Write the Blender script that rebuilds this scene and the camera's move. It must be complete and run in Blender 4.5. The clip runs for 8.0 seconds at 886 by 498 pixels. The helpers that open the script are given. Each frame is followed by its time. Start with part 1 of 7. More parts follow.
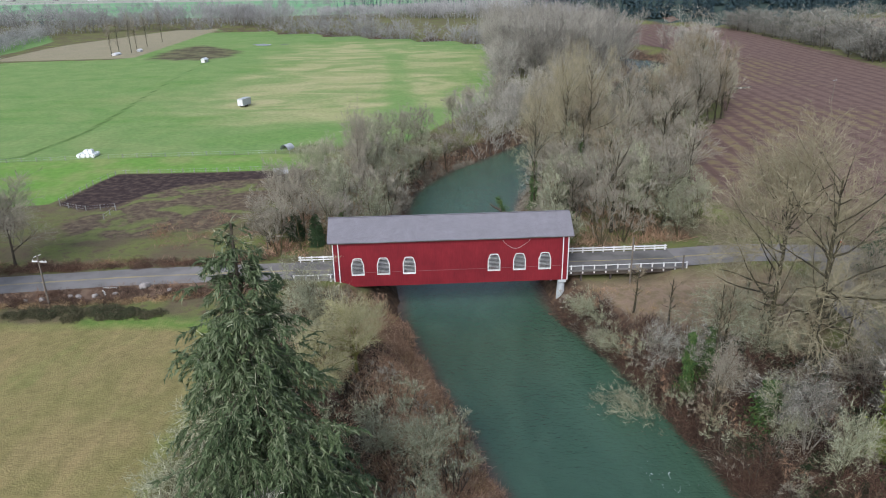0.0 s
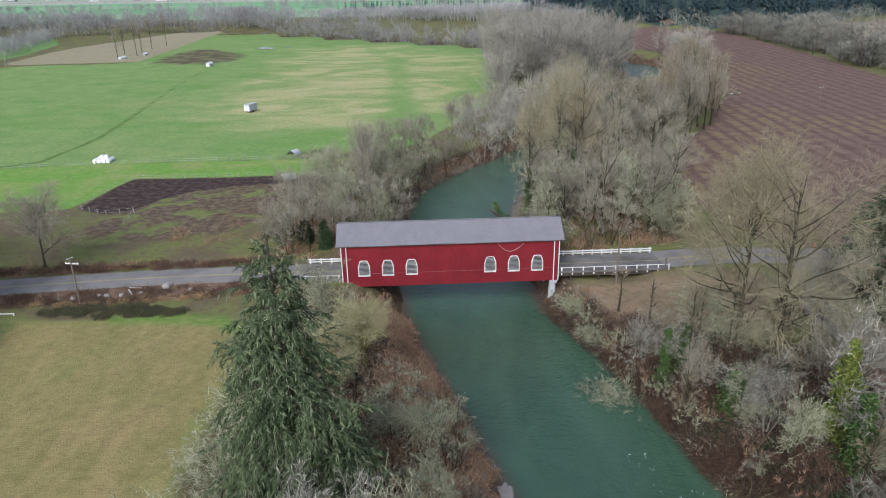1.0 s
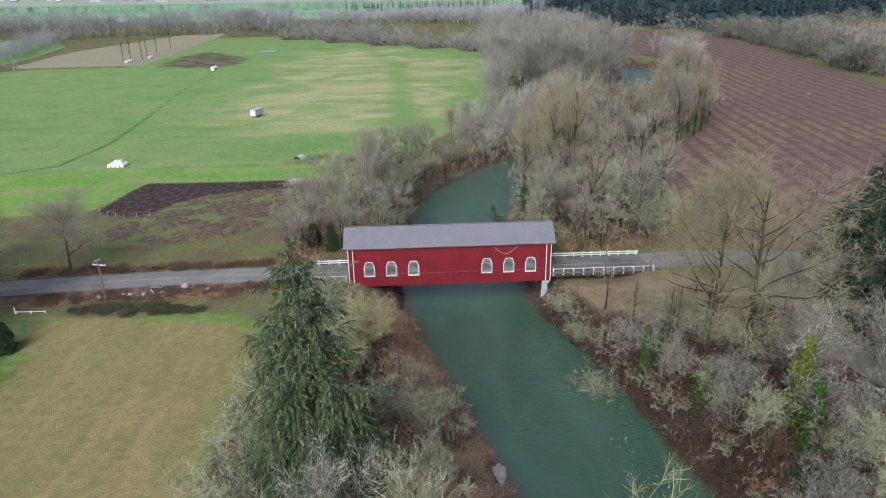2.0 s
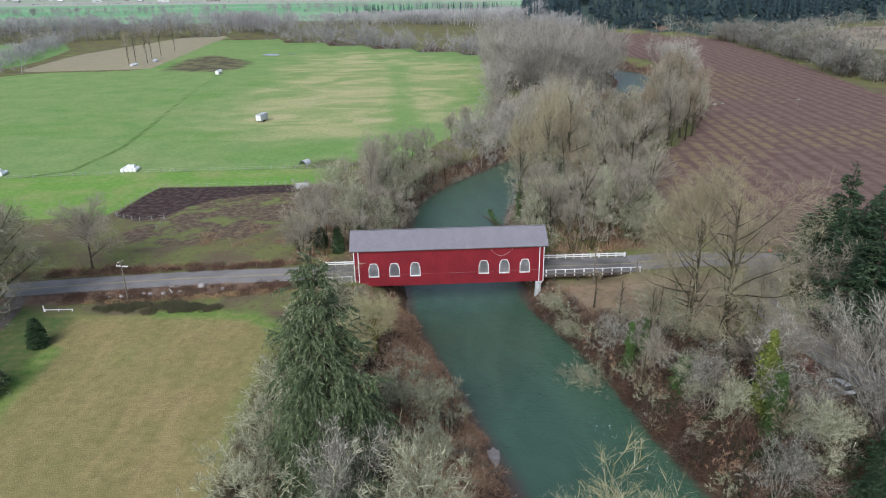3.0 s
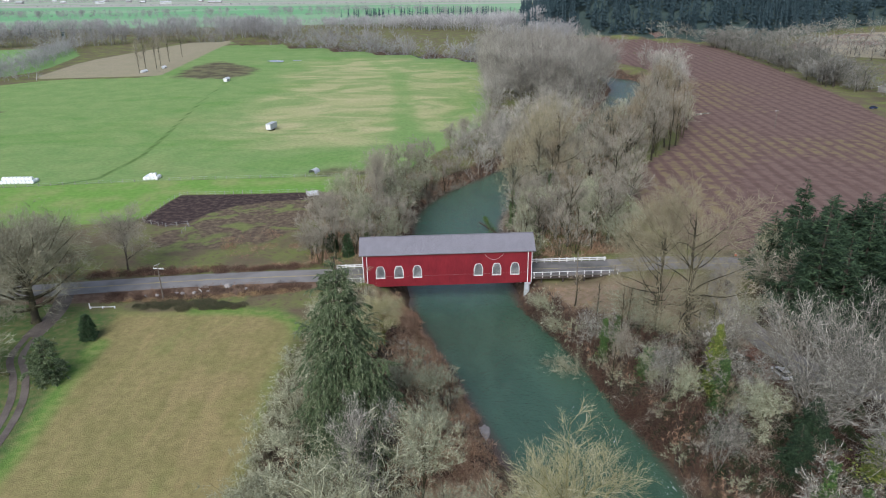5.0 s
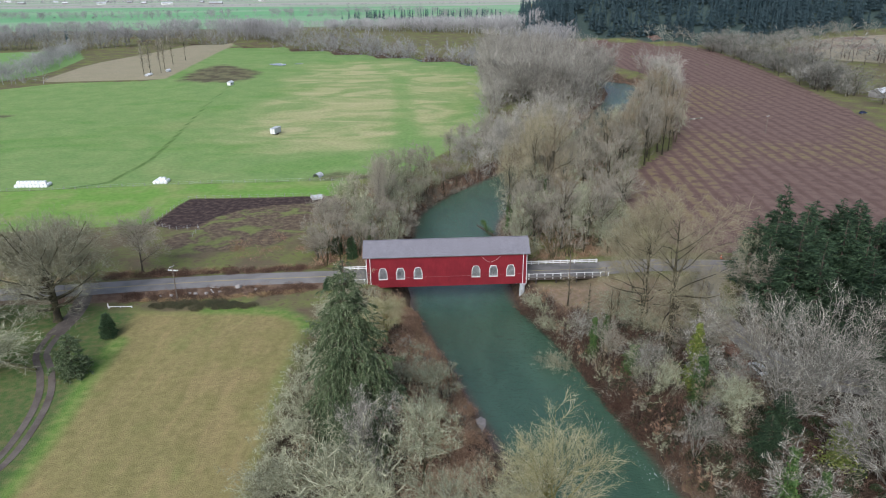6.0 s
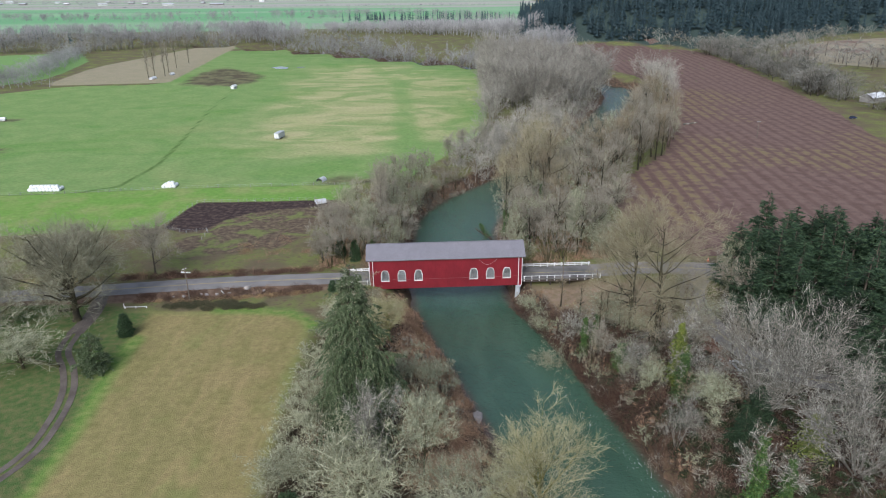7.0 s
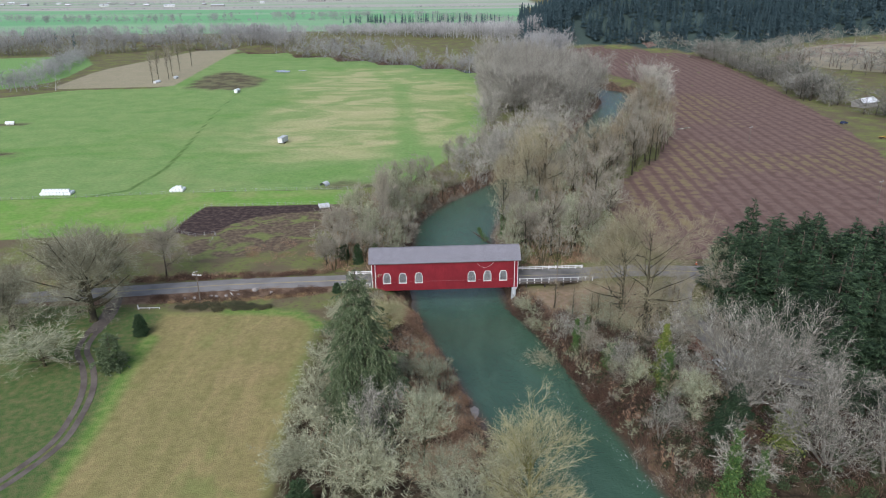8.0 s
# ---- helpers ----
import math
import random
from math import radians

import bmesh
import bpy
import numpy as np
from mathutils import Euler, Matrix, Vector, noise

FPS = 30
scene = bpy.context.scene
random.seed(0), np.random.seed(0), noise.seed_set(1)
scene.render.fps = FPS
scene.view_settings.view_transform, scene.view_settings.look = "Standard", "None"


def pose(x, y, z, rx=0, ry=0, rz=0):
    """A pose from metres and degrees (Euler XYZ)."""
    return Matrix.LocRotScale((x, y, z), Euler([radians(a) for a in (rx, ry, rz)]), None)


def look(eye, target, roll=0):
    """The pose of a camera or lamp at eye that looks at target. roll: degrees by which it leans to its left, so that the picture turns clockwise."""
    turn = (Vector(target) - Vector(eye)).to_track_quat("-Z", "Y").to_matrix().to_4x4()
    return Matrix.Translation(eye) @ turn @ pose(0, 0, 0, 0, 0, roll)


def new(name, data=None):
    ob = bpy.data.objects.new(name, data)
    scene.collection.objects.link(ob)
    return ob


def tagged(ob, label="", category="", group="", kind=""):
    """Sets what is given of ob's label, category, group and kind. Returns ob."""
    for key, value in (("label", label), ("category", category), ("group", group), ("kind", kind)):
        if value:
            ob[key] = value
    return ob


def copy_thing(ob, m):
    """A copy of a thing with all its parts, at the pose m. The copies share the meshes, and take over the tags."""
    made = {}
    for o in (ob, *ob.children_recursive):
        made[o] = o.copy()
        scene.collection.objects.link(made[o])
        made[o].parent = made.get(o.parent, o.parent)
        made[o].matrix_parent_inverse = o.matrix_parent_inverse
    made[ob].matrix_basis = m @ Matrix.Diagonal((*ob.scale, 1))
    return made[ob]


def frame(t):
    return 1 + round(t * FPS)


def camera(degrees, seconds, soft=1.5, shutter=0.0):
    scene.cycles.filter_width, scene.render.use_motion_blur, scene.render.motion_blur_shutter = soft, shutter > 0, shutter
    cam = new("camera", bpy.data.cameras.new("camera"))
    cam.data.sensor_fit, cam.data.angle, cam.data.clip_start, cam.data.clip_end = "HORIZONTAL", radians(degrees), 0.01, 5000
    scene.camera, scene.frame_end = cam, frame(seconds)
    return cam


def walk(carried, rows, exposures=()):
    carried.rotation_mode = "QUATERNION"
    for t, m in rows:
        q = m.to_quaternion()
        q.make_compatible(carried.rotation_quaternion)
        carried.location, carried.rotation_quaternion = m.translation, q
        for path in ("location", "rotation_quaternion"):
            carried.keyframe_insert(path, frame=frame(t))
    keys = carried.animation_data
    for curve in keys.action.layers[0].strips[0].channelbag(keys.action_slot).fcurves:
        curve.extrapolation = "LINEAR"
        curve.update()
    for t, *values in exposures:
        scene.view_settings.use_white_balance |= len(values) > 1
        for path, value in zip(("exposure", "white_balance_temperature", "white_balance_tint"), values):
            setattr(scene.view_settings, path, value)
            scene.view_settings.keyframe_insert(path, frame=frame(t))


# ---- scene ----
cam = camera(65.5, 8.0, soft=1.0)
# seconds, eye x y z, yaw, pitch, lean to the right
ROWS = [
    (0.0, 0.000, 0.000, 47.434, -0.000, -21.585, 1.061),
    (0.5, -0.012, -4.224, 49.463, -0.006, -21.615, 1.041),
    (1.0, -0.016, -8.430, 51.469, -0.011, -21.643, 1.021),
    (1.5, -0.014, -12.615, 53.454, -0.017, -21.669, 1.000),
    (2.0, -0.005, -16.774, 55.420, -0.023, -21.692, 0.978),
    (2.5, 0.010, -20.905, 57.372, -0.028, -21.713, 0.956),
    (3.0, 0.032, -25.004, 59.313, -0.034, -21.732, 0.934),
    (3.5, 0.062, -29.066, 61.244, -0.040, -21.749, 0.910),
    (4.0, 0.098, -33.089, 63.169, -0.045, -21.763, 0.887),
    (4.5, 0.140, -37.069, 65.092, -0.051, -21.775, 0.862),
    (5.0, 0.190, -41.002, 67.014, -0.057, -21.785, 0.837),
    (5.5, 0.246, -44.885, 68.940, -0.063, -21.793, 0.812),
    (6.0, 0.309, -48.713, 70.872, -0.068, -21.798, 0.786),
    (6.5, 0.379, -52.484, 72.812, -0.074, -21.801, 0.760),
    (7.0, 0.456, -56.194, 74.765, -0.080, -21.801, 0.732),
    (7.5, 0.539, -59.838, 76.733, -0.085, -21.800, 0.705),
    (8.0, 0.629, -63.414, 78.719, -0.091, -21.796, 0.677),
]
walk(cam, [(t, pose(x, y, z, 0, 0, yaw) @ pose(0, 0, 0, 90 + pitch) @ pose(0, 0, 0, 0, 0, -lean)) for t, x, y, z, yaw, pitch, lean in ROWS],
     exposures=[(0.0, 0.46, 5950, 11), (8.0, 0.46, 5950, 11)])

# ---- daylight: overcast winter sky ----
SUN_ELEV, SUN_ROT = radians(38), radians(200)
world = bpy.data.worlds.new("sky")
scene.world = world
world.use_nodes = True
wn, wl = world.node_tree.nodes, world.node_tree.links
sky = wn.new("ShaderNodeTexSky")
sky.sky_type, sky.sun_disc = "NISHITA", False
sky.sun_elevation, sky.sun_rotation = SUN_ELEV, SUN_ROT
sky.air_density, sky.dust_density, sky.ozone_density = 1.0, 2.6, 1.5
wn["Background"].inputs["Strength"].default_value = 0.105
grey_sky = wn.new("ShaderNodeHueSaturation")
grey_sky.inputs["Saturation"].default_value = 0.75
wl.new(sky.outputs[0], grey_sky.inputs["Color"])
wl.new(grey_sky.outputs[0], wn["Background"].inputs["Color"])
sun = new("sun", bpy.data.lights.new("sun", "SUN"))
sun.data.energy, sun.data.angle, sun.data.color = 2.1, radians(40), (1.0, 0.97, 0.93)
sun.matrix_world = look((0, 0, 300), Vector((0, 0, 300)) - Vector((math.sin(SUN_ROT) * math.cos(SUN_ELEV), math.cos(SUN_ROT) * math.cos(SUN_ELEV), math.sin(SUN_ELEV))))


# ---- materials ----
def nodes_of(name, rough=0.8, metal=0.0, spec=0.3):
    m = bpy.data.materials.new(name)
    m.use_nodes = True
    nt = m.node_tree
    b = nt.nodes["Principled BSDF"]
    b.inputs["Roughness"].default_value, b.inputs["Metallic"].default_value = rough, metal
    b.inputs["Specular IOR Level"].default_value = spec
    return m, nt, b


def put(nt, socket, value):
    if hasattr(value, "is_output"):
        nt.links.new(value, socket)
    else:
        socket.default_value = value


def math_node(nt, op, a, b=0.0, c=0.0, clamp=False):
    n = nt.nodes.new("ShaderNodeMath")
    n.operation, n.use_clamp = op, clamp
    for i, v in enumerate((a, b, c)):
        put(nt, n.inputs[i], v)
    return n.outputs[0]


def where(nt):
    return nt.nodes.new("ShaderNodeTexCoord").outputs["Object"]


def grain(nt, scale, detail=4.0, rough=0.55, vec=None, stretch=(1, 1, 1), distort=0.0):
    mp = nt.nodes.new("ShaderNodeMapping")
    nt.links.new(vec or where(nt), mp.inputs["Vector"])
    mp.inputs["Scale"].default_value = stretch
    n = nt.nodes.new("ShaderNodeTexNoise")
    nt.links.new(mp.outputs[0], n.inputs["Vector"])
    n.inputs["Scale"].default_value, n.inputs["Detail"].default_value = scale, detail
    n.inputs["Roughness"].default_value, n.inputs["Distortion"].default_value = rough, distort
    return n.outputs[0]


def step(nt, value, low, high):
    n = nt.nodes.new("ShaderNodeMapRange")
    n.interpolation_type = "SMOOTHSTEP"
    put(nt, n.inputs[0], value)
    n.inputs[1].default_value, n.inputs[2].default_value = low, high
    return n.outputs[0]


def blend(nt, fac, a, b, mode="MIX"):
    n = nt.nodes.new("ShaderNodeMix")
    n.data_type, n.blend_type = "RGBA", mode
    put(nt, n.inputs[0], fac)
    for s, v in ((n.inputs[6], a), (n.inputs[7], b)):
        put(nt, s, v if hasattr(v, "is_output") else (*v, 1.0))
    return n.outputs[2]


def relief(nt, b, height, strength=0.4, distance=0.05):
    n = nt.nodes.new("ShaderNodeBump")
    n.inputs["Strength"].default_value, n.inputs["Distance"].default_value = strength, distance
    nt.links.new(height, n.inputs["Height"])
    nt.links.new(n.outputs[0], b.inputs["Normal"])


def rand_of(nt, kind="object"):
    if kind == "object":
        return nt.nodes.new("ShaderNodeObjectInfo").outputs["Random"]
    return nt.nodes.new("ShaderNodeNewGeometry").outputs["Random Per Island"]


def plain(name, c1, c2, scale=3.0, rough=0.8, metal=0.0, bump=0.3, spec=0.3, vary=None, c3=None, stretch=(1, 1, 1)):
    """Two or three tones mixed by coarse and fine grain, with relief."""
    m, nt, b = nodes_of(name, rough, metal, spec)
    coarse, fine = grain(nt, scale * 0.2, 3.0, stretch=stretch), grain(nt, scale * 3.0, 5.0, stretch=stretch)
    col = blend(nt, step(nt, coarse, 0.3, 0.7), c1, c2)
    if c3:
        pick = rand_of(nt, vary or "island")
        col = blend(nt, step(nt, pick, 0.45, 1.0), col, c3)
        col = blend(nt, 1.0, col, math_rgb(nt, math_node(nt, "MULTIPLY_ADD", rand_of(nt), 0.34, 0.85)), "MULTIPLY")
    value = math_node(nt, "MULTIPLY_ADD", fine, 0.7, 0.65)
    col = blend(nt, 1.0, col, math_rgb(nt, value), "MULTIPLY")
    if vary and not c3:
        v2 = math_node(nt, "MULTIPLY_ADD", rand_of(nt, vary), 0.5, 0.75)
        col = blend(nt, 1.0, col, math_rgb(nt, v2), "MULTIPLY")
    nt.links.new(col, b.inputs["Base Color"])
    if bump:
        relief(nt, b, fine, bump, 0.03)
    return m


def math_rgb(nt, v):
    n = nt.nodes.new("ShaderNodeCombineColor")
    for i in range(3):
        nt.links.new(v, n.inputs[i])
    return n.outputs[0]


def thin_leaf(m, amount):
    """Lets light through thin foliage."""
    nt = m.node_tree
    b, out = nt.nodes["Principled BSDF"], nt.nodes["Material Output"]
    tr, mix = nt.nodes.new("ShaderNodeBsdfTranslucent"), nt.nodes.new("ShaderNodeMixShader")
    nt.links.new(b.inputs["Base Color"].links[0].from_socket, tr.inputs["Color"])
    mix.inputs[0].default_value = amount
    nt.links.new(b.outputs[0], mix.inputs[1])
    nt.links.new(tr.outputs[0], mix.inputs[2])
    nt.links.new(mix.outputs[0], out.inputs["Surface"])
    return m


M = {}
M["white"] = plain("white_paint", (0.74, 0.74, 0.73), (0.62, 0.62, 0.6), 2.0, 0.6, bump=0.15)
M["concrete"] = plain("pale_concrete", (0.5, 0.54, 0.57), (0.36, 0.38, 0.38), 1.5, 0.9, bump=0.4)
M["dark_timber"] = plain("dark_timber", (0.05, 0.04, 0.035), (0.09, 0.075, 0.06), 3.0, 0.9)
M["grey_timber"] = plain("weathered_timber", (0.3, 0.29, 0.27), (0.2, 0.19, 0.18), 3.0, 0.9)
M["pole"] = plain("pole_timber", (0.13, 0.11, 0.09), (0.2, 0.17, 0.14), 3.0, 0.9)
M["bark"] = plain("grey_bark", (0.06, 0.05, 0.038), (0.12, 0.1, 0.075), 4.0, 0.95, vary="object")
M["bark_moss"] = plain("mossy_bark", (0.045, 0.04, 0.022), (0.09, 0.08, 0.036), 3.0, 0.95, vary="object")
M["bark_yellow"] = plain("yellow_mossy_bark", (0.085, 0.08, 0.026), (0.18, 0.17, 0.045), 2.0, 0.95, vary="object")
M["bark_dark"] = plain("dark_oak_bark", (0.03, 0.027, 0.019), (0.072, 0.064, 0.034), 3.0, 0.95, vary="object")
M["bark_pale"] = plain("pale_bark", (0.27, 0.25, 0.205), (0.15, 0.135, 0.11), 4.0, 0.95, vary="object")
M["twig_grey"] = plain("grey_twigs", (0.3, 0.27, 0.21), (0.19, 0.165, 0.125), 0.6, 0.95, bump=0, c3=(0.36, 0.335, 0.265))
M["twig_lichen"] = plain("lichen_twigs", (0.3, 0.305, 0.195), (0.135, 0.136, 0.082), 0.8, 0.95, bump=0, c3=(0.5, 0.505, 0.36))
M["twig_tan"] = plain("tan_twigs", (0.28, 0.23, 0.15), (0.19, 0.155, 0.1), 0.6, 0.95, bump=0, c3=(0.32, 0.27, 0.19))
M["twig_yellow"] = plain("yellowish_twigs", (0.44, 0.41, 0.2), (0.26, 0.24, 0.12), 0.6, 0.95, bump=0, c3=(0.54, 0.51, 0.34))
M["twig_pale"] = plain("pale_twigs", (0.21, 0.2, 0.168), (0.1, 0.094, 0.078), 1.2, 0.95, bump=0, c3=(0.57, 0.545, 0.46))
M["bramble"] = plain("brown_bramble", (0.32, 0.19, 0.115), (0.15, 0.088, 0.06), 0.8, 0.95, bump=0, c3=(0.5, 0.36, 0.24))
M["bramble_red"] = plain("reddish_bramble", (0.105, 0.056, 0.038), (0.045, 0.029, 0.022), 0.8, 0.95, bump=0, c3=(0.2, 0.135, 0.092))
M["reed"] = plain("dry_reeds", (0.38, 0.26, 0.13), (0.28, 0.18, 0.1), 0.5, 0.95, bump=0, c3=(0.45, 0.34, 0.2))
M["olive_grass"] = plain("olive_grass", (0.12, 0.11, 0.045), (0.07, 0.062, 0.03), 0.5, 0.95, bump=0, c3=(0.22, 0.19, 0.09))
M["needles"] = plain("fir_needles", (0.05, 0.082, 0.033), (0.088, 0.125, 0.052), 0.8, 0.8, bump=0, c3=(0.2, 0.235, 0.135))
M["needles_dark"] = plain("dark_needles", (0.018, 0.038, 0.018), (0.032, 0.062, 0.028), 0.5, 0.8, bump=0, c3=(0.065, 0.105, 0.05))
M["needles_cone"] = plain("clipped_needles", (0.03, 0.06, 0.026), (0.045, 0.085, 0.035), 0.5, 0.8, bump=0, c3=(0.075, 0.12, 0.05))
# Distance haze is put into this needle colour: paler and bluer.
M["needles_hazed"] = plain("hazed_needles", (0.055, 0.092, 0.104), (0.08, 0.122, 0.134), 0.25, 0.9, bump=0, spec=0.05, c3=(0.09, 0.132, 0.144))
thin_leaf(M["needles_hazed"], 0.5)
M["twig_oak"] = plain("oak_twigs", (0.25, 0.24, 0.16), (0.12, 0.112, 0.075), 0.6, 0.95, bump=0, c3=(0.42, 0.415, 0.3))
# Bend twigs carry some haze in their colour: greyer and lighter.
M["twig_bend_hazed"] = plain("hazed_bend_twigs", (0.38, 0.355, 0.3), (0.15, 0.14, 0.118), 0.6, 0.95, bump=0, c3=(0.42, 0.4, 0.345))
# Far twigs are paled towards neutral grey to stand in for haze.
M["twig_hazed"] = plain("hazed_twigs", (0.35, 0.345, 0.34), (0.19, 0.188, 0.185), 0.35, 0.95, bump=0, c3=(0.43, 0.425, 0.415))
M["ivy"] = plain("ivy_leaves", (0.04, 0.085, 0.022), (0.06, 0.12, 0.03), 0.6, 0.6, bump=0, c3=(0.12, 0.17, 0.05))
M["moss"] = plain("yellow_moss", (0.15, 0.19, 0.035), (0.085, 0.12, 0.025), 0.6, 0.9, bump=0, c3=(0.24, 0.26, 0.07))
M["hedge"] = plain("hedge_leaves", (0.06, 0.075, 0.035), (0.1, 0.1, 0.05), 0.6, 0.8, bump=0, c3=(0.16, 0.13, 0.08))
# Green undergrowth whose colour also holds the shade beneath the crowns.
M["shaded_underwood"] = plain("shaded_undergrowth_leaves", (0.022, 0.038, 0.014), (0.038, 0.058, 0.022), 0.6, 0.85, bump=0, c3=(0.07, 0.09, 0.04))
M["mossy_wood"] = plain("mossy_dead_wood", (0.09, 0.1, 0.03), (0.06, 0.05, 0.03), 3.0, 0.95)
M["twig_belt"] = plain("belt_twigs", (0.25, 0.24, 0.2), (0.11, 0.108, 0.09), 0.4, 0.95, bump=0, c3=(0.36, 0.355, 0.31))
M["twig_cotton"] = plain("cottonwood_twigs", (0.33, 0.29, 0.18), (0.21, 0.185, 0.115), 0.6, 0.95, bump=0, c3=(0.39, 0.35, 0.24))
M["wrap"] = plain("white_bale_wrap", (0.85, 0.86, 0.86), (0.7, 0.72, 0.72), 1.0, 0.35, bump=0.3)
M["tin"] = plain("galvanised_tin", (0.55, 0.57, 0.59), (0.42, 0.44, 0.47), 1.0, 0.45, metal=0.0)
M["gravel"] = plain("gravel_bar", (0.36, 0.33, 0.31), (0.26, 0.24, 0.22), 4.0, 0.95, bump=0.6)


# ---- mesh tools ----
def mesh_of(name, verts, faces, mat=None, smooth=False):
    """One mesh from an array of points and an array of equal-sided faces, or a list of such arrays."""
    me = bpy.data.meshes.new(name)
    verts = np.asarray(verts, np.float32)
    blocks = faces if isinstance(faces, list) else [faces]
    blocks = [np.asarray(f, np.int32) for f in blocks if len(f)]
    me.vertices.add(len(verts))
    me.vertices.foreach_set("co", verts.ravel())
    loops = np.concatenate([f.ravel() for f in blocks])
    totals = np.concatenate([np.full(len(f), f.shape[1], np.int32) for f in blocks])
    me.loops.add(len(loops))
    me.loops.foreach_set("vertex_index", loops)
    me.polygons.add(len(totals))
    me.polygons.foreach_set("loop_start", np.concatenate([[0], np.cumsum(totals)[:-1]]).astype(np.int32))
    me.polygons.foreach_set("loop_total", totals)
    if smooth:
        me.polygons.foreach_set("use_smooth", np.ones(len(totals), bool))
    me.update(calc_edges=True)
    if mat:
        me.materials.append(mat)
    return me


def part(name, bm, material, parent, label=""):
    if isinstance(bm, bpy.types.Mesh):
        me = bm
    else:
        me = bpy.data.meshes.new(name)
        bm.to_mesh(me)
        bm.free()
        me.materials.append(material)
    ob = new(name, me)
    ob.parent = parent
    return tagged(ob, label)


def thing(name, m, label, category, group="", kind=""):
    ob = new(name)
    ob.matrix_world = m
    return tagged(ob, label, category, group, kind)


def box(bm, x0, x1, y0, y1, z0, z1, bevel=0.0):
    vs = [bm.verts.new(p) for p in ((x0, y0, z0), (x1, y0, z0), (x1, y1, z0), (x0, y1, z0), (x0, y0, z1), (x1, y0, z1), (x1, y1, z1), (x0, y1, z1))]
    fs = [bm.faces.new([vs[i] for i in f]) for f in ((0, 3, 2, 1), (4, 5, 6, 7), (0, 1, 5, 4), (1, 2, 6, 5), (2, 3, 7, 6), (3, 0, 4, 7))]
    if bevel:
        bmesh.ops.bevel(bm, geom=list({e for f in fs for e in f.edges}), offset=bevel, segments=1, affect="EDGES")


def boxes(*specs, bevel=0.0):
    bm = bmesh.new()
    for s in specs:
        box(bm, *s, bevel=bevel)
    return bm


def rod(bm, a, b, r0, r1, sides=8):
    a, b = Vector(a), Vector(b)
    q = (b - a).to_track_quat("Z", "Y").to_matrix()
    rings = []
    for p, r in ((a, r0), (b, r1)):
        rings.append([bm.verts.new(p + q @ Vector((r * math.cos(k * math.tau / sides), r * math.sin(k * math.tau / sides), 0))) for k in range(sides)])
    for k in range(sides):
        bm.faces.new((rings[0][k], rings[0][(k + 1) % sides], rings[1][(k + 1) % sides], rings[1][k]))
    bm.faces.new(rings[0][::-1])
    bm.faces.new(rings[1])


def rods(*specs, sides=8):
    bm = bmesh.new()
    for s in specs:
        rod(bm, *s, sides=sides)
    return bm


# ---- lie of the land ----
WATER = -6.0
# river: centre x, y and half width
RIVER = np.array([(95, -220, 14), (62, -80, 13), (38, 0, 12.5), (27.5, 30, 12.5), (24, 44, 12.8), (20.5, 57, 13.2), (15.3, 76, 14), (9.8, 92, 13.8),
                  (6, 104, 13.2), (5, 112, 13.2), (4, 135, 14), (4.5, 155, 14), (6.5, 172, 14.5), (15, 190, 14.5), (27, 207, 14), (48, 238, 14), (72, 280, 14),
                  (93, 325, 15), (112, 370, 16), (126, 410, 15), (130, 440, 14), (118, 475, 13), (85, 520, 13), (40, 570, 13), (-60, 650, 12), (-200, 760, 12), (-420, 900, 12)], float)


def smooth_line(pts, n=6):
    """Catmull-Rom through the rows of pts."""
    p = np.vstack([2 * pts[0] - pts[1], pts, 2 * pts[-1] - pts[-2]])
    out = []
    for i in range(1, len(p) - 2):
        a, b, c, d = p[i - 1:i + 3]
        for s in np.linspace(0, 1, n, endpoint=False):
            out.append(0.5 * (2 * b + (c - a) * s + (2 * a - 5 * b + 4 * c - d) * s * s + (3 * b - a - 3 * c + d) * s ** 3))
    out.append(pts[-1])
    return np.array(out)


RIV = smooth_line(RIVER, 5)


def line_dist(x, y, line):
    """Distance from points to a polyline whose rows start with x, y; also the value of column 2 at the nearest place and the side."""
    best, val, side = np.full(x.shape, 1e9), np.zeros(x.shape), np.zeros(x.shape)
    for a, b in zip(line[:-1], line[1:]):
        dx, dy = b[0] - a[0], b[1] - a[1]
        s = np.clip(((x - a[0]) * dx + (y - a[1]) * dy) / (dx * dx + dy * dy + 1e-9), 0, 1)
        d = np.hypot(x - a[0] - s * dx, y - a[1] - s * dy)
        near = d < best
        best = np.where(near, d, best)
        if len(a) > 2:
            val = np.where(near, a[2] + s * (b[2] - a[2]), val)
        side = np.where(near, dx * (y - a[1]) - dy * (x - a[0]), side)
    return best, val, side


def poly_dist(x, y, poly):
    """Signed distance to a polygon, positive inside."""
    poly = np.asarray(poly, float)
    d, _, _ = line_dist(x, y, np.vstack([poly, poly[:1]]))
    inside = np.zeros(x.shape, bool)
    for a, b in zip(poly, np.roll(poly, -1, 0)):
        hit = ((a[1] > y) != (b[1] > y)) & (x < (b[0] - a[0]) * (y - a[1]) / (b[1] - a[1] + 1e-12) + a[0])
        inside ^= hit
    return np.where(inside, d, -d)


def bumps(x, y, seed=0.0):
    """Cheap smooth unevenness, about -1 to 1."""
    return (np.sin(x * 0.31 + seed) * np.cos(y * 0.27 - seed) + 0.6 * np.sin(x * 0.83 + y * 0.61 + seed * 2) + 0.4 * np.sin(x * 1.9 - y * 1.7 + seed)) / 2


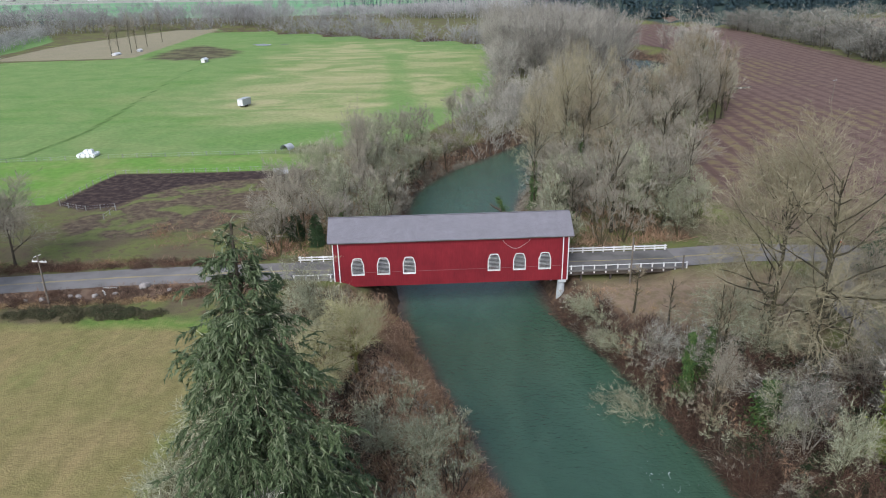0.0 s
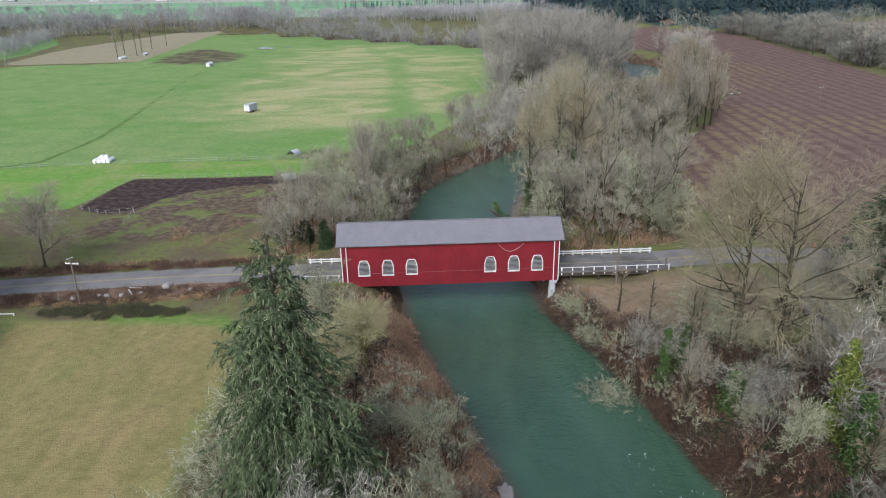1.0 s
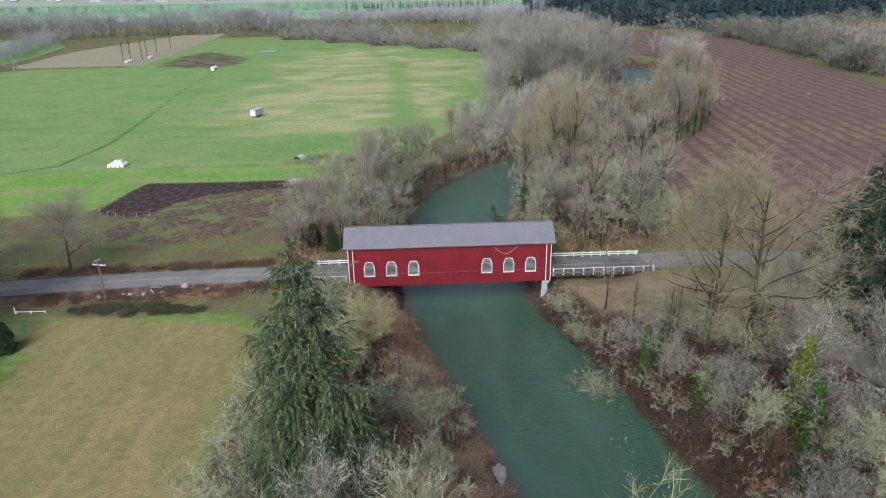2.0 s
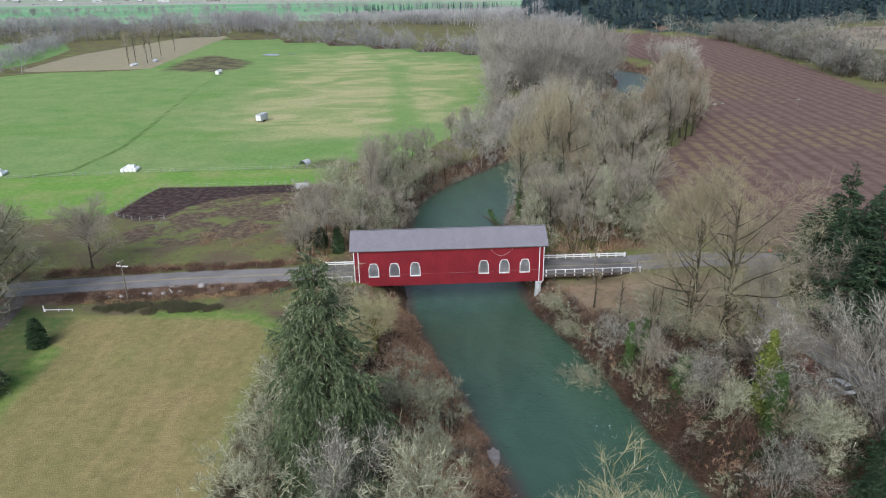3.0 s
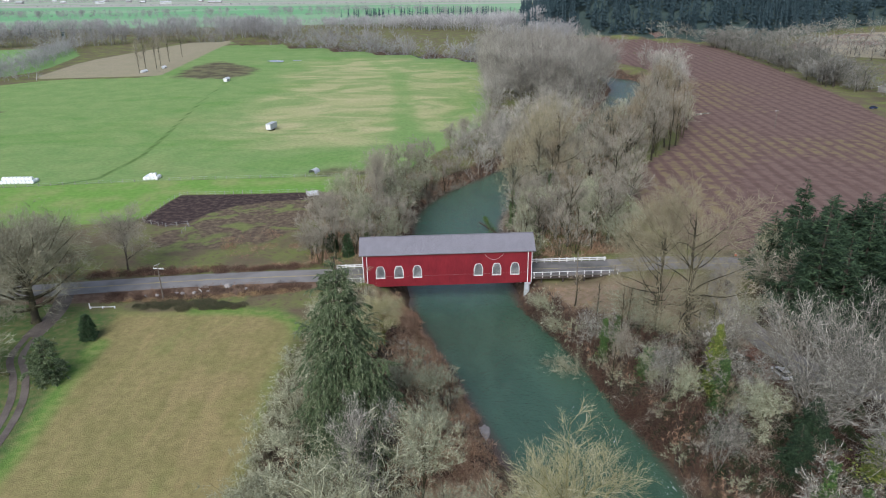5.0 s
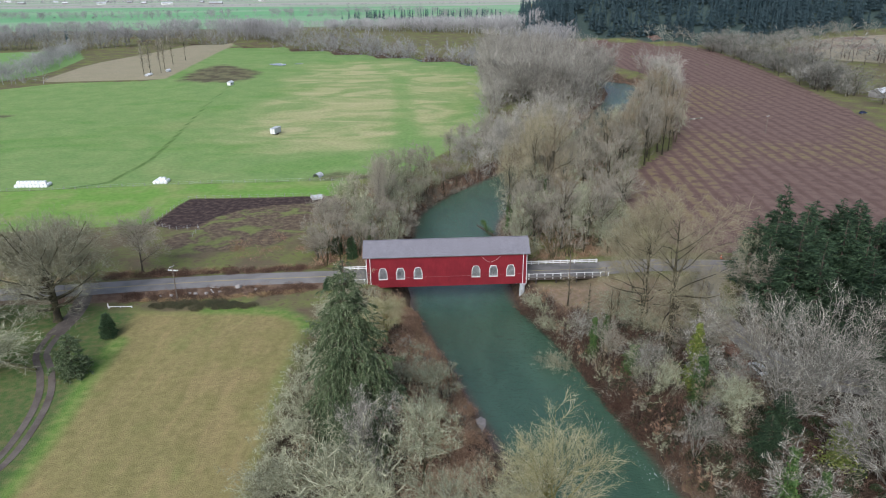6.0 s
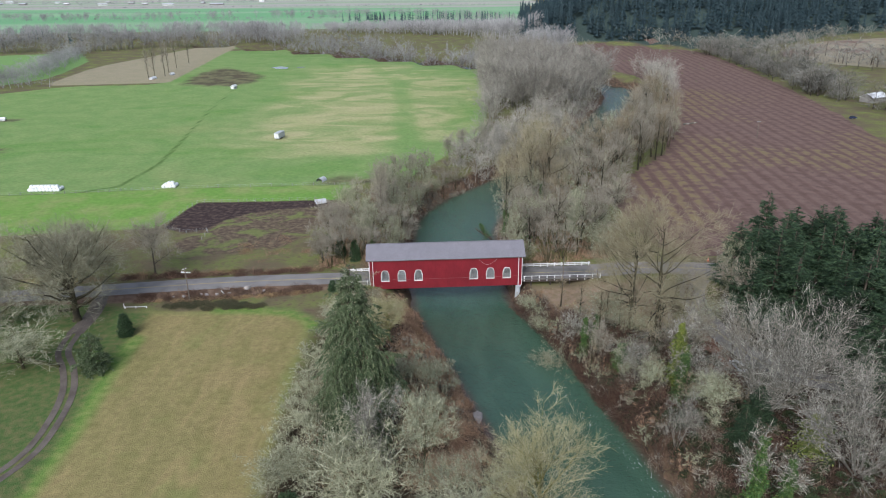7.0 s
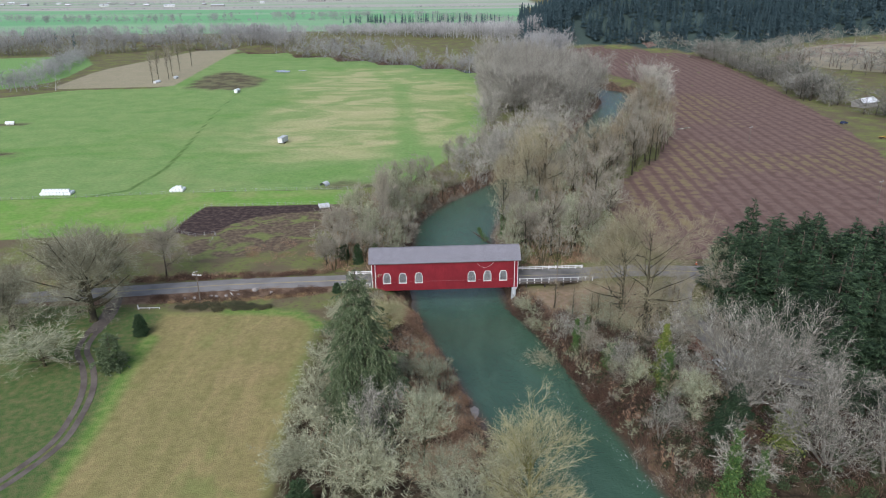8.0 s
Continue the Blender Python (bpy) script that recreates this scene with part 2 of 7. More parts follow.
ROAD_LEFT = np.array([(-900, 20), (-400, 66), (-200, 90), (-117, 100), (-85, 104.2), (-58, 107.6), (-40, 108.9), (-26, 109.6)], float)
ROAD_RIGHT = np.array([(41, 112.6), (56, 114.0), (80, 112.0), (140, 108), (300, 112), (900, 150)], float)
BRANCH = np.array([(73, 113.5), (68, 108), (63.5, 101), (61, 92), (60.8, 82), (63, 71), (67, 62.5), (75, 57.5), (88, 57), (112, 62), (160, 66), (300, 60)], float)
DRIVE = np.array([(-86, 103), (-84.5, 97), (-83.2, 90), (-83, 82), (-81.5, 74), (-77, 67), (-73, 59), (-70.7, 50), (-70, 41), (-72, 34), (-76, 26), (-88, 10), (-110, -20)], float)
FLAT_GROUND = [(18, 117), (40.3, 117), (40.3, 109.5), (57, 108), (57, 90), (52, 80), (34, 82), (20, 100)]
HILL = [(88, 752), (182, 758), (262, 660), (330, 668), (480, 805), (620, 830), (1500, 900), (2600, 1500), (2600, 4200), (700, 4200), (300, 1700), (120, 1000)]


def land(x, y):
    """Height of the ground."""
    x, y = np.asarray(x, float), np.asarray(y, float)
    d, half, side = line_dist(x, y, RIV)
    e = d - half + 0.8 * bumps(x, y, 1.3)
    bank = np.clip(e / np.where(side > 0, 9.0, 6.0), -0.35, 1.0)
    z = 0.15 * bumps(x * 0.2, y * 0.2) + np.where(bank < 1, (WATER - 0.2) * (1 - np.sign(bank) * np.abs(bank) ** 0.75), 0.0)
    for line, w, top in ((ROAD_LEFT, 4.2, 0.5), (ROAD_RIGHT, 4.6, 0.5), (BRANCH, 3.8, 0.3)):
        dd, _, _ = line_dist(x, y, line)
        k = np.clip(1 - (dd - w) / 3.5, 0, 1)
        z = z * (1 - k) + top * k
    low = np.clip(poly_dist(x, y, FLAT_GROUND) / 5.0, 0, 1)
    z = np.where(bank >= 0.5, np.minimum(z, z * (1 - low) - 1.6 * low), z)
    h = poly_dist(x, y, HILL)
    z = z + np.clip(h, 0, 700) * 0.34 + np.clip(h, 0, 60) * 0.05
    return z


# ---- ground: one sheet to the horizon ----
def spaced(lo, a, b, hi, fine, grow=1.09):
    mid = list(np.arange(a, b + fine / 2, fine))
    up, s = [mid[-1]], fine
    while up[-1] < hi:
        s = min(s * grow, 160)
        up.append(up[-1] + s)
    down, s = [mid[0]], fine
    while down[-1] > lo:
        s = min(s * grow, 160)
        down.append(down[-1] - s)
    return np.array(down[:0:-1] + mid + up[1:])


PASTURE = [(-900, 188), (-168, 189), (-116, 194), (-84, 197), (-40, 198), (-14, 202), (6, 250), (24, 295), (28, 355), (40, 469), (30, 541), (-42, 621), (-151, 709),
           (-232, 761), (-206, 470), (-276, 466), (-311, 430), (-600, 400), (-900, 380)]
STRIP = [(-900, 120), (-141, 146), (-91, 152), (-86, 179), (-36, 179), (-32, 198), (-84, 197), (-116, 194), (-168, 189), (-900, 188)]
MUD = [(-89, 152), (-88, 169), (-86, 178), (-68, 178.5), (-41, 179), (-37, 176), (-42, 171), (-56, 170), (-66, 165), (-72, 158), (-74, 150), (-80, 147)]
MUD_SOFT = [(-78, 150), (-70, 168), (-37, 180), (-30, 170), (-36, 150), (-50, 132), (-72, 126), (-80, 136)]
LAWN = [(-76, 93), (-64, 92.5), (-47, 93), (-37, 92), (-31, 87), (-30, 78), (-30, 68), (-29, 44), (-27, 20), (-24, -60), (-64, -60), (-66, 26), (-67, 45), (-69, 74)]
TAN = [(-298, 470), (-310, 583), (-262, 812), (-232, 775), (-206, 480)]
GREEN_FAR = [(-900, 470), (-334, 470), (-313, 513), (-337, 628), (-385, 712), (-480, 690), (-900, 690)]
BROWN = [(182, 748), (233, 723), (258, 626), (244, 481), (230, 380), (220, 322), (203, 246), (180, 190), (150, 122), (80, 119.5), (66, 122), (60, 150), (61, 190), (78, 212), (100, 243),
         (113, 282), (126, 335), (146, 405), (153, 452), (150, 480), (130, 560), (110, 700)]
FLATS = [(24, 98), (24, 107), (40, 107), (58, 107), (57, 92), (50, 82), (36, 84)]
HAZED_FAR_FIELDS = [(-2600, 1010), (-313, 1005), (120, 1060), (200, 1600), (250, 2600), (-2600, 2900)]
YELLOW = [(-95, 262), (-30, 240), (10, 300), (15, 380), (20, 470), (-40, 560), (-110, 560), (-100, 400), (-105, 320)]
DIRT = [(-190, 464), (-150, 456), (-140, 480), (-142, 514), (-192, 572), (-200, 519)]
TRACK = [(-300, 186), (-168, 189), (-137, 191), (-124, 200), (-121, 232), (-126, 275), (-139, 366), (-146, 443)]
LUSH = [(-6, 215), (-18, 300), (-22, 380), (-30, 470), (-60, 560)]
VERGE = [(-120, 95.5), (-75, 97.5), (-36, 101), (-27, 104), (-28, 106.5), (-60, 104.5), (-120, 99.5)]
SHADED_LITTER_LEFT = [(-25, 103), (-8, 104), (14, 30), (30, -60), (-25, -60), (-27, 20), (-28, 44), (-27, 80)]
SHADED_LITTER_RIGHT = [(20, 103), (34, 84), (50, 82), (58, 76), (74, 104), (130, 106), (150, 60), (150, -60), (45, -60), (30, 30)]
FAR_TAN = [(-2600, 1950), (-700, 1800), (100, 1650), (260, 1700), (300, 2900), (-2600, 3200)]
SIDE_FIELD = [(312, 612), (430, 740), (560, 780), (900, 800), (900, 470), (390, 480), (330, 540)]

gx, gy = spaced(-4400, -125, 150, 4400, 1.7), spaced(-900, 20, 230, 4700, 1.7)
GX, GY = np.meshgrid(gx, gy)
GZ = land(GX, GY)
GV = np.stack([GX.ravel(), GY.ravel(), GZ.ravel()], 1)
nx, ny = len(gx), len(gy)
idx = np.arange(nx * ny).reshape(ny, nx)
GF = np.stack([idx[:-1, :-1].ravel(), idx[:-1, 1:].ravel(), idx[1:, 1:].ravel(), idx[1:, :-1].ravel()], 1)


def ground_material():
    m, nt, b = nodes_of("winter_ground", 0.95, spec=0.1)

    def zone(name, soft, noise, wob=3.0):
        a = nt.nodes.new("ShaderNodeAttribute")
        a.attribute_name = name
        v = math_node(nt, "MULTIPLY_ADD", math_node(nt, "SUBTRACT", noise, 0.5), wob, a.outputs["Fac"])
        return step(nt, v, -soft, soft)

    n_big, n_mid, n_fine, n_tiny = grain(nt, 0.012, 4.0), grain(nt, 0.09, 5.0), grain(nt, 0.6, 6.0), grain(nt, 4.0, 5.0)
    streak = grain(nt, 0.03, 5.0, stretch=(0.7, 1.1, 1), distort=0.4)
    cut = grain(nt, 0.07, 5.0, stretch=(0.4, 1.0, 1), distort=0.5)
    rough_grass = blend(nt, step(nt, n_mid, 0.38, 0.62), (0.15, 0.125, 0.075), (0.17, 0.19, 0.065))
    rough_grass = blend(nt, math_node(nt, "MULTIPLY", step(nt, n_fine, 0.5, 0.66), 0.8), rough_grass, (0.12, 0.085, 0.06))
    rough_grass = blend(nt, step(nt, n_mid, 0.6, 0.72), rough_grass, (0.2, 0.24, 0.07))
    col = rough_grass
    yellow = nt.nodes.new("ShaderNodeAttribute")
    yellow.attribute_name = "d_yellow"
    dry = math_node(nt, "MULTIPLY_ADD", streak, 90.0, yellow.outputs["Fac"])
    pasture = blend(nt, step(nt, n_mid, 0.3, 0.7), (0.175, 0.285, 0.09), (0.23, 0.32, 0.115))
    patchy = step(nt, grain(nt, 0.03, 6.0, stretch=(0.8, 1.25, 1), distort=1.0), 0.4, 0.6)
    pasture = blend(nt, math_node(nt, "MULTIPLY", step(nt, grain(nt, 0.018, 5.0, stretch=(0.8, 1.3, 1), distort=0.8), 0.5, 0.66), 0.6), pasture, (0.135, 0.27, 0.06))
    pasture = blend(nt, math_node(nt, "MULTIPLY", step(nt, dry, 22.0, 66.0), math_node(nt, "MULTIPLY_ADD", patchy, 0.75, 0.2)), pasture, blend(nt, step(nt, cut, 0.3, 0.7), (0.46, 0.415, 0.225), (0.36, 0.37, 0.17)))
    pasture = blend(nt, math_node(nt, "MULTIPLY", step(nt, n_big, 0.55, 0.68), 0.35), pasture, (0.3, 0.32, 0.14))
    pasture = blend(nt, zone("d_track", 0.9, n_mid, 1.2), pasture, (0.1, 0.17, 0.045))
    pasture = blend(nt, math_node(nt, "MULTIPLY", zone("d_lush", 4.0, n_mid, 14.0), 0.55), pasture, (0.16, 0.29, 0.08))
    pasture = blend(nt, math_node(nt, "MULTIPLY", zone("d_dirt", 5.0, n_mid, 14.0), 0.9), pasture, blend(nt, step(nt, n_mid, 0.4, 0.6), (0.17, 0.15, 0.085), (0.09, 0.065, 0.05)))
    col = blend(nt, zone("d_pasture", 1.0, n_mid), col, pasture)
    strip = blend(nt, step(nt, n_mid, 0.4, 0.7), (0.17, 0.31, 0.065), (0.25, 0.31, 0.105))
    col = blend(nt, zone("d_strip", 0.6, n_mid, 1.5), col, strip)
    soft_mud = blend(nt, step(nt, n_fine, 0.3, 0.7), (0.1, 0.072, 0.058), (0.17, 0.135, 0.085))
    soft_mud = blend(nt, step(nt, grain(nt, 0.12, 6.0, distort=0.8), 0.5, 0.62), soft_mud, (0.17, 0.19, 0.07))
    col = blend(nt, zone("d_mudsoft", 2.0, n_mid, 12.0), col, soft_mud)
    mud = blend(nt, step(nt, n_fine, 0.4, 0.65), (0.05, 0.035, 0.033), (0.09, 0.065, 0.055))
    col = blend(nt, zone("d_mud", 0.8, n_mid, 3.0), col, mud)
    tuft = grain(nt, 1.4, 3.0, rough=0.7)
    lawn = blend(nt, step(nt, n_mid, 0.36, 0.66), (0.31, 0.245, 0.115), (0.25, 0.225, 0.09))
    lawn = blend(nt, step(nt, n_big, 0.4, 0.62), lawn, (0.27, 0.235, 0.1))
    lawn = blend(nt, math_node(nt, "MULTIPLY", step(nt, tuft, 0.4, 0.7), 0.5), lawn, (0.19, 0.155, 0.07))
    lawn = blend(nt, math_node(nt, "MULTIPLY", step(nt, grain(nt, 0.06, 5.0, distort=0.6), 0.5, 0.68), 0.7), lawn, (0.2, 0.225, 0.075))
    swathe = grain(nt, 0.16, 5.0, stretch=(1.6, 0.45, 1), distort=0.9)
    lawn = blend(nt, math_node(nt, "MULTIPLY", step(nt, swathe, 0.46, 0.66), 0.4), lawn, (0.2, 0.185, 0.07))
    lawn = blend(nt, math_node(nt, "MULTIPLY", step(nt, swathe, 0.48, 0.32), 0.4), lawn, (0.37, 0.275, 0.135))
    a = nt.nodes.new("ShaderNodeAttribute")
    a.attribute_name = "d_lawn"
    lawn = blend(nt, math_node(nt, "MULTIPLY", step(nt, math_node(nt, "MULTIPLY_ADD", n_mid, 5.0, a.outputs["Fac"]), 6.0, 2.5), 0.35), lawn, (0.16, 0.225, 0.065))
    col = blend(nt, zone("d_lawn", 0.8, n_mid, 2.0), col, lawn)
    col = blend(nt, math_node(nt, "MULTIPLY", zone("d_lawnedge", 1.6, n_mid, 3.0), 0.8), col, blend(nt, step(nt, n_fine, 0.35, 0.7), (0.12, 0.245, 0.045), (0.2, 0.26, 0.075)))
    col = blend(nt, zone("d_leftgrass", 1.5, n_mid, 3.0), col, blend(nt, step(nt, n_fine, 0.35, 0.7), (0.085, 0.14, 0.042), (0.14, 0.135, 0.06)))
    col = blend(nt, zone("d_tan", 2.0, n_mid, 4.0), col, blend(nt, n_mid, (0.38, 0.32, 0.225), (0.26, 0.25, 0.15)))
    col = blend(nt, zone("d_greenfar", 2.0, n_mid, 4.0), col, (0.19, 0.32, 0.11))
    # Far field colours are lightened and blued to carry distance haze.
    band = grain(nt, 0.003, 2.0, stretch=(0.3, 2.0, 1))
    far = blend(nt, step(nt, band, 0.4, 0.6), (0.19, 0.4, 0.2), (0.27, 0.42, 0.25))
    col = blend(nt, zone("d_hazed_far", 6.0, n_mid, 10.0), col, far)
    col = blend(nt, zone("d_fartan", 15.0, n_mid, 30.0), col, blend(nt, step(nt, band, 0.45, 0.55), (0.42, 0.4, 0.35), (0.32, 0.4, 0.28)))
    col = blend(nt, zone("d_side", 3.0, n_mid, 8.0), col, blend(nt, step(nt, n_big, 0.45, 0.6), (0.32, 0.28, 0.2), (0.2, 0.14, 0.12)))
    col = blend(nt, zone("d_flats", 2.5, n_mid, 5.0), col, blend(nt, step(nt, n_fine, 0.35, 0.7), (0.32, 0.235, 0.165), (0.19, 0.15, 0.085)))
    col = blend(nt, zone("d_verge", 0.6, n_mid, 2.0), col, blend(nt, step(nt, n_fine, 0.35, 0.65), (0.22, 0.155, 0.11), (0.13, 0.085, 0.06)))
    # Leaf litter, darkened further to stand for shade under the trees.
    shaded_litter = blend(nt, step(nt, n_fine, 0.35, 0.65), (0.026, 0.019, 0.013), (0.072, 0.052, 0.034))
    shaded_litter = blend(nt, math_node(nt, "MULTIPLY", step(nt, n_mid, 0.52, 0.66), 0.6), shaded_litter, (0.07, 0.085, 0.035))
    for key in ("d_shaded_litter_a", "d_shaded_litter_b"):
        col = blend(nt, zone(key, 2.5, n_mid, 9.0), col, shaded_litter)
    col = blend(nt, zone("d_leaf", 1.0, n_mid, 5.0), col, blend(nt, step(nt, n_fine, 0.35, 0.65), (0.13, 0.06, 0.042), (0.24, 0.125, 0.085)))
    col = blend(nt, zone("d_bank", 1.2, n_mid, 4.0), col, blend(nt, step(nt, n_fine, 0.35, 0.65), (0.07, 0.05, 0.037), (0.15, 0.1, 0.066)))
    # Hill ground is kept near the hazed needle tone.
    col = blend(nt, zone("d_hill", 4.0, n_mid, 6.0), col, (0.055, 0.08, 0.07))
    value = math_node(nt, "MULTIPLY", math_node(nt, "MULTIPLY_ADD", n_tiny, 0.55, 0.73), math_node(nt, "MULTIPLY_ADD", n_fine, 0.7, 0.65))
    col = blend(nt, 1.0, col, math_rgb(nt, value), "MULTIPLY")
    nt.links.new(col, b.inputs["Base Color"])
    relief(nt, b, n_tiny, 0.8, 0.15)
    return m


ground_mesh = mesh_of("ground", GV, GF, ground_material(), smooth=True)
flatx, flaty = GV[:, 0].astype(float), GV[:, 1].astype(float)
LEFTGRASS = [(-120, 96), (-88, 98), (-70, 92), (-70, 70), (-66, 40), (-63, -60), (-200, -60), (-200, 90)]
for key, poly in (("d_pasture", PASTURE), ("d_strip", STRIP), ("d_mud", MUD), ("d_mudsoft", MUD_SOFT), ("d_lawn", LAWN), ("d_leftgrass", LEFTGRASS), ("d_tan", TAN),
                  ("d_greenfar", GREEN_FAR), ("d_hazed_far", HAZED_FAR_FIELDS), ("d_fartan", FAR_TAN), ("d_side", SIDE_FIELD), ("d_flats", FLATS), ("d_yellow", YELLOW), ("d_dirt", DIRT), ("d_hill", HILL), ("d_verge", VERGE), ("d_shaded_litter_a", SHADED_LITTER_LEFT), ("d_shaded_litter_b", SHADED_LITTER_RIGHT)):
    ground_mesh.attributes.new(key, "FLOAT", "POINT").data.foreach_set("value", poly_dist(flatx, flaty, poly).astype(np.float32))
LAWN_EDGE = [(-22, 88), (-29, 84), (-31.5, 88), (-36, 91.5), (-47, 92.8), (-54, 92.6)]
for key, line, half in (("d_track", TRACK, 0.9), ("d_lush", LUSH, 6.0), ("d_leaf", [(57, 62), (57.5, 70), (59, 77)], 2.6), ("d_lawnedge", LAWN_EDGE, 1.6)):
    ground_mesh.attributes.new(key, "FLOAT", "POINT").data.foreach_set("value", (half - line_dist(flatx, flaty, np.array(line, float))[0]).astype(np.float32))
dirt = ground_mesh.attributes["d_dirt"].data
spots = np.max([poly_dist(flatx, flaty, p) for p in (DIRT, [(-48, 199.5), (-16, 199), (-10, 206), (-30, 209), (-46, 207)], [(-217, 259), (-204, 259), (-204, 268), (-217, 268)], [(-262, 330), (-238, 332), (-240, 338), (-258, 340)])], axis=0)
dirt.foreach_set("value", spots.astype(np.float32))
west = 2.6 - line_dist(flatx, flaty, np.array([(-68.5, 78), (-69, 70), (-66.5, 45), (-66, 26), (-64, -60)], float))[0]
edge = ground_mesh.attributes["d_lawnedge"].data
edge.foreach_set("value", np.maximum(west, 1.6 - line_dist(flatx, flaty, np.array(LAWN_EDGE, float))[0]).astype(np.float32))
rd, rhalf, rside = line_dist(flatx, flaty, RIV)
ground_mesh.attributes.new("d_bank", "FLOAT", "POINT").data.foreach_set("value", (5.0 - (rd - rhalf)).astype(np.float32))
tagged(new("ground", ground_mesh), "winter fields, lawn and rough grass on flat valley ground", "ground", kind="structure")


# ---- river ----
def water_material():
    m, nt, b = nodes_of("green_river_water", 0.06, spec=0.62)
    n1, n2 = grain(nt, 0.1, 5.0, stretch=(1.3, 0.5, 1), distort=1.0), grain(nt, 0.9, 4.0, distort=0.8)
    col = blend(nt, step(nt, n1, 0.3, 0.7), (0.044, 0.096, 0.06), (0.06, 0.12, 0.076))
    a = nt.nodes.new("ShaderNodeAttribute")
    a.attribute_name = "shore"
    col = blend(nt, step(nt, math_node(nt, "MULTIPLY_ADD", n2, 1.5, a.outputs["Fac"]), 3.6, 0.6), col, (0.1, 0.07, 0.05))
    rf = nt.nodes.new("ShaderNodeAttribute")
    rf.attribute_name = "riffle"
    fleck = step(nt, math_node(nt, "MULTIPLY", grain(nt, 1.1, 4.0, stretch=(1.6, 0.7, 1), distort=1.5), math_node(nt, "MULTIPLY_ADD", rf.outputs["Fac"], 0.35, 0.75)), 0.66, 0.74)
    col = blend(nt, math_node(nt, "MULTIPLY", fleck, 0.7), col, (0.6, 0.66, 0.64))
    nt.links.new(col, b.inputs["Base Color"])
    wave = math_node(nt, "ADD", grain(nt, 0.5, 5.0, stretch=(1.0, 0.6, 1), distort=1.2), math_node(nt, "MULTIPLY", grain(nt, 1.8, 4.0, stretch=(0.7, 1.2, 1), distort=0.8), 0.6))
    relief(nt, b, wave, 0.65, 0.4)
    return m


def river_mesh():
    line, cols = smooth_line(RIVER, 14), 17
    tang = np.gradient(line[:, :2], axis=0)
    tang /= np.linalg.norm(tang, axis=1)[:, None]
    side = np.stack([tang[:, 1], -tang[:, 0]], 1)
    verts, shore = [], []
    for p, s in zip(line, side):
        for k in np.linspace(-1, 1, cols):
            q = p[:2] + s * k * (p[2] + 2.5)
            verts.append((q[0], q[1], WATER))
            shore.append((1 - abs(k)) * (p[2] + 2.5) - 2.5)
    n = len(line)
    ii = np.arange(n * cols).reshape(n, cols)
    faces = np.stack([ii[:-1, :-1].ravel(), ii[:-1, 1:].ravel(), ii[1:, 1:].ravel(), ii[1:, :-1].ravel()], 1)
    me = mesh_of("water", verts, faces, water_material(), smooth=True)
    va = np.array(verts)
    near, _, _ = line_dist(va[:, 0], va[:, 1], np.array([(24, 64), (31, 52), (35, 40), (40, 20)], float))
    me.attributes.new("riffle", "FLOAT", "POINT").data.foreach_set("value", np.clip(1 - near / 8, 0, 1).astype(np.float32))
    me.attributes.new("shore", "FLOAT", "POINT").data.foreach_set("value", np.array(shore, np.float32))
    return me


tagged(new("water", river_mesh()), "smooth green winter river with fine ripples", "river", kind="structure")


# ---- roads ----
def road_material(name, base, dark, line_at=(), colour=(0.55, 0.42, 0.12)):
    m, nt, b = nodes_of(name, 0.75, spec=0.3)
    fine, mid = grain(nt, 6.0, 5.0), grain(nt, 0.25, 4.0)
    col = blend(nt, step(nt, mid, 0.35, 0.7), base, dark)
    col = blend(nt, 1.0, col, math_rgb(nt, math_node(nt, "MULTIPLY_ADD", fine, 0.5, 0.75)), "MULTIPLY")
    nt.links.new(col, b.inputs["Base Color"])
    relief(nt, b, fine, 0.3, 0.02)
    return m


M["asphalt"] = road_material("worn_asphalt", (0.25, 0.235, 0.225), (0.19, 0.18, 0.172))
M["wet_asphalt"] = road_material("wet_dark_asphalt", (0.19, 0.182, 0.172), (0.11, 0.105, 0.1))
M["gravel_track"] = plain("gravel_track", (0.16, 0.135, 0.115), (0.1, 0.083, 0.07), 1.5, 0.95, bump=0.6)
M["yellow_line"] = plain("yellow_road_paint", (0.5, 0.4, 0.15), (0.38, 0.32, 0.17), 2.0, 0.8)
M["white_line"] = plain("white_road_paint", (0.6, 0.6, 0.58), (0.45, 0.45, 0.44), 2.0, 0.8)


def ribbon(line, off0, off1, lift, zfun, n=10):
    """A strip along a line between two offsets to its right."""
    ln = smooth_line(np.asarray(line, float), n)
    tang = np.gradient(ln[:, :2], axis=0)
    tang /= np.linalg.norm(tang, axis=1)[:, None]
    side = np.stack([tang[:, 1], -tang[:, 0]], 1)
    ks = np.linspace(off0, off1, 4)
    v = np.concatenate([np.stack([ln[:, 0] + side[:, 0] * k, ln[:, 1] + side[:, 1] * k, zfun(ln[:, 0] + side[:, 0] * k, ln[:, 1] + side[:, 1] * k) + lift], 1) for k in ks])
    m = len(ln)
    ii = np.arange(4 * m).reshape(4, m)
    f = np.stack([ii[:-1, :-1].ravel(), ii[1:, :-1].ravel(), ii[1:, 1:].ravel(), ii[:-1, 1:].ravel()], 1)
    return v, f


def flat_z(z):
    return lambda x, y: np.full(np.shape(x), z)


def road(name, line, half, z, mat, label, lines=()):
    ob = tagged(new(name, mesh_of(name, *ribbon(line, -half, half, 0.0, z), mat)), label, "road", kind="structure")
    for nm, a, b_, mt in lines:
        part(nm, mesh_of(nm, *ribbon(line, a, b_, 0.012, z), mt), None, ob)
    return ob


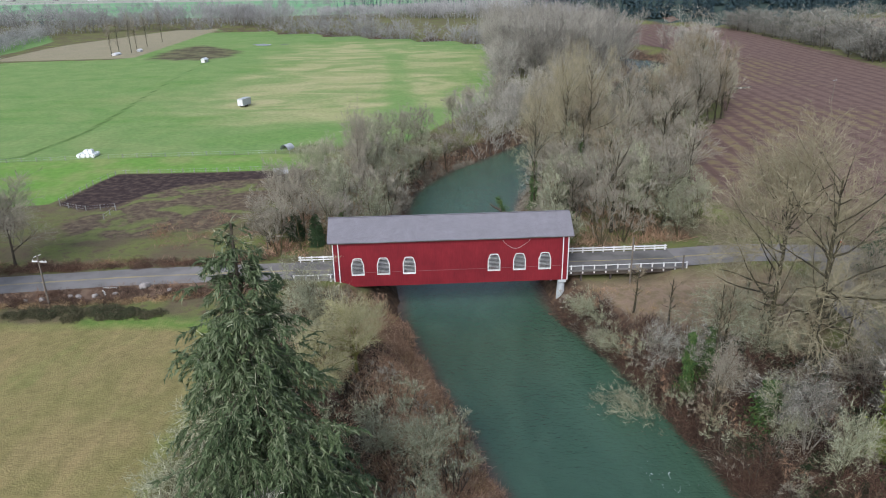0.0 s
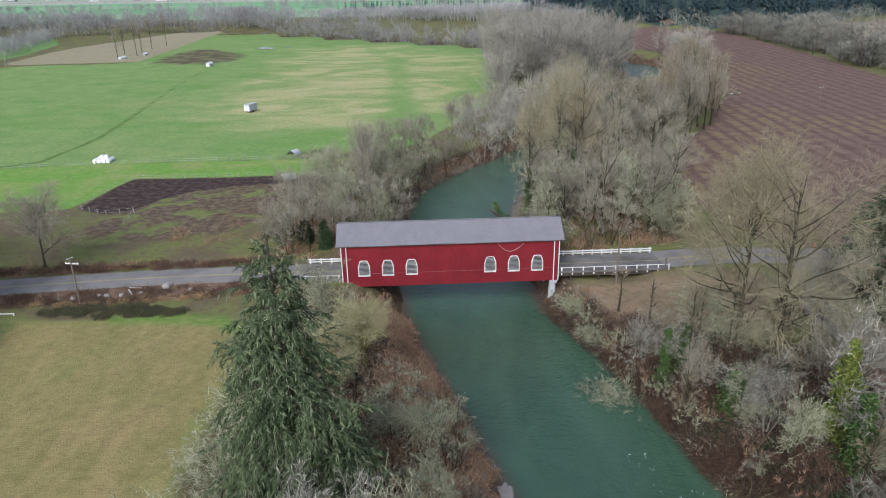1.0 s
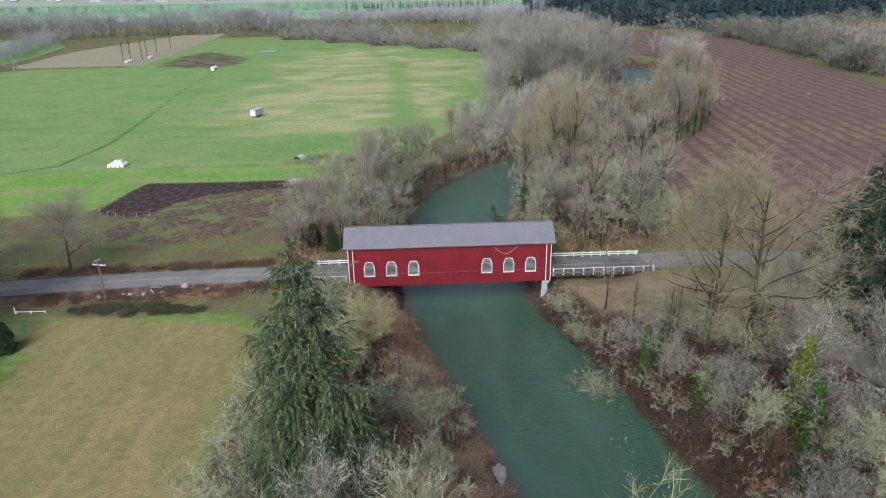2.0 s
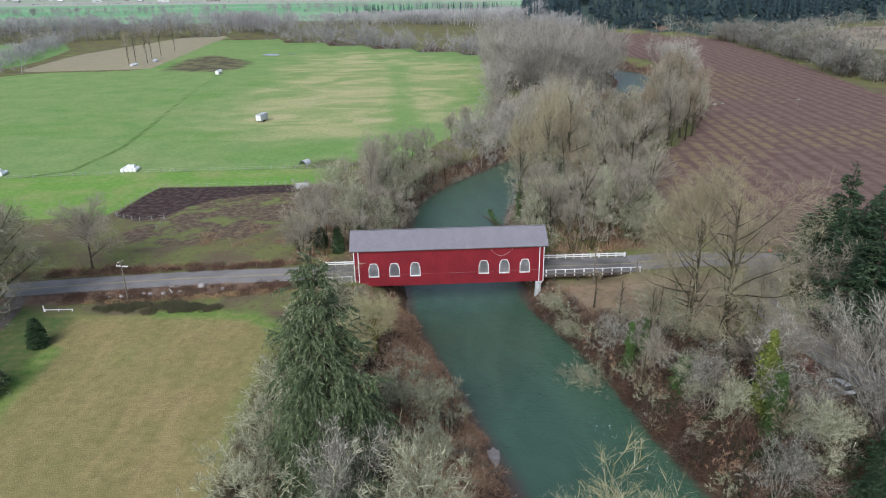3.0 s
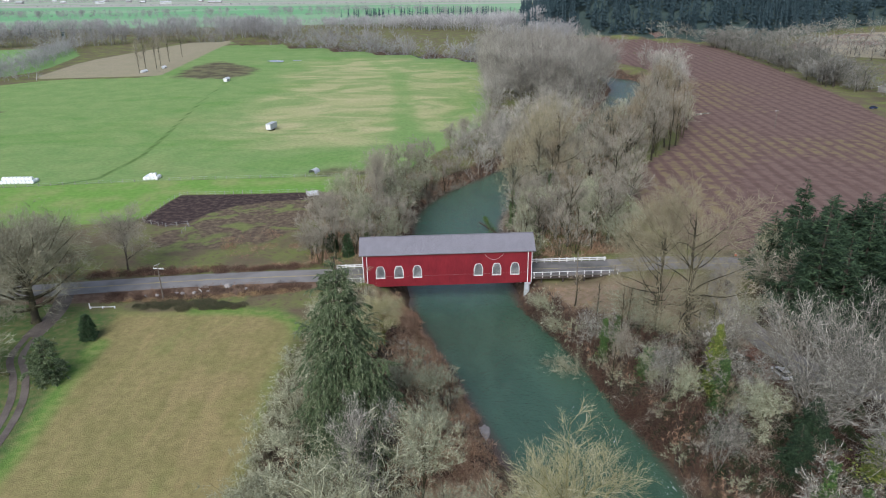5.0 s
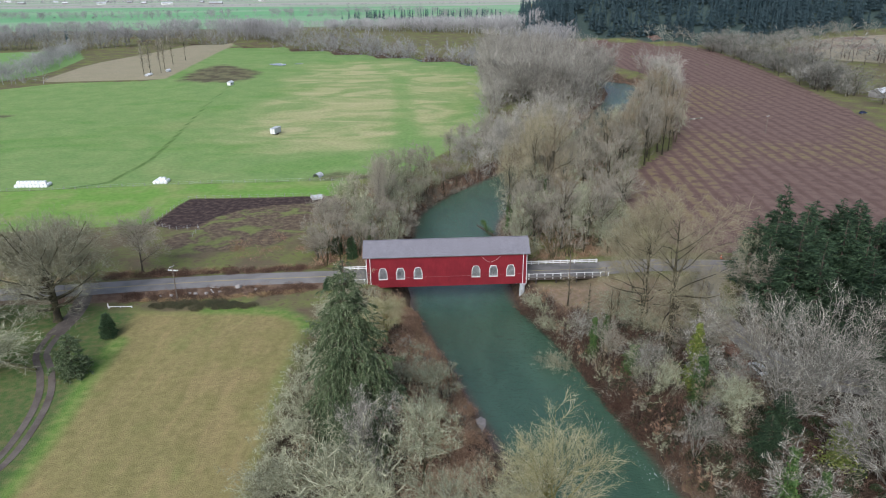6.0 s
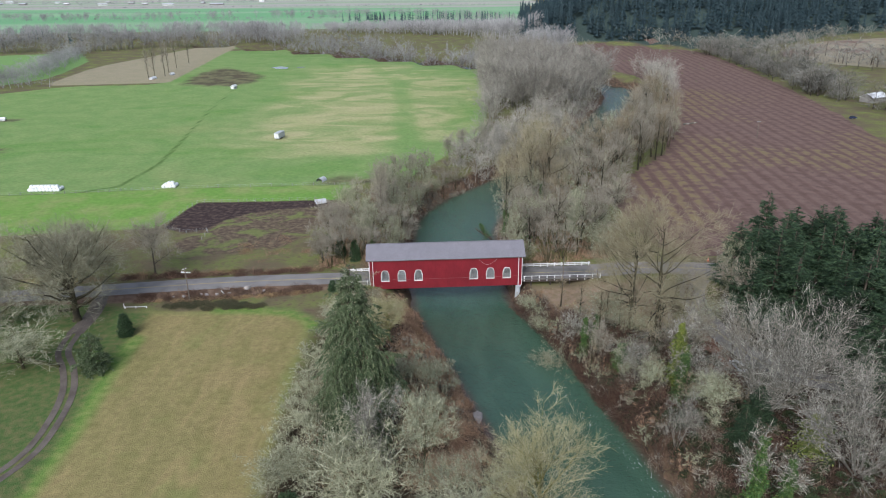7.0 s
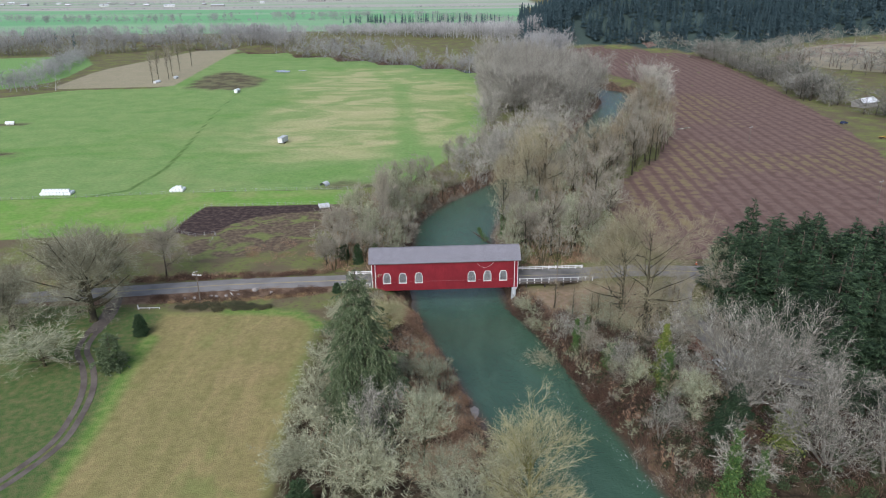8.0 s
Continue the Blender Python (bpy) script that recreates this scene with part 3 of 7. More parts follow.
road("road", ROAD_LEFT, 3.6, flat_z(0.58), M["asphalt"], "grey two-lane asphalt road with worn yellow centre line",
     (("centre_line", -0.22, -0.08, M["yellow_line"]), ("centre_line", 0.08, 0.22, M["yellow_line"])))
road("road", ROAD_RIGHT, 4.0, flat_z(0.58), M["asphalt"], "grey asphalt road at a junction beyond the bridge",
     (("centre_line", -0.22, -0.08, M["yellow_line"]), ("centre_line", 0.08, 0.22, M["yellow_line"])))
road("road", BRANCH, 2.9, flat_z(0.50), M["asphalt"], "narrow asphalt side road with double yellow line along the woods",
     (("centre_line", -0.24, -0.1, M["yellow_line"]), ("centre_line", 0.1, 0.24, M["yellow_line"])))
def driveway():
    """Two worn wheel tracks with a grassy middle, and a wider gravel mouth at the road."""
    z = lambda x, y: land(x, y) + 0.05
    ob = tagged(new("driveway", mesh_of("driveway", *ribbon(DRIVE[:4], -1.9, 1.9, 0.0, z), M["gravel_track"])), "curving gravel driveway with two wheel tracks", "driveway", kind="structure")
    for a, b_ in ((-1.6, -0.35), (0.35, 1.6)):
        part("wheel_track", mesh_of("wheel_track", *ribbon(DRIVE[2:], a, b_, 0.01, z), M["gravel_track"]), None, ob)
    return ob


driveway()


# ---- ploughed field ----
def brown_material():
    m, nt, b = nodes_of("ploughed_soil", 0.95, spec=0.1)
    n1, n2, n3 = grain(nt, 0.02, 4.0), grain(nt, 0.25, 5.0), grain(nt, 2.5, 5.0)
    col = blend(nt, step(nt, n2, 0.3, 0.7), (0.128, 0.082, 0.068), (0.16, 0.104, 0.086))
    a = nt.nodes.new("ShaderNodeAttribute")
    a.attribute_name = "furrow"
    col = blend(nt, math_node(nt, "MULTIPLY", step(nt, a.outputs["Fac"], -0.95, 0.2), step(nt, n2, 0.25, 0.65)), col, (0.19, 0.13, 0.108))
    wd = nt.nodes.new("ShaderNodeAttribute")
    wd.attribute_name = "weeds"
    green = math_node(nt, "MULTIPLY", step(nt, math_node(nt, "MULTIPLY_ADD", wd.outputs["Fac"], 0.3, math_node(nt, "MULTIPLY_ADD", n2, 0.4, math_node(nt, "MULTIPLY", n1, 0.6))), 0.56, 0.74), step(nt, a.outputs["Fac"], -0.8, 0.4))
    col = blend(nt, math_node(nt, "MULTIPLY", green, math_node(nt, "MULTIPLY", step(nt, n2, 0.35, 0.65), 0.5)), col, (0.24, 0.21, 0.07))
    col = blend(nt, 1.0, col, math_rgb(nt, math_node(nt, "MULTIPLY_ADD", n3, 0.6, 0.7)), "MULTIPLY")
    nt.links.new(col, b.inputs["Base Color"])
    relief(nt, b, n3, 0.6, 0.1)
    return m


def brown_field():
    step_m = 1.1
    xs, ys = np.arange(55, 262, step_m), np.arange(116, 752, step_m * 3)
    X, Y = np.meshgrid(xs, ys)
    inside = poly_dist(X, Y, BROWN)
    # rows run away to the far left
    ang = radians(FURROW_ANGLE)
    u = X + (Y - 300) * math.tan(ang) + 0.6 * np.sin(Y * 0.02)
    fur = np.sin(u * math.tau / FURROW_STEP)
    Z = land(X, Y) + 0.14 + 0.07 * fur + 0.03 * bumps(X, Y, 4.0)
    ii = np.arange(X.size).reshape(X.shape)
    ok = (inside > -1.0 + bumps(X, Y, 2.0))
    keep = ok[:-1, :-1] & ok[1:, :-1] & ok[:-1, 1:] & ok[1:, 1:]
    f = np.stack([ii[:-1, :-1][keep], ii[:-1, 1:][keep], ii[1:, 1:][keep], ii[1:, :-1][keep]], 1)
    me = mesh_of("ploughed_field", np.stack([X.ravel(), Y.ravel(), Z.ravel()], 1), f, brown_material(), smooth=True)
    weeds = np.min([line_dist(X.ravel(), Y.ravel(), np.array(ln, float))[0] for ln in ([(78, 160), (88, 195), (112, 222), (128, 258)], [(140, 235), (175, 225), (200, 255)], [(150, 330), (170, 400)])], axis=0)
    me.attributes.new("weeds", "FLOAT", "POINT").data.foreach_set("value", np.exp(-weeds / 14).astype(np.float32))
    me.attributes.new("furrow", "FLOAT", "POINT").data.foreach_set("value", fur.ravel().astype(np.float32))
    return me


FURROW_ANGLE, FURROW_STEP = -3.4, 6.0
tagged(new("ploughed_field", brown_field()), "reddish brown ploughed field with long parallel rows", "field", kind="structure")


# ---- covered bridge ----
BX, BY, BA = 1.25, 110.65, 2.38
L_ROOF, L_WALL, HALF, EAVE, RIDGE, BASE, DECK = 20.5, 19.75, 3.95, 7.1, 10.0, -1.1, 0.55


def red_material():
    m, nt, b = nodes_of("red_board_wall", 0.7, spec=0.25)
    n1, n2 = grain(nt, 0.25, 4.0), grain(nt, 5.0, 5.0, stretch=(1, 1, 0.15))
    col = blend(nt, step(nt, n1, 0.3, 0.7), (0.215, 0.018, 0.026), (0.17, 0.014, 0.021))
    col = blend(nt, 1.0, col, math_rgb(nt, math_node(nt, "MULTIPLY_ADD", n2, 0.5, 0.75)), "MULTIPLY")
    nt.links.new(col, b.inputs["Base Color"])
    sep = nt.nodes.new("ShaderNodeSeparateXYZ")
    nt.links.new(where(nt), sep.inputs[0])
    board = math_node(nt, "FRACT", math_node(nt, "MULTIPLY", sep.outputs[0], 1 / 0.3))
    groove = step(nt, math_node(nt, "ABSOLUTE", math_node(nt, "SUBTRACT", board, 0.5)), 0.5, 0.42)
    relief(nt, b, math_node(nt, "ADD", groove, math_node(nt, "MULTIPLY", n2, 0.3)), 0.6, 0.03)
    return m


def roof_material():
    m, nt, b = nodes_of("grey_shingle_roof", 0.85, spec=0.2)
    tc = where(nt)
    br = nt.nodes.new("ShaderNodeTexBrick")
    nt.links.new(tc, br.inputs["Vector"])
    br.inputs["Scale"].default_value, br.inputs["Mortar Size"].default_value = 1.0, 0.012
    br.inputs["Brick Width"].default_value, br.inputs["Row Height"].default_value = 0.33, 0.15
    br.inputs["Color1"].default_value, br.inputs["Color2"].default_value = (0.235, 0.228, 0.252, 1), (0.205, 0.198, 0.222, 1)
    br.inputs["Mortar"].default_value = (0.13, 0.125, 0.14, 1)
    streaks = grain(nt, 0.6, 5.0, stretch=(1.0, 0.08, 1))
    col = blend(nt, 1.0, br.outputs[0], math_rgb(nt, math_node(nt, "MULTIPLY_ADD", streaks, 0.35, 0.84)), "MULTIPLY")
    nt.links.new(col, b.inputs["Base Color"])
    relief(nt, b, br.outputs[1], 0.4, -0.02)
    return m


M["red"], M["roof"] = red_material(), roof_material()
M["louvre"] = plain("grey_louvre_slats", (0.62, 0.62, 0.61), (0.5, 0.5, 0.5), 2.0, 0.8)
WINDOWS = (-15.75, -11.45, -7.15, 7.15, 11.45, 15.75)
WIN_W, WIN_Z0, WIN_Z1 = 2.2, 0.95, 4.1


def window_outline(grow=0.0):
    """Opening with clipped upper corners, seen from outside: x, z."""
    w, z0, z1 = WIN_W / 2 - 0.18 + grow, WIN_Z0 + 0.18 - grow, WIN_Z1 - 0.18 + grow
    c = 0.66
    return [(-w, z0), (w, z0), (w, z1 - 1.15), (w * c, z1 - 0.12), (w * 0.4, z1), (-w * 0.4, z1), (-w * c, z1 - 0.12), (-w, z1 - 1.15)]


def frame_ring(y0, y1, inner, outer):
    bm = bmesh.new()
    n = len(inner)
    rings = [[bm.verts.new((x, y, z)) for x, z in pts] for pts, y in ((inner, y0), (outer, y0), (outer, y1), (inner, y1))]
    for a, b_ in ((0, 1), (1, 2), (2, 3), (3, 0)):
        for k in range(n):
            bm.faces.new((rings[a][k], rings[a][(k + 1) % n], rings[b_][(k + 1) % n], rings[b_][k]))
    bmesh.ops.recalc_face_normals(bm, faces=bm.faces)
    return bm


def wall_with_openings(y0, y1):
    """Side wall in one piece, cut through at the windows, with clipped upper corners."""
    bm = bmesh.new()
    half = WIN_W / 2 - 0.1
    zs = [BASE, WIN_Z0 + 0.12, WIN_Z1 - 1.25, WIN_Z1 - 0.12, EAVE + 0.25]
    xs = sorted([-L_WALL, L_WALL] + [c + k for c in WINDOWS for k in (-half, -0.45, 0.45, half)])
    grid = [[bm.verts.new((x, y0, z)) for z in zs] for x in xs]
    for i in range(len(xs) - 1):
        mid = (xs[i] + xs[i + 1]) / 2
        near = min(WINDOWS, key=lambda c: abs(c - mid))
        inside = abs(mid - near) < half
        for j in range(4):
            if inside and j in (1, 2):
                if j == 2 and mid - near < -0.45:
                    bm.faces.new((grid[i][2], grid[i + 1][3], grid[i][3]))
                elif j == 2 and mid - near > 0.45:
                    bm.faces.new((grid[i + 1][2], grid[i + 1][3], grid[i][3]))
                continue
            bm.faces.new((grid[i][j], grid[i + 1][j], grid[i + 1][j + 1], grid[i][j + 1]))
    out = bmesh.ops.extrude_face_region(bm, geom=list(bm.faces))
    bmesh.ops.translate(bm, verts=[v for v in out["geom"] if isinstance(v, bmesh.types.BMVert)], vec=(0, y1 - y0, 0))
    bmesh.ops.recalc_face_normals(bm, faces=bm.faces)
    return bm


def end_wall(sign):
    """Gable end with a wide portal."""
    bm = bmesh.new()
    x0, x1 = sorted((sign * (L_WALL - 0.18), sign * (L_WALL - 0.02)))
    box(bm, x0, x1, -HALF + 0.1, -3.0, DECK, EAVE + 0.2)
    box(bm, x0, x1, 3.0, HALF - 0.1, DECK, EAVE + 0.2)
    box(bm, x0, x1, -3.0, 3.0, 5.2, EAVE + 0.2)
    for xx in (x0, x1):
        bm.faces.new([bm.verts.new(p) for p in ((xx, -HALF + 0.1, EAVE + 0.2), (xx, HALF - 0.1, EAVE + 0.2), (xx, 0, RIDGE - 0.25))])
    bmesh.ops.recalc_face_normals(bm, faces=bm.faces)
    return bm


def covered_bridge():
    br = thing("covered_bridge", pose(BX, BY, 0, 0, 0, BA), "red board covered bridge with grey roof and white louvred windows", "bridge")
    for s in (-1, 1):
        w = part("side_wall", wall_with_openings(s * HALF, s * (HALF - 0.16)), M["red"], br, "red painted upright boards")
        for c in WINDOWS:
            fr = part("window", frame_ring(s * (HALF + 0.09), s * (HALF - 0.2), [(c + x, z) for x, z in window_outline()], [(c + x, z) for x, z in window_outline(0.16)]), M["white"], br, "white louvred window with clipped top corners")
            n = 11
            for k in range(n):
                z = WIN_Z0 + 0.27 + k * (WIN_Z1 - WIN_Z0 - 0.5) / n
                half = WIN_W / 2 - 0.21
                if z > WIN_Z1 - 1.3:
                    half *= 1 - 0.5 * min(1, (z - WIN_Z1 + 1.3) / 1.1)
                bm = bmesh.new()
                box(bm, c - half, c + half, -0.015, 0.015, -0.15, 0.15)
                bmesh.ops.rotate(bm, verts=bm.verts, cent=(0, 0, 0), matrix=Matrix.Rotation(s * radians(-48), 3, "X"))
                bmesh.ops.translate(bm, verts=bm.verts, vec=(0, s * (HALF - 0.06), z))
                part("slat", bm, M["louvre"], fr)
        # roof slope with thickness, overhanging the wall
        bm = bmesh.new()
        over = 4.4
        for x0, x1 in ((-L_ROOF, L_ROOF),):
            pts = [(0, RIDGE), (s * over, EAVE), (s * over, EAVE - 0.16), (0, RIDGE - 0.18)]
            n = 40
            rows = []
            for k in range(n + 1):
                x = x0 + (x1 - x0) * k / n
                sag = 0.05 * math.sin(k * 0.6) * math.sin(k * 0.23)
                rows.append([bm.verts.new((x, y, z + sag * (0.4 if i in (0, 3) else 1.0))) for i, (y, z) in enumerate(pts)])
            for ra, rb in zip(rows[:-1], rows[1:]):
                for i in range(4):
                    bm.faces.new((ra[i], ra[(i + 1) % 4], rb[(i + 1) % 4], rb[i]))
            bm.faces.new(rows[0])
            bm.faces.new(rows[-1][::-1])
        bmesh.ops.recalc_face_normals(bm, faces=bm.faces)
        part("roof_slope", bm, M["roof"], br, "weathered grey shingle roof slope")
        part("fascia", boxes((-L_ROOF + 0.02, L_ROOF - 0.02, s * 4.36 - 0.03, s * 4.36 + 0.03, EAVE - 0.3, EAVE - 0.17)), M["dark_timber"], br)
        for x in (-L_WALL + 0.06, -L_WALL + 0.95, L_WALL - 0.95, L_WALL - 0.06):
            part("corner_trim", boxes((x - 0.08, x + 0.08, s * (HALF + 0.05) - 0.05, s * (HALF + 0.05) + 0.05, BASE, EAVE - 0.02)), M["white"], br, "white corner board")
    part("ridge_cap", boxes((-L_ROOF - 0.01, L_ROOF + 0.01, -0.16, 0.16, RIDGE - 0.06, RIDGE + 0.045), bevel=0.03), M["roof"], br)
    for s in (-1, 1):
        part("end_wall", end_wall(s), M["red"], br, "red gable end with wide portal")
        part("portal_trim", boxes((s * L_WALL - 0.04, s * L_WALL + 0.04, -3.1, -2.92, DECK, 5.3), (s * L_WALL - 0.04, s * L_WALL + 0.04, 2.92, 3.1, DECK, 5.3), (s * L_WALL - 0.04, s * L_WALL + 0.04, -2.92, 2.92, 5.18, 5.32)), M["white"], br)
    part("deck", boxes((-L_WALL + 0.1, L_WALL - 0.1, -HALF + 0.17, HALF - 0.17, DECK - 0.3, DECK)), M["grey_timber"], br, "plank bridge floor")
    for y in (-3.4, -1.2, 1.2, 3.4):
        part("girder", boxes((-L_WALL + 0.2, L_WALL - 0.2, y - 0.2, y + 0.2, BASE + 0.05, DECK - 0.301)), M["dark_timber"], br)
    for x in range(-18, 19, 4):
        part("roof_beam", boxes((x - 0.12, x + 0.12, -HALF + 0.17, HALF - 0.17, EAVE - 0.35, EAVE - 0.05)), M["dark_timber"], br)
    return br


covered_bridge()


def bridge_pier(x, y, ground):
    """Concrete pier: cap beam on a round column with a wider foot."""
    pr = thing("bridge_pier", pose(BX, BY, 0, 0, 0, BA) @ pose(x, y, ground), "pale concrete pier under the end of the bridge", "pier", "bridge piers")
    h = BASE - ground
    part("column", rods(((0, 0, -1.0), (0, 0, h - 0.6), 0.75, 0.62), sides=16), M["concrete"], pr)
    part("cap", boxes((-0.7, 0.7, -1.0, 1.0, h - 0.6, h), bevel=0.06), M["concrete"], pr)
    return pr


for px in (-18.9, 18.9):
    for py in (-2.9, 2.9):
        q = pose(BX, BY, 0, 0, 0, BA) @ Vector((px, py, 0))
        bridge_pier(px, py, float(land(q.x, q.y)))


# ---- approach trestles and their white railings ----
def trestle(name, x0, x1, label):
    tr = thing(name, pose(BX, BY, 0, 0, 0, BA), label, "trestle")
    part("deck", boxes((x0, x1, -3.95, 3.95, 0.22, 0.56)), M["wet_asphalt"], tr, "dark wet asphalt deck")
    part("centre_line", boxes((x0, x1, -0.22, -0.1, 0.56, 0.572)), M["yellow_line"], tr)
    for y in (-3.5, 0, 3.5):
        part("stringer", boxes((x0, x1, y - 0.2, y + 0.2, -0.5, 0.219)), M["dark_timber"], tr)
    n = max(1, round(abs(x1 - x0) / 5))
    for k in range(n):
        x = x0 + (x1 - x0) * (k + 0.5) / n
        for y in (-3.2, 0, 3.2):
            q = pose(BX, BY, 0, 0, 0, BA) @ Vector((x, y, 0))
            part("post", boxes((x - 0.17, x + 0.17, y - 0.17, y + 0.17, float(land(q.x, q.y)) - 0.5, -0.5)), M["dark_timber"], tr)
    return tr


def railing(x0, x1, y, step_m):
    rl = thing("guard_rail", pose(BX, BY, 0.56, 0, 0, BA), "white painted timber guard rail beside the bridge approach", "guard rail", "bridge guard rails")
    n = round((x1 - x0) / step_m)
    side = -1 if y < 0 else 1
    for k in range(n + 1):
        x = x0 + (x1 - x0) * k / n
        part("post", boxes((x - 0.11, x + 0.11, y - 0.11, y + 0.11, -0.75 if y < 0 else -0.3, 1.12 if y > 0 else 0.78), bevel=0.02), M["white"], rl)
    for z0, z1 in ((0.38, 0.62), (0.82, 1.06)) if y > 0 else ((0.52, 0.64),):
        part("rail", boxes((x0 - 0.3, x1 + 0.3, y - side * 0.19 - 0.06, y - side * 0.19 + 0.06, z0, z1), bevel=0.015), M["white"], rl)
    return rl


trestle("approach_trestle", L_WALL, 40.2, "low timber trestle carrying the road to the bridge")
trestle("approach_trestle", -27.5, -L_WALL, "low timber trestle carrying the road to the bridge")
railing(20.4, 39.2, 3.75, 1.95)
railing(20.4, 40.4, -3.75, 1.95)
railing(-26.5, -20.4, 3.75, 1.95)
railing(-26.5, -20.4, -3.75, 1.95)


# ---- trees ----
def unit(v):
    return v / (np.linalg.norm(v, axis=-1, keepdims=True) + 1e-9)


class Wood:
    """Branches grown level by level; each is a bent line from p along d."""

    def __init__(self, seed):
        self.rng = np.random.default_rng(seed)
        self.levels = []

    def at(self, lv, i, s):
        s = s[:, None]
        c = lv["p"][i] + lv["d"][i] * lv["l"][i][:, None] * s + lv["b"][i] * s * s
        if "k" in lv:
            c = c + lv["k"][i] * np.sin(s * lv["f"][i][:, None])
        return c

    def tangent(self, lv, i, s):
        return unit(lv["d"][i] * lv["l"][i][:, None] + 2 * lv["b"][i] * s[:, None])

    def stems(self, p, d, length, radius, bend=0.04, rise=0.0):
        n = len(p)
        b = self.rng.normal(0, bend, (n, 3)) * np.asarray(length)[:, None]
        b[:, 2] += rise * np.asarray(length)
        self.levels.append(dict(p=np.array(p, float), d=unit(np.array(d, float)), l=np.array(length, float), b=b, r=np.array(radius, float), s=np.zeros(n)))

    def grow(self, n, lo, hi, angle, ratio, thin, up=0.2, spread=0.25, crown=None, parent=-1, close=0.0):
        rng, lv = self.rng, self.levels[parent]
        w = lv["l"] / lv["l"].sum()
        i = rng.choice(len(lv["p"]), n, p=w)
        s = lo + (hi - lo) * rng.random(n) ** 0.85
        p, t = self.at(lv, i, s), self.tangent(lv, i, s)
        side = unit(np.cross(t, rng.normal(size=(n, 3))))
        a = np.radians(angle) * (1 + spread * rng.normal(size=n)) * (1 - close * s)
        d = unit(t * np.cos(a)[:, None] + side * np.sin(a)[:, None])
        shape = crown(s) if crown is not None else 1.15 - 0.55 * s
        length = lv["l"][i] * ratio * shape * (0.7 + 0.6 * rng.random(n))
        b = np.array([0, 0, 1.0]) * (up * length)[:, None] + rng.normal(0, 0.12, (n, 3)) * length[:, None]
        self.levels.append(dict(p=p, d=d, l=length, b=b, k=rng.normal(0, 0.035, (n, 3)) * length[:, None], f=rng.uniform(4, 9, n), r=np.maximum(lv["r"][i] * (1 - 0.75 * s) * thin, 0.022), s=s))

    def tubes(self, k, sides, segs):
        lv = self.levels[k]
        n = len(lv["p"])
        i = np.arange(n)
        rows = []
        ref = unit(np.cross(lv["d"], np.array([0.31, 0.2, 0.93])))
        for j in range(segs + 1):
            s = np.full(n, j / segs)
            c, t = self.at(lv, i, s), self.tangent(lv, i, s)
            u = unit(ref - t * (ref * t).sum(1, keepdims=True))
            v = np.cross(t, u)
            r = (lv["r"] * (1 - 0.82 * j / segs))[:, None]
            if k == 0 and j == 0:
                r = r * 1.35
            rows.append(np.stack([c + r * (u * math.cos(q * math.tau / sides) + v * math.sin(q * math.tau / sides)) for q in range(sides)], 1))
        V = np.stack(rows, 1).reshape(-1, 3)
        ii = np.arange(len(V)).reshape(n, segs + 1, sides)
        nxt = np.roll(ii, -1, 2)
        F = np.stack([ii[:, :-1].ravel(), nxt[:, :-1].ravel(), nxt[:, 1:].ravel(), ii[:, 1:].ravel()], 1)
        return V, F

    def blades(self, k, width, light=False):
        """Thin tapering slivers, bent once in the middle."""
        lv = self.levels[k]
        n = len(lv["p"])
        i = np.arange(n)
        mid, tip = self.at(lv, i, np.full(n, 0.55)), self.at(lv, i, np.ones(n))
        side = unit(np.cross(lv["d"], self.rng.normal(size=(n, 3)))) * (width * (0.7 + 0.6 * self.rng.random(n)))[:, None]
        if light:
            V = np.stack([lv["p"] - side / 2, lv["p"] + side / 2, tip], 1).reshape(-1, 3)
            return V, np.arange(n)[:, None] * 3 + np.array([[0, 1, 2]])
        V = np.stack([lv["p"] - side / 2, lv["p"] + side / 2, mid + side * 0.36, mid - side * 0.36, tip], 1).reshape(-1, 3)
        o = np.arange(n)[:, None] * 5
        return V, o + np.array([[0, 1, 2, 3]]), o + np.array([[3, 2, 4]])


def merge(chunks):
    """chunks: (V, F, F...) with quads and triangles."""
    vs, quads, tris, o = [], [], [], 0
    for V, *Fs in chunks:
        vs.append(V)
        for F in Fs:
            (quads if F.shape[1] == 4 else tris).append(F + o)
        o += len(V)
    out = []
    if quads:
        out.append(np.concatenate(quads))
    if tris:
        out.append(np.concatenate(tris))
    return np.concatenate(vs), out


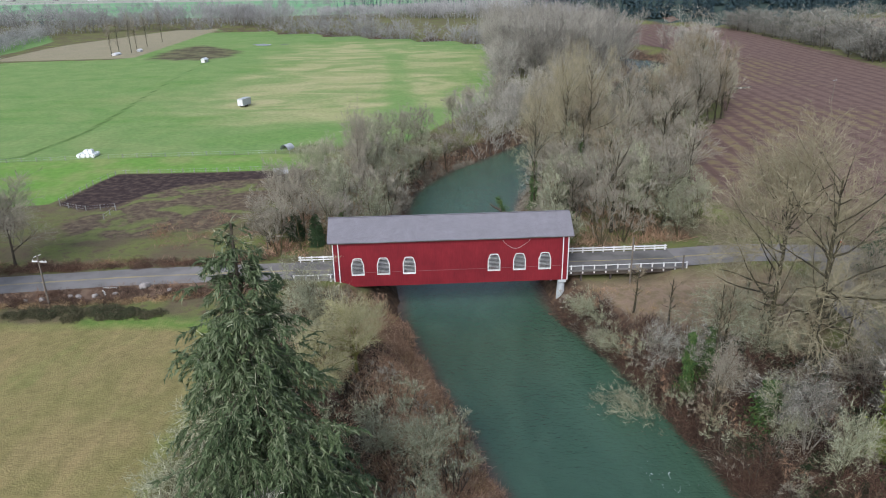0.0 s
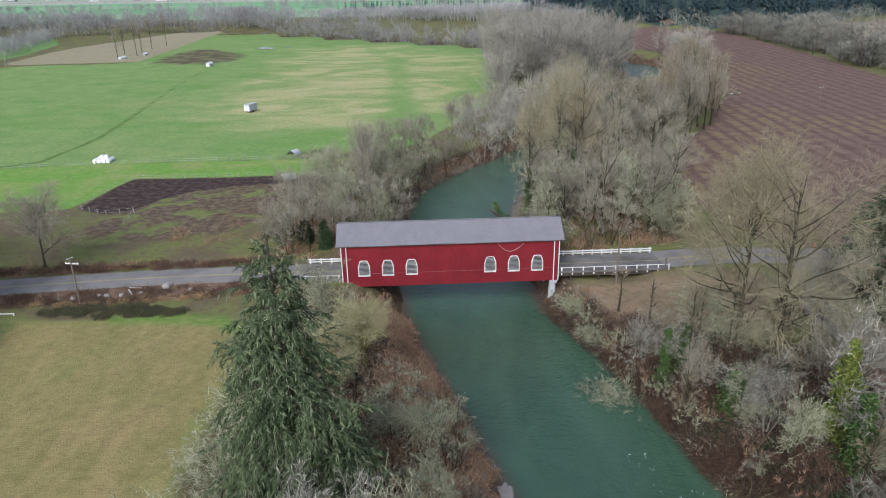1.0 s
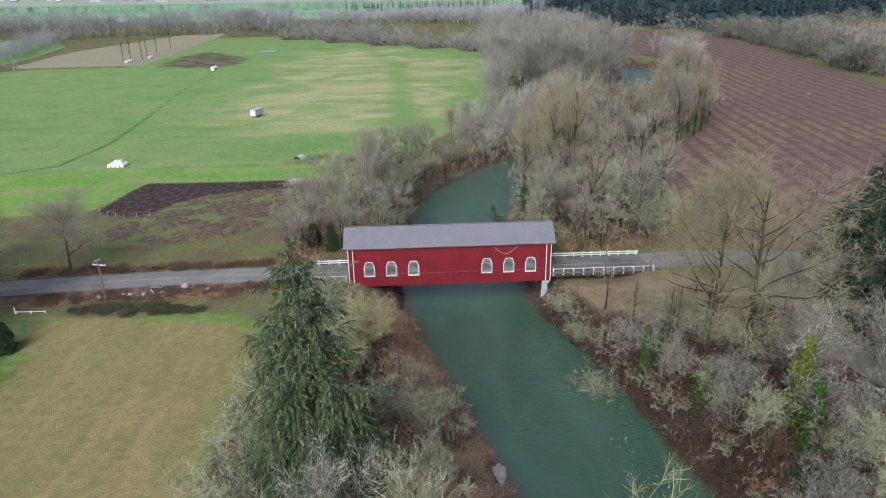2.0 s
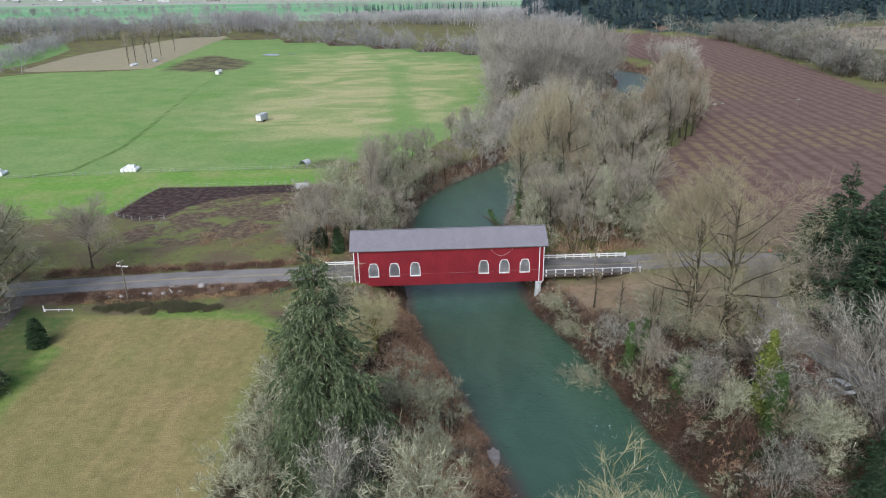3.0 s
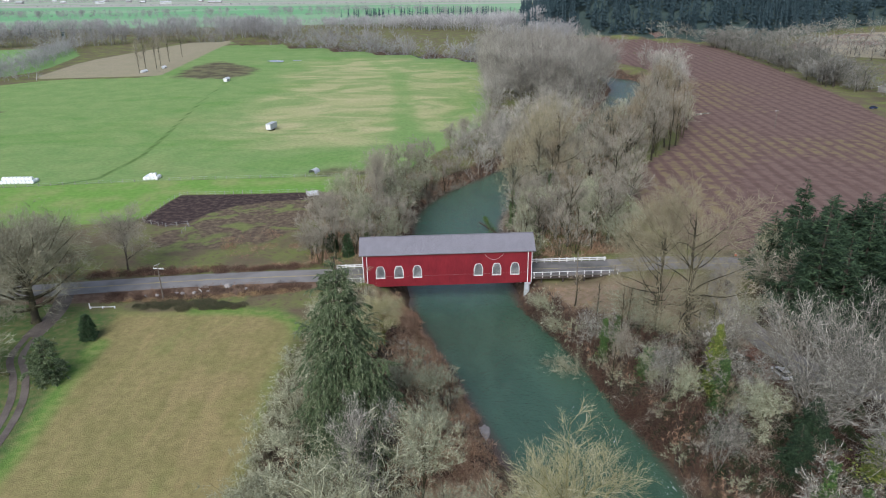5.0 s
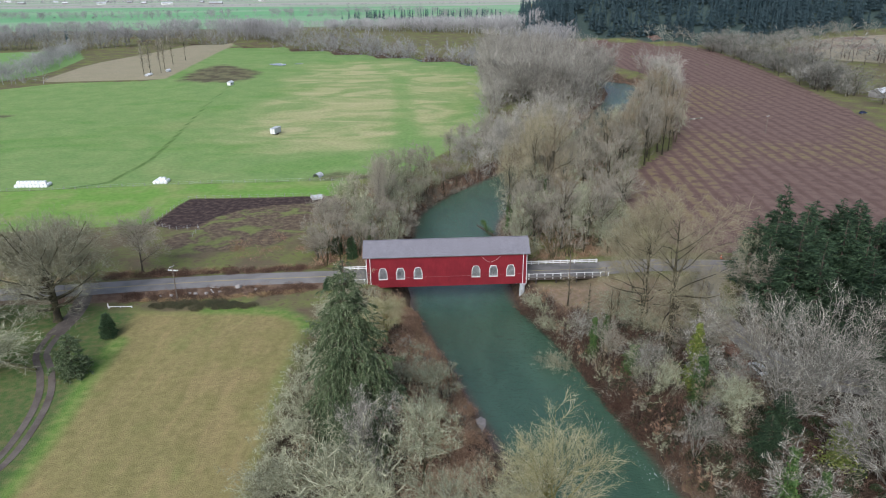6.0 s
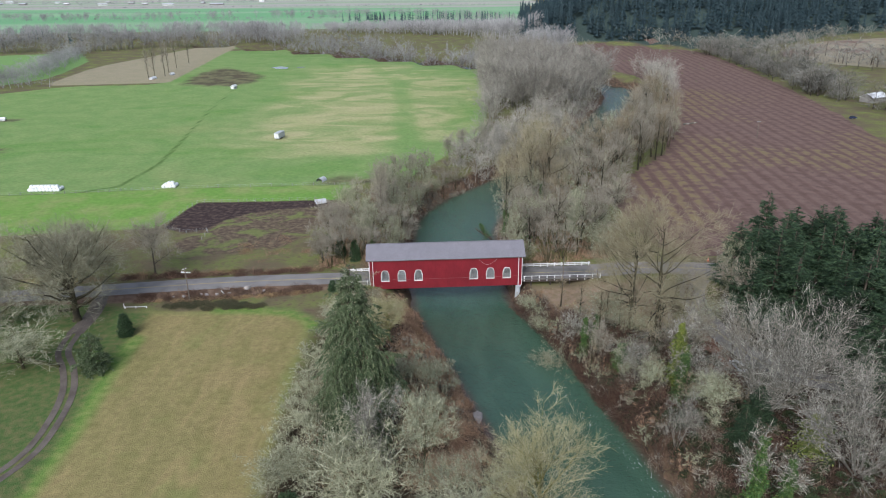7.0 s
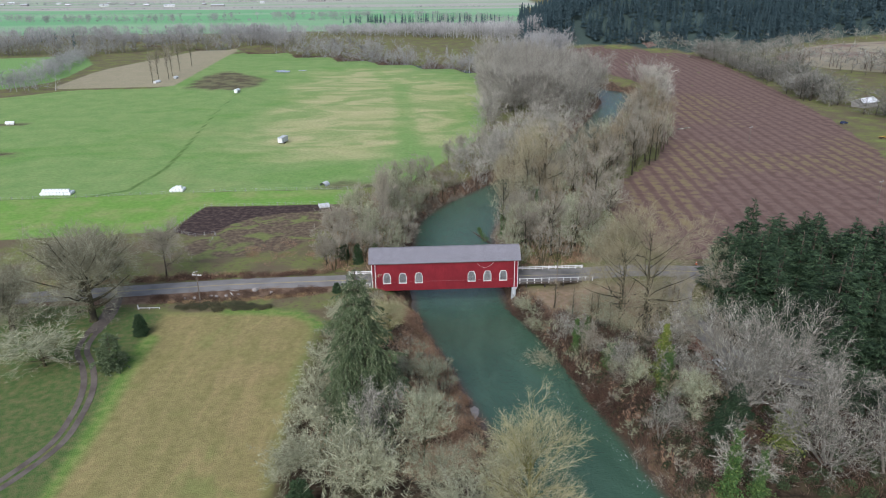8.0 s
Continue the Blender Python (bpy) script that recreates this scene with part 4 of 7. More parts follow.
def bare_tree(seed, height, stems, limbs, angle, first, ratio, crown, twigs, twig_w, bark, twig, label, up=0.16, ivy=0.0, moss=0.0, name="bare_tree", trunk_r=None, sub=(160, 900), light=False, lean=(0.14, 0.22), thin=0.45, tip=(38, 0.82), close=0.35, turns=(46, 44), rise=0.0, lift=0.06, leader=0.9):
    """A leafless tree: trunk with limbs, and a crown of finer branches and twigs. Built at the origin."""
    rng = np.random.default_rng(seed + 50)
    w = Wood(seed)
    r = trunk_r or height * 0.014
    if stems == 1:
        w.stems([(0, 0, -0.5)], [(rng.normal(0, 0.03), rng.normal(0, 0.03), 1)], [height * leader], [r], 0.03)
    else:
        az = rng.random() * 6 + np.arange(stems) * math.tau / stems
        tilt = lean[0] + lean[1] * rng.random(stems)
        w.stems(np.stack([0.3 * np.cos(az), 0.3 * np.sin(az), np.full(stems, -0.5)], 1), np.stack([tilt * np.cos(az), tilt * np.sin(az), np.ones(stems)], 1),
                height * (0.68 + 0.25 * rng.random(stems)), np.full(stems, r * 0.7), 0.05, rise)
    w.grow(limbs, first, 0.98, angle, ratio, thin, up, crown=crown, close=close)
    w.grow(sub[0], 0.12, 1.0, turns[0], 0.56, 0.55, lift)
    w.levels[2]["r"] = np.minimum(w.levels[2]["r"], height * 0.0017)
    w.grow(sub[1], 0.1, 1.0, turns[1], 0.6, 0.6, lift)
    w.grow(twigs, 0.1, 1.0, tip[0], tip[1], 0.6, 0.05)
    tree = tagged(new(name), label, "tree")
    big = [w.tubes(0, 5, 4), w.tubes(1, 3, 3)] if light else [w.tubes(0, 7, 7), w.tubes(1, 4, 6)]
    fine = [w.tubes(2, 3, 1 if light else 2), w.blades(3, twig_w * 1.6, light), w.blades(4, twig_w, True)]
    part("trunk", mesh_of("trunk", *merge(big), M[bark], True), None, tree)
    part("crown", mesh_of("crown", *merge(fine), M[twig]), None, tree, "bare twigs")
    if ivy:
        part("ivy", leaf_sleeve(seed, height * ivy, height * 0.1, "ivy", 4600), None, tree, "green ivy climbing the trunk")
    if moss:
        part("moss", leaf_sleeve(seed, height * moss, height * 0.11, "moss", 4200), None, tree, "yellow-green moss and ivy on the trunk")
    return tree


def leaf_sleeve(seed, height, radius, mat="ivy", count=1100, size=0.24):
    """Leaves packed round a trunk, ragged at the top."""
    rng = np.random.default_rng(seed + 9)
    z = height * rng.random(count) ** 0.9
    a = rng.random(count) * math.tau
    r = radius * (0.2 + 0.95 * rng.random(count)) * (1.15 - 0.8 * (z / height)) * (1 + 0.3 * np.sin(z * 1.1 + seed)) * (1 + 0.35 * np.sin(3 * a + z * 1.7)) * np.exp(rng.normal(0, 0.18, count))
    c = np.stack([r * np.cos(a), r * np.sin(a), z], 1)
    u = unit(rng.normal(size=(count, 3)) + np.array([0, 0, -0.5])) * size
    v = unit(np.cross(u, rng.normal(size=(count, 3)))) * size * 0.7
    V = np.stack([c - u, c + v * 0.6, c + u, c - v * 0.6], 1).reshape(-1, 3)
    return mesh_of("ivy", V, np.arange(count)[:, None] * 4 + np.array([[0, 1, 2, 3]]), M[mat])


def fir_tree(seed, height, width, whorls, per, lets, count, size, mat, label, name="fir_tree", low=0.04, droop=0.25, round_top=0.9, blade=0.16, ragged=1.0):
    """A conifer: tapered trunk, drooping boughs, side branchlets on each bough, and needle sprays along these."""
    rng = np.random.default_rng(seed)
    w = Wood(seed)
    w.stems([(0, 0, -0.5)], [(0, 0, 1)], [height], [height * 0.013], 0.008)
    n = whorls * per
    t = low + (1 - low) * (np.repeat(np.arange(whorls), per) + rng.random(n) * 0.95) / whorls
    az = rng.random(n) * math.tau
    length = width * np.clip((1 - t) ** round_top, 0.03, 1) * (1 + ragged * (0.7 * rng.random(n) - 0.55)) * (1 + 0.2 * ragged * np.sin(az * 3 + t * 17 + seed)) * np.where(t < 0.15, 0.75 + t * 1.6, 1)
    d = np.stack([np.cos(az), np.sin(az), 0.4 * t - 0.05 + rng.normal(0, 0.1, n)], 1)
    p = np.stack([np.zeros(n), np.zeros(n), height * t * 0.985], 1)
    b = np.array([0, 0, -1.0]) * (length * droop * (1.25 - t))[:, None] + rng.normal(0, 0.06, (n, 3)) * length[:, None]
    w.levels.append(dict(p=p, d=unit(d), l=length, b=b, r=np.maximum(length * 0.012, 0.02), s=t))
    lv, m = w.levels[1], n * lets
    i = rng.choice(n, m, p=(length + 0.15) / (length + 0.15).sum())
    s = 0.2 + 0.8 * rng.random(m) ** 0.75
    tg = w.tangent(lv, i, s)
    side = unit(np.cross(tg, np.array([0, 0, 1.0]))) * np.where(rng.random(m) < 0.5, -1, 1)[:, None]
    out = unit(tg * 0.75 + side * (0.3 + 0.7 * rng.random(m))[:, None] + np.array([0, 0, -1.0]) * (droop * rng.random(m))[:, None] + rng.normal(0, 0.15, (m, 3)))
    ln = (0.16 * width + 0.26 * length[i]) * (1.15 - 0.6 * s) * (0.6 + 0.7 * rng.random(m)) * np.clip(length[i] / width * 2.5, 0.25, 1)
    w.levels.append(dict(p=w.at(lv, i, s), d=out, l=ln, b=np.array([0, 0, -1.0]) * (ln * droop * 0.9)[:, None], r=np.full(m, 0.012), s=s))
    lv = w.levels[2]
    i = rng.choice(m, count, p=ln / ln.sum())
    s = rng.random(count)
    c, tg = w.at(lv, i, s), w.tangent(lv, i, s)
    side = unit(np.cross(tg, rng.normal(0, 0.5, (count, 3)) + np.array([0, 0, 1.0]))) * np.where(rng.random(count) < 0.5, -1, 1)[:, None]
    out = unit(tg * 0.7 + side * (0.2 + 0.8 * rng.random(count))[:, None] + np.array([0, 0, -1.0]) * (droop * 1.3 * rng.random(count))[:, None] + rng.normal(0, 0.2, (count, 3)))
    ln = size * (0.6 + 0.8 * rng.random(count))
    flat = unit(np.cross(out, rng.normal(size=(count, 3)) * 0.6 + np.array([0, 0, 1.0]))) * (ln * blade)[:, None]
    V = np.stack([c - flat, c + flat, c + out * ln[:, None]], 1).reshape(-1, 3)
    tree = tagged(new(name), label, "tree")
    part("trunk", mesh_of("trunk", *merge([w.tubes(0, 7, 4), w.tubes(1, 3, 1 if mat == "needles_dark" else 2)]), M["bark"], True), None, tree)
    part("crown", mesh_of("crown", V, np.arange(count)[:, None] * 3 + np.array([[0, 1, 2]]), M[mat]), None, tree, "green needle boughs")
    if mat == "needles" and height > 12:
        q, lv = int(45 * height), w.levels[1]
        j = rng.choice(n, q, p=length / length.sum())
        w.levels.append(dict(p=w.at(lv, j, 0.35 + 0.65 * rng.random(q)), d=unit(w.tangent(lv, j, np.ones(q)) + rng.normal(0, 0.5, (q, 3))), l=0.4 + 0.8 * rng.random(q), b=np.array([0, 0, -0.25]) * rng.random((q, 1)), r=np.ones(q), s=np.ones(q)))
        part("lichen", mesh_of("lichen", *merge([w.blades(3, 0.04)]), M["twig_lichen"]), None, tree, "pale lichen on bare twigs")
    return tree


def on_land(x, y):
    return float(land(np.array([x]), np.array([y]))[0])


def plant(proto, x, y, height=1.0, turn=0.0, wide=1.0, label="", group="", sink=0.15):
    """Stand a copy of a tree at x, y, scaled."""
    ob = copy_thing(proto, pose(x, y, on_land(x, y) - sink, 0, 0, turn) @ Matrix.Diagonal((wide, wide, height, 1)))
    return tagged(ob, label, "", group)


round_crown = lambda s: 1.25 * np.sqrt(np.clip(1 - ((s - 0.45) / 0.62) ** 2, 0.06, 1))
tall_crown = lambda s: 0.45 + 0.9 * np.sin(np.clip(s, 0, 1) * 2.6) ** 1.0
vase_crown = lambda s: 1.0 - 0.35 * s
dome_crown = lambda s: 1.12 - 0.9 * np.abs(s - 0.62) ** 1.5

PROTO = {
    "tall": [bare_tree(11 + k, 30, 1, 30, 86, 0.26, 0.36, dome_crown, 10500, 0.03, "bark_dark", "twig_cotton", "tall leafless cottonwood with tan twigs", trunk_r=0.46, up=0.1, sub=(250, 1800), thin=0.5, close=0.55, tip=(36, 0.85), leader=0.74) for k in range(2)],
    "lichen": [bare_tree(51 + k, 12, 1 + k % 2, 30, 56, 0.14, 0.38 - 0.05 * (k % 2), round_crown, 6400, 0.034, "bark_moss", "twig_lichen", "leafless tree crusted with pale green lichen", sub=(170, 1250), tip=(60, 0.5), trunk_r=0.2, thin=0.4) for k in range(3)],
    "grey": [bare_tree(31 + k, 16, 1 + 2 * (k % 2), 30, 50, 0.2, 0.32, round_crown, 6000, 0.036, "bark", "twig_grey", "leafless grey tree with rounded crown", thin=0.4, sub=(190, 1200)) for k in range(3)],
    "oak": [bare_tree(171, 22, 1, 34, 84, 0.26, 0.66, dome_crown, 24000, 0.038, "bark_dark", "twig_oak", "broad leafless oak with spreading dark limbs beside the drive", trunk_r=0.85, thin=0.66, sub=(460, 4200), tip=(50, 0.6), close=0.55, up=0.16, turns=(54, 50), leader=0.58)],
    "yellow": [bare_tree(71 + k, 24, 1, 50, 88, 0.24, 0.36, dome_crown, 18000, 0.022, "bark_yellow", "twig_yellow", "leafless tree with yellowish mossy twigs", sub=(520, 4200), up=0.14, trunk_r=0.45, thin=0.55, close=0.55, tip=(34, 0.6), turns=(46, 40), lift=0.08, leader=0.68) for k in range(2)],
    "brushy": [bare_tree(401, 18, 4, 60, 36, 0.15, 0.28, round_crown, 11000, 0.024, "bark_pale", "twig_lichen", "leafless tree with a soft dome of pale fine twigs", sub=(360, 2300), tip=(26, 0.8), thin=0.35, trunk_r=0.22)],
    "pale": [bare_tree(91 + k, 15, 4, 34, 46, 0.1, 0.34, round_crown, 5600, 0.03, "bark_pale", "twig_pale", "broad leafless tree with pale grey twigs", sub=(240, 1300), thin=0.36) for k in range(2)],
    "fan": [bare_tree(301 + k, 17, 13, 150, 32, 0.12, 0.34, round_crown, 9000, 0.03, "bark_pale", "twig_pale", "big leafless maple with many pale stems fanning out", sub=(620, 2600), trunk_r=0.2, lean=(0.15, 1.0), up=0.05, thin=0.45, tip=(36, 0.65), turns=(38, 36), rise=0.2) for k in range(2)],
    "ivied": [bare_tree(131 + k, 13, 1, 22, 44, 0.3, 0.2, tall_crown, 1500, 0.04, "bark", "twig_pale", "leafless tree with trunk wrapped in green ivy", ivy=0.92 if k else 0.0, moss=0.0 if k else 0.9, sub=(70, 350)) for k in range(2)],
    "tall_mid": [bare_tree(211 + k, 26, 1, 26, 48, 0.2, 0.22, tall_crown, 2000, 0.055, "bark_dark", t, "tall leafless riverside cottonwood", sub=(100, 560), light=True, trunk_r=0.4, thin=0.5, tip=(24, 0.85), turns=(34, 30), up=0.4) for k, t in enumerate(("twig_tan", "twig_grey", "twig_grey"))],
    "grey_mid": [bare_tree(231 + k, 15, 1 + 2 * (k % 2), 26, 42, 0.12, 0.29, round_crown, 2200, 0.05, "bark_moss", t, "leafless grey riverside tree with rounded crown", sub=(100, 560), light=True, thin=0.35, tip=(26, 0.85), turns=(36, 32), up=0.3) for k, t in enumerate(("twig_grey", "twig_grey", "twig_lichen", "twig_grey"))],
    "fir": [fir_tree(7, 30, 7.8, 52, 8, 9, 120000, 0.44, "needles", "big green fir with drooping boughs beside the lawn", round_top=0.6, droop=0.4, blade=0.13)],
    "grove": [fir_tree(17 + k, 23, 4.4, 30, 7, 5, 7600, 0.74, "needles_dark", "dark green conifer in a dense grove", low=0.12, droop=0.1, round_top=0.72, ragged=0.7) for k in range(3)],
    "slim": [bare_tree(151 + k, 12, 1, 20, 48, 0.3, 0.2, vase_crown, 1300, 0.03, "bark_dark", "twig_tan", "slender leafless sapling with dark mossy stem", sub=(40, 160), trunk_r=0.22) for k in range(3)],
    "cone": [fir_tree(27, 5, 1.6, 26, 12, 5, 16000, 0.26, "needles_cone", "small dense dark green conifer on the lawn", name="small_conifer", low=0.02, droop=0.0, round_top=0.45, ragged=0.3)],
    "pine": [fir_tree(29, 8, 3.6, 18, 8, 6, 12000, 0.4, "needles", "loose grey-green pine beside the drive", name="small_conifer", low=0.03, droop=0.06, round_top=0.5, ragged=0.6)],
    "shrub": [bare_tree(111 + k, 4.5, 7, 26, 38, 0.1, 0.4, vase_crown, 700, 0.045, "bark", t, l, name="bare_shrub", sub=(40, 220), trunk_r=0.07, light=True)
              for k, (t, l) in enumerate((("twig_grey", "leafless grey shrub on the river bank"), ("twig_lichen", "pale lichened shrub on the river bank"), ("bramble", "leafless brown shrub on the river bank"), ("bramble_red", "leafless reddish shrub on the river bank")))],
}
for k, v in PROTO.items():
    for o in v:
        o.location = (0, -600, 0)


def pick(kind, rng):
    return PROTO[kind][int(rng.integers(len(PROTO[kind])))]


# the big fir, foreground and single trees: kind, index, x, y, height factor, width factor, turn
SINGLES = [
    ("fir", 0, -14.3, 43.8, 1.1, 1.1, 0), ("cone", 0, -21.5, 20.0, 1.7, 1.6, 0), ("yellow", 0, 12.6, 14.5, 1.12, 1.08, 20), ("brushy", 0, 5.0, 17.0, 1.05, 1.25, 200),
    ("lichen", 0, -10.5, 22.0, 1.4, 1.5, 0), ("lichen", 1, -18.5, 25.0, 1.25, 1.45, 70), ("lichen", 2, -3.0, 31.0, 1.15, 1.05, 30), ("pale", 0, -11.5, 34.5, 1.15, 0.8, 120),
    ("lichen", 1, -22.5, 37.0, 1.05, 1.0, 10), ("shrub", 1, -26.5, 33, 1.1, 1.3, 0), ("shrub", 1, -27.5, 42, 1.0, 1.3, 70), ("shrub", 1, -28.0, 52, 1.0, 1.2, 140), ("shrub", 1, -27.5, 61, 1.0, 1.3, 210), ("shrub", 1, -28.0, 70, 1.1, 1.3, 300), ("shrub", 1, -27.0, 79, 1.0, 1.2, 20), ("shrub", 1, -26.0, 87, 1.1, 1.3, 60), ("lichen", 0, -25.0, 28.0, 0.8, 1.0, 60), ("lichen", 0, -23.0, 47.0, 0.8, 1.0, 200), ("lichen", 2, -22.0, 56.0, 0.75, 0.9, 75), ("lichen", 1, -21.0, 66.0, 0.8, 0.9, 15),
    ("lichen", 2, -21.5, 76.0, 0.85, 0.9, 145), ("yellow", 1, -11.4, 77.0, 0.52, 0.62, 60), ("lichen", 0, -17.5, 84.0, 0.95, 0.9, 300), ("lichen", 2, -2.5, 55.0, 0.6, 0.7, 60), ("shrub", 1, -1.5, 63.0, 1.5, 1.6, 0), ("shrub", 1, -5.0, 68.0, 1.3, 1.5, 90), ("shrub", 1, 0.5, 56.0, 1.4, 1.6, 200), ("shrub", 1, -4.0, 51.0, 1.4, 1.6, 20), ("shrub", 1, 2.0, 65.0, 1.0, 1.2, 120), ("shrub", 1, -8.0, 64.0, 1.3, 1.5, 250), ("shrub", 0, 1.0, 59.0, 1.0, 1.2, 180), ("lichen", 0, -6.5, 59.0, 0.5, 0.6, 20), ("shrub", 0, 2.5, 50.0, 1.1, 1.2, 180), ("lichen", 1, -1.0, 46.0, 0.65, 0.7, 20), ("yellow", 0, -15.5, 72.0, 0.42, 0.5, 60),
    ("tall", 0, 46.7, 76.3, 1.12, 1.1, 0), ("tall", 1, 41.2, 78.0, 1.02, 0.95, 80),
    ("fan", 0, 58.5, 49, 1.12, 1.1, 0), ("fan", 1, 66, 55, 1.05, 1.0, 140), ("fan", 1, 66, 32, 0.95, 0.95, 75), ("pale", 1, 75, 30, 1.2, 1.2, 15), ("pale", 0, 72, 44, 1.0, 1.0, 60), ("grey", 1, 58, 62, 0.85, 0.8, 0), ("pale", 1, 40.8, 42.3, 0.7, 0.6, 40), ("lichen", 0, 39.2, 55.2, 0.75, 0.55, 40), ("ivied", 0, 61, 37, 0.65, 1.5, 90), ("lichen", 1, 79, 24, 1.2, 1.0, 200), ("lichen", 2, 47.5, 45.5, 0.75, 0.75, 30), ("grove", 1, 55, 44, 0.4, 0.7, 30), ("grove", 0, 50.5, 39, 0.35, 0.6, 90),
    ("ivied", 1, 31.5, 77.0, 0.75, 0.7, 45), ("grey", 0, 33.0, 70.0, 0.62, 0.42, 15), ("pale", 0, 30.0, 82.0, 0.5, 0.5, 15), ("lichen", 1, 36.5, 63.0, 0.7, 0.6, 200), ("pale", 1, 38.5, 60.5, 0.62, 0.6, 120), ("slim", 1, 44.0, 50.0, 0.9, 1.0, 20), ("pale", 1, 50.0, 54.0, 0.65, 0.6, 60), ("grey", 1, 48.0, 66.0, 0.7, 0.6, 60), ("ivied", 0, 45.3, 58.0, 1.15, 1.1, 160), ("ivied", 1, 44.5, 52.5, 0.85, 1.1, 20), ("ivied", 1, 46.6, 25.5, 1.15, 1.1, 100), ("ivied", 1, 51.0, 24.5, 0.75, 0.9, 250),
    ("grey", 2, 56, 82, 0.85, 0.8, 0), ("grey", 0, 51, 63, 0.75, 0.7, 100), ("lichen", 0, 52, 88, 0.8, 0.8, 130), ("ivied", 1, 34.0, 77.0, 0.6, 0.9, 100), ("ivied", 1, 37.0, 66.5, 0.45, 1.2, 10),
    ("grey", 1, 70, 87, 1.0, 0.9, 190), ("lichen", 1, 69.5, 95, 1.25, 0.9, 190),
    ("oak", 0, -85.5, 88.5, 1.12, 1.12, 40), ("lichen", 0, -86.5, 67.5, 0.85, 1.9, 40), ("grey", 0, -77.4, 115.3, 0.9, 1.15, 0), ("grey", 0, -97, 114, 0.9, 1.2, 150), ("oak", 0, -103, 84, 0.75, 0.9, 110), ("grey", 2, -95, 102, 0.9, 1.0, 10),
    ("tall", 1, 20.9, 149, 0.95, 0.55, 0), ("tall", 0, 37.5, 172, 1.14, 0.7, 40), ("tall", 1, 30.0, 166, 1.05, 0.65, 140), ("grey", 2, -18.4, 150, 1.25, 0.6, 20),
    ("grey", 0, 3.8, 224, 0.75, 0.6, 20), ("grey", 2, 9.0, 236, 0.8, 0.6, 90), ("grey", 1, 20, 252, 0.9, 0.6, 200), ("cone", 0, -70.8, 81.0, 1.15, 1.15, 0),
    ("pine", 0, -70.8, 66.0, 1.1, 1.05, 90), ("cone", 0, -27.5, 103.0, 0.6, 0.8, 10), ("cone", 0, -32.5, 131.0, 1.1, 1.0, 10), ("cone", 0, -28.5, 126.0, 1.2, 1.1, 10),
    *[("slim", k % 3, x, y, h, 1.0, 47 * k) for k, (x, y, h) in enumerate(((29.3, 95.4, 0.75), (30.8, 67.5, 1.2), (34.4, 76.2, 1.25), (36.0, 77.5, 1.1), (40.5, 82.1, 1.1), (41.7, 80.2, 1.25), (43.2, 80.2, 1.05), (48.7, 80.0, 0.9), (54.4, 81.6, 1.1), (51.6, 88.0, 0.6), (33.0, 90.0, 0.8), (38.5, 86.0, 0.7), (45.0, 74.0, 0.8)))], ("ivied", 1, -19.0, 124.0, 0.8, 0.7, 0), ("ivied", 1, 20.8, 149.5, 1.0, 0.8, 60), ("ivied", 1, 33.0, 160.0, 0.9, 0.8, 120), ("cone", 0, -24.0, 123.0, 1.3, 1.0, 50), ("grey", 1, 27.0, 132.0, 0.8, 0.7, 80), ("lichen", 2, 40.0, 138.0, 1.1, 0.9, 10), ("ivied", 1, 25.5, 137.0, 0.9, 0.9, 0), ("grey", 0, -33.0, 121.0, 0.5, 0.5, 60),
]
for kind, k, x, y, h, w, turn in SINGLES:
    plant(PROTO[kind][k], x, y, h, turn, w)

# conifer grove right of the side road
rng = np.random.default_rng(5)
GROVE = [(73, 104), (86, 110), (128, 107), (142, 85), (128, 50), (112, 14), (92, 12), (83, 30), (78, 48), (74, 62), (72, 76), (70, 88)]
done = []
while len(done) < 96:
    x, y = rng.uniform(68, 140), rng.uniform(12, 112)
    if poly_dist(np.array([x]), np.array([y]), GROVE)[0] > 0 and line_dist(np.array([x]), np.array([y]), BRANCH)[0][0] > 4 and all((x - a) ** 2 + (y - b) ** 2 > 13 for a, b in done):
        done.append((x, y))
        plant(pick("grove", rng), x, y, rng.uniform(0.75, 1.1), rng.uniform(0, 360), rng.uniform(1.1, 1.6), group="conifer grove")


# riverside woods
def woods(poly, count, kinds, gap, h, seed, group, water_gap=1.0):
    rng = np.random.default_rng(seed)
    p = np.array(poly, float)
    done, tries = [], 0
    while len(done) < count and tries < 6000:
        tries += 1
        x, y = rng.uniform(p[:, 0].min(), p[:, 0].max()), rng.uniform(p[:, 1].min(), p[:, 1].max())
        X, Y = np.array([x]), np.array([y])
        if poly_dist(X, Y, poly)[0] < 0 or any((x - a) ** 2 + (y - b) ** 2 < gap * gap for a, b in done):
            continue
        d, half, _ = line_dist(X, Y, RIV)
        if d[0] - half[0] < water_gap:
            continue
        done.append((x, y))
        kind = kinds[int(rng.integers(len(kinds)))]
        plant(pick(kind, rng), x, y, rng.uniform(*h) * (0.75 if kind == "tall_mid" else 1), rng.uniform(0, 360), rng.uniform(0.75, 1.05), group=group)


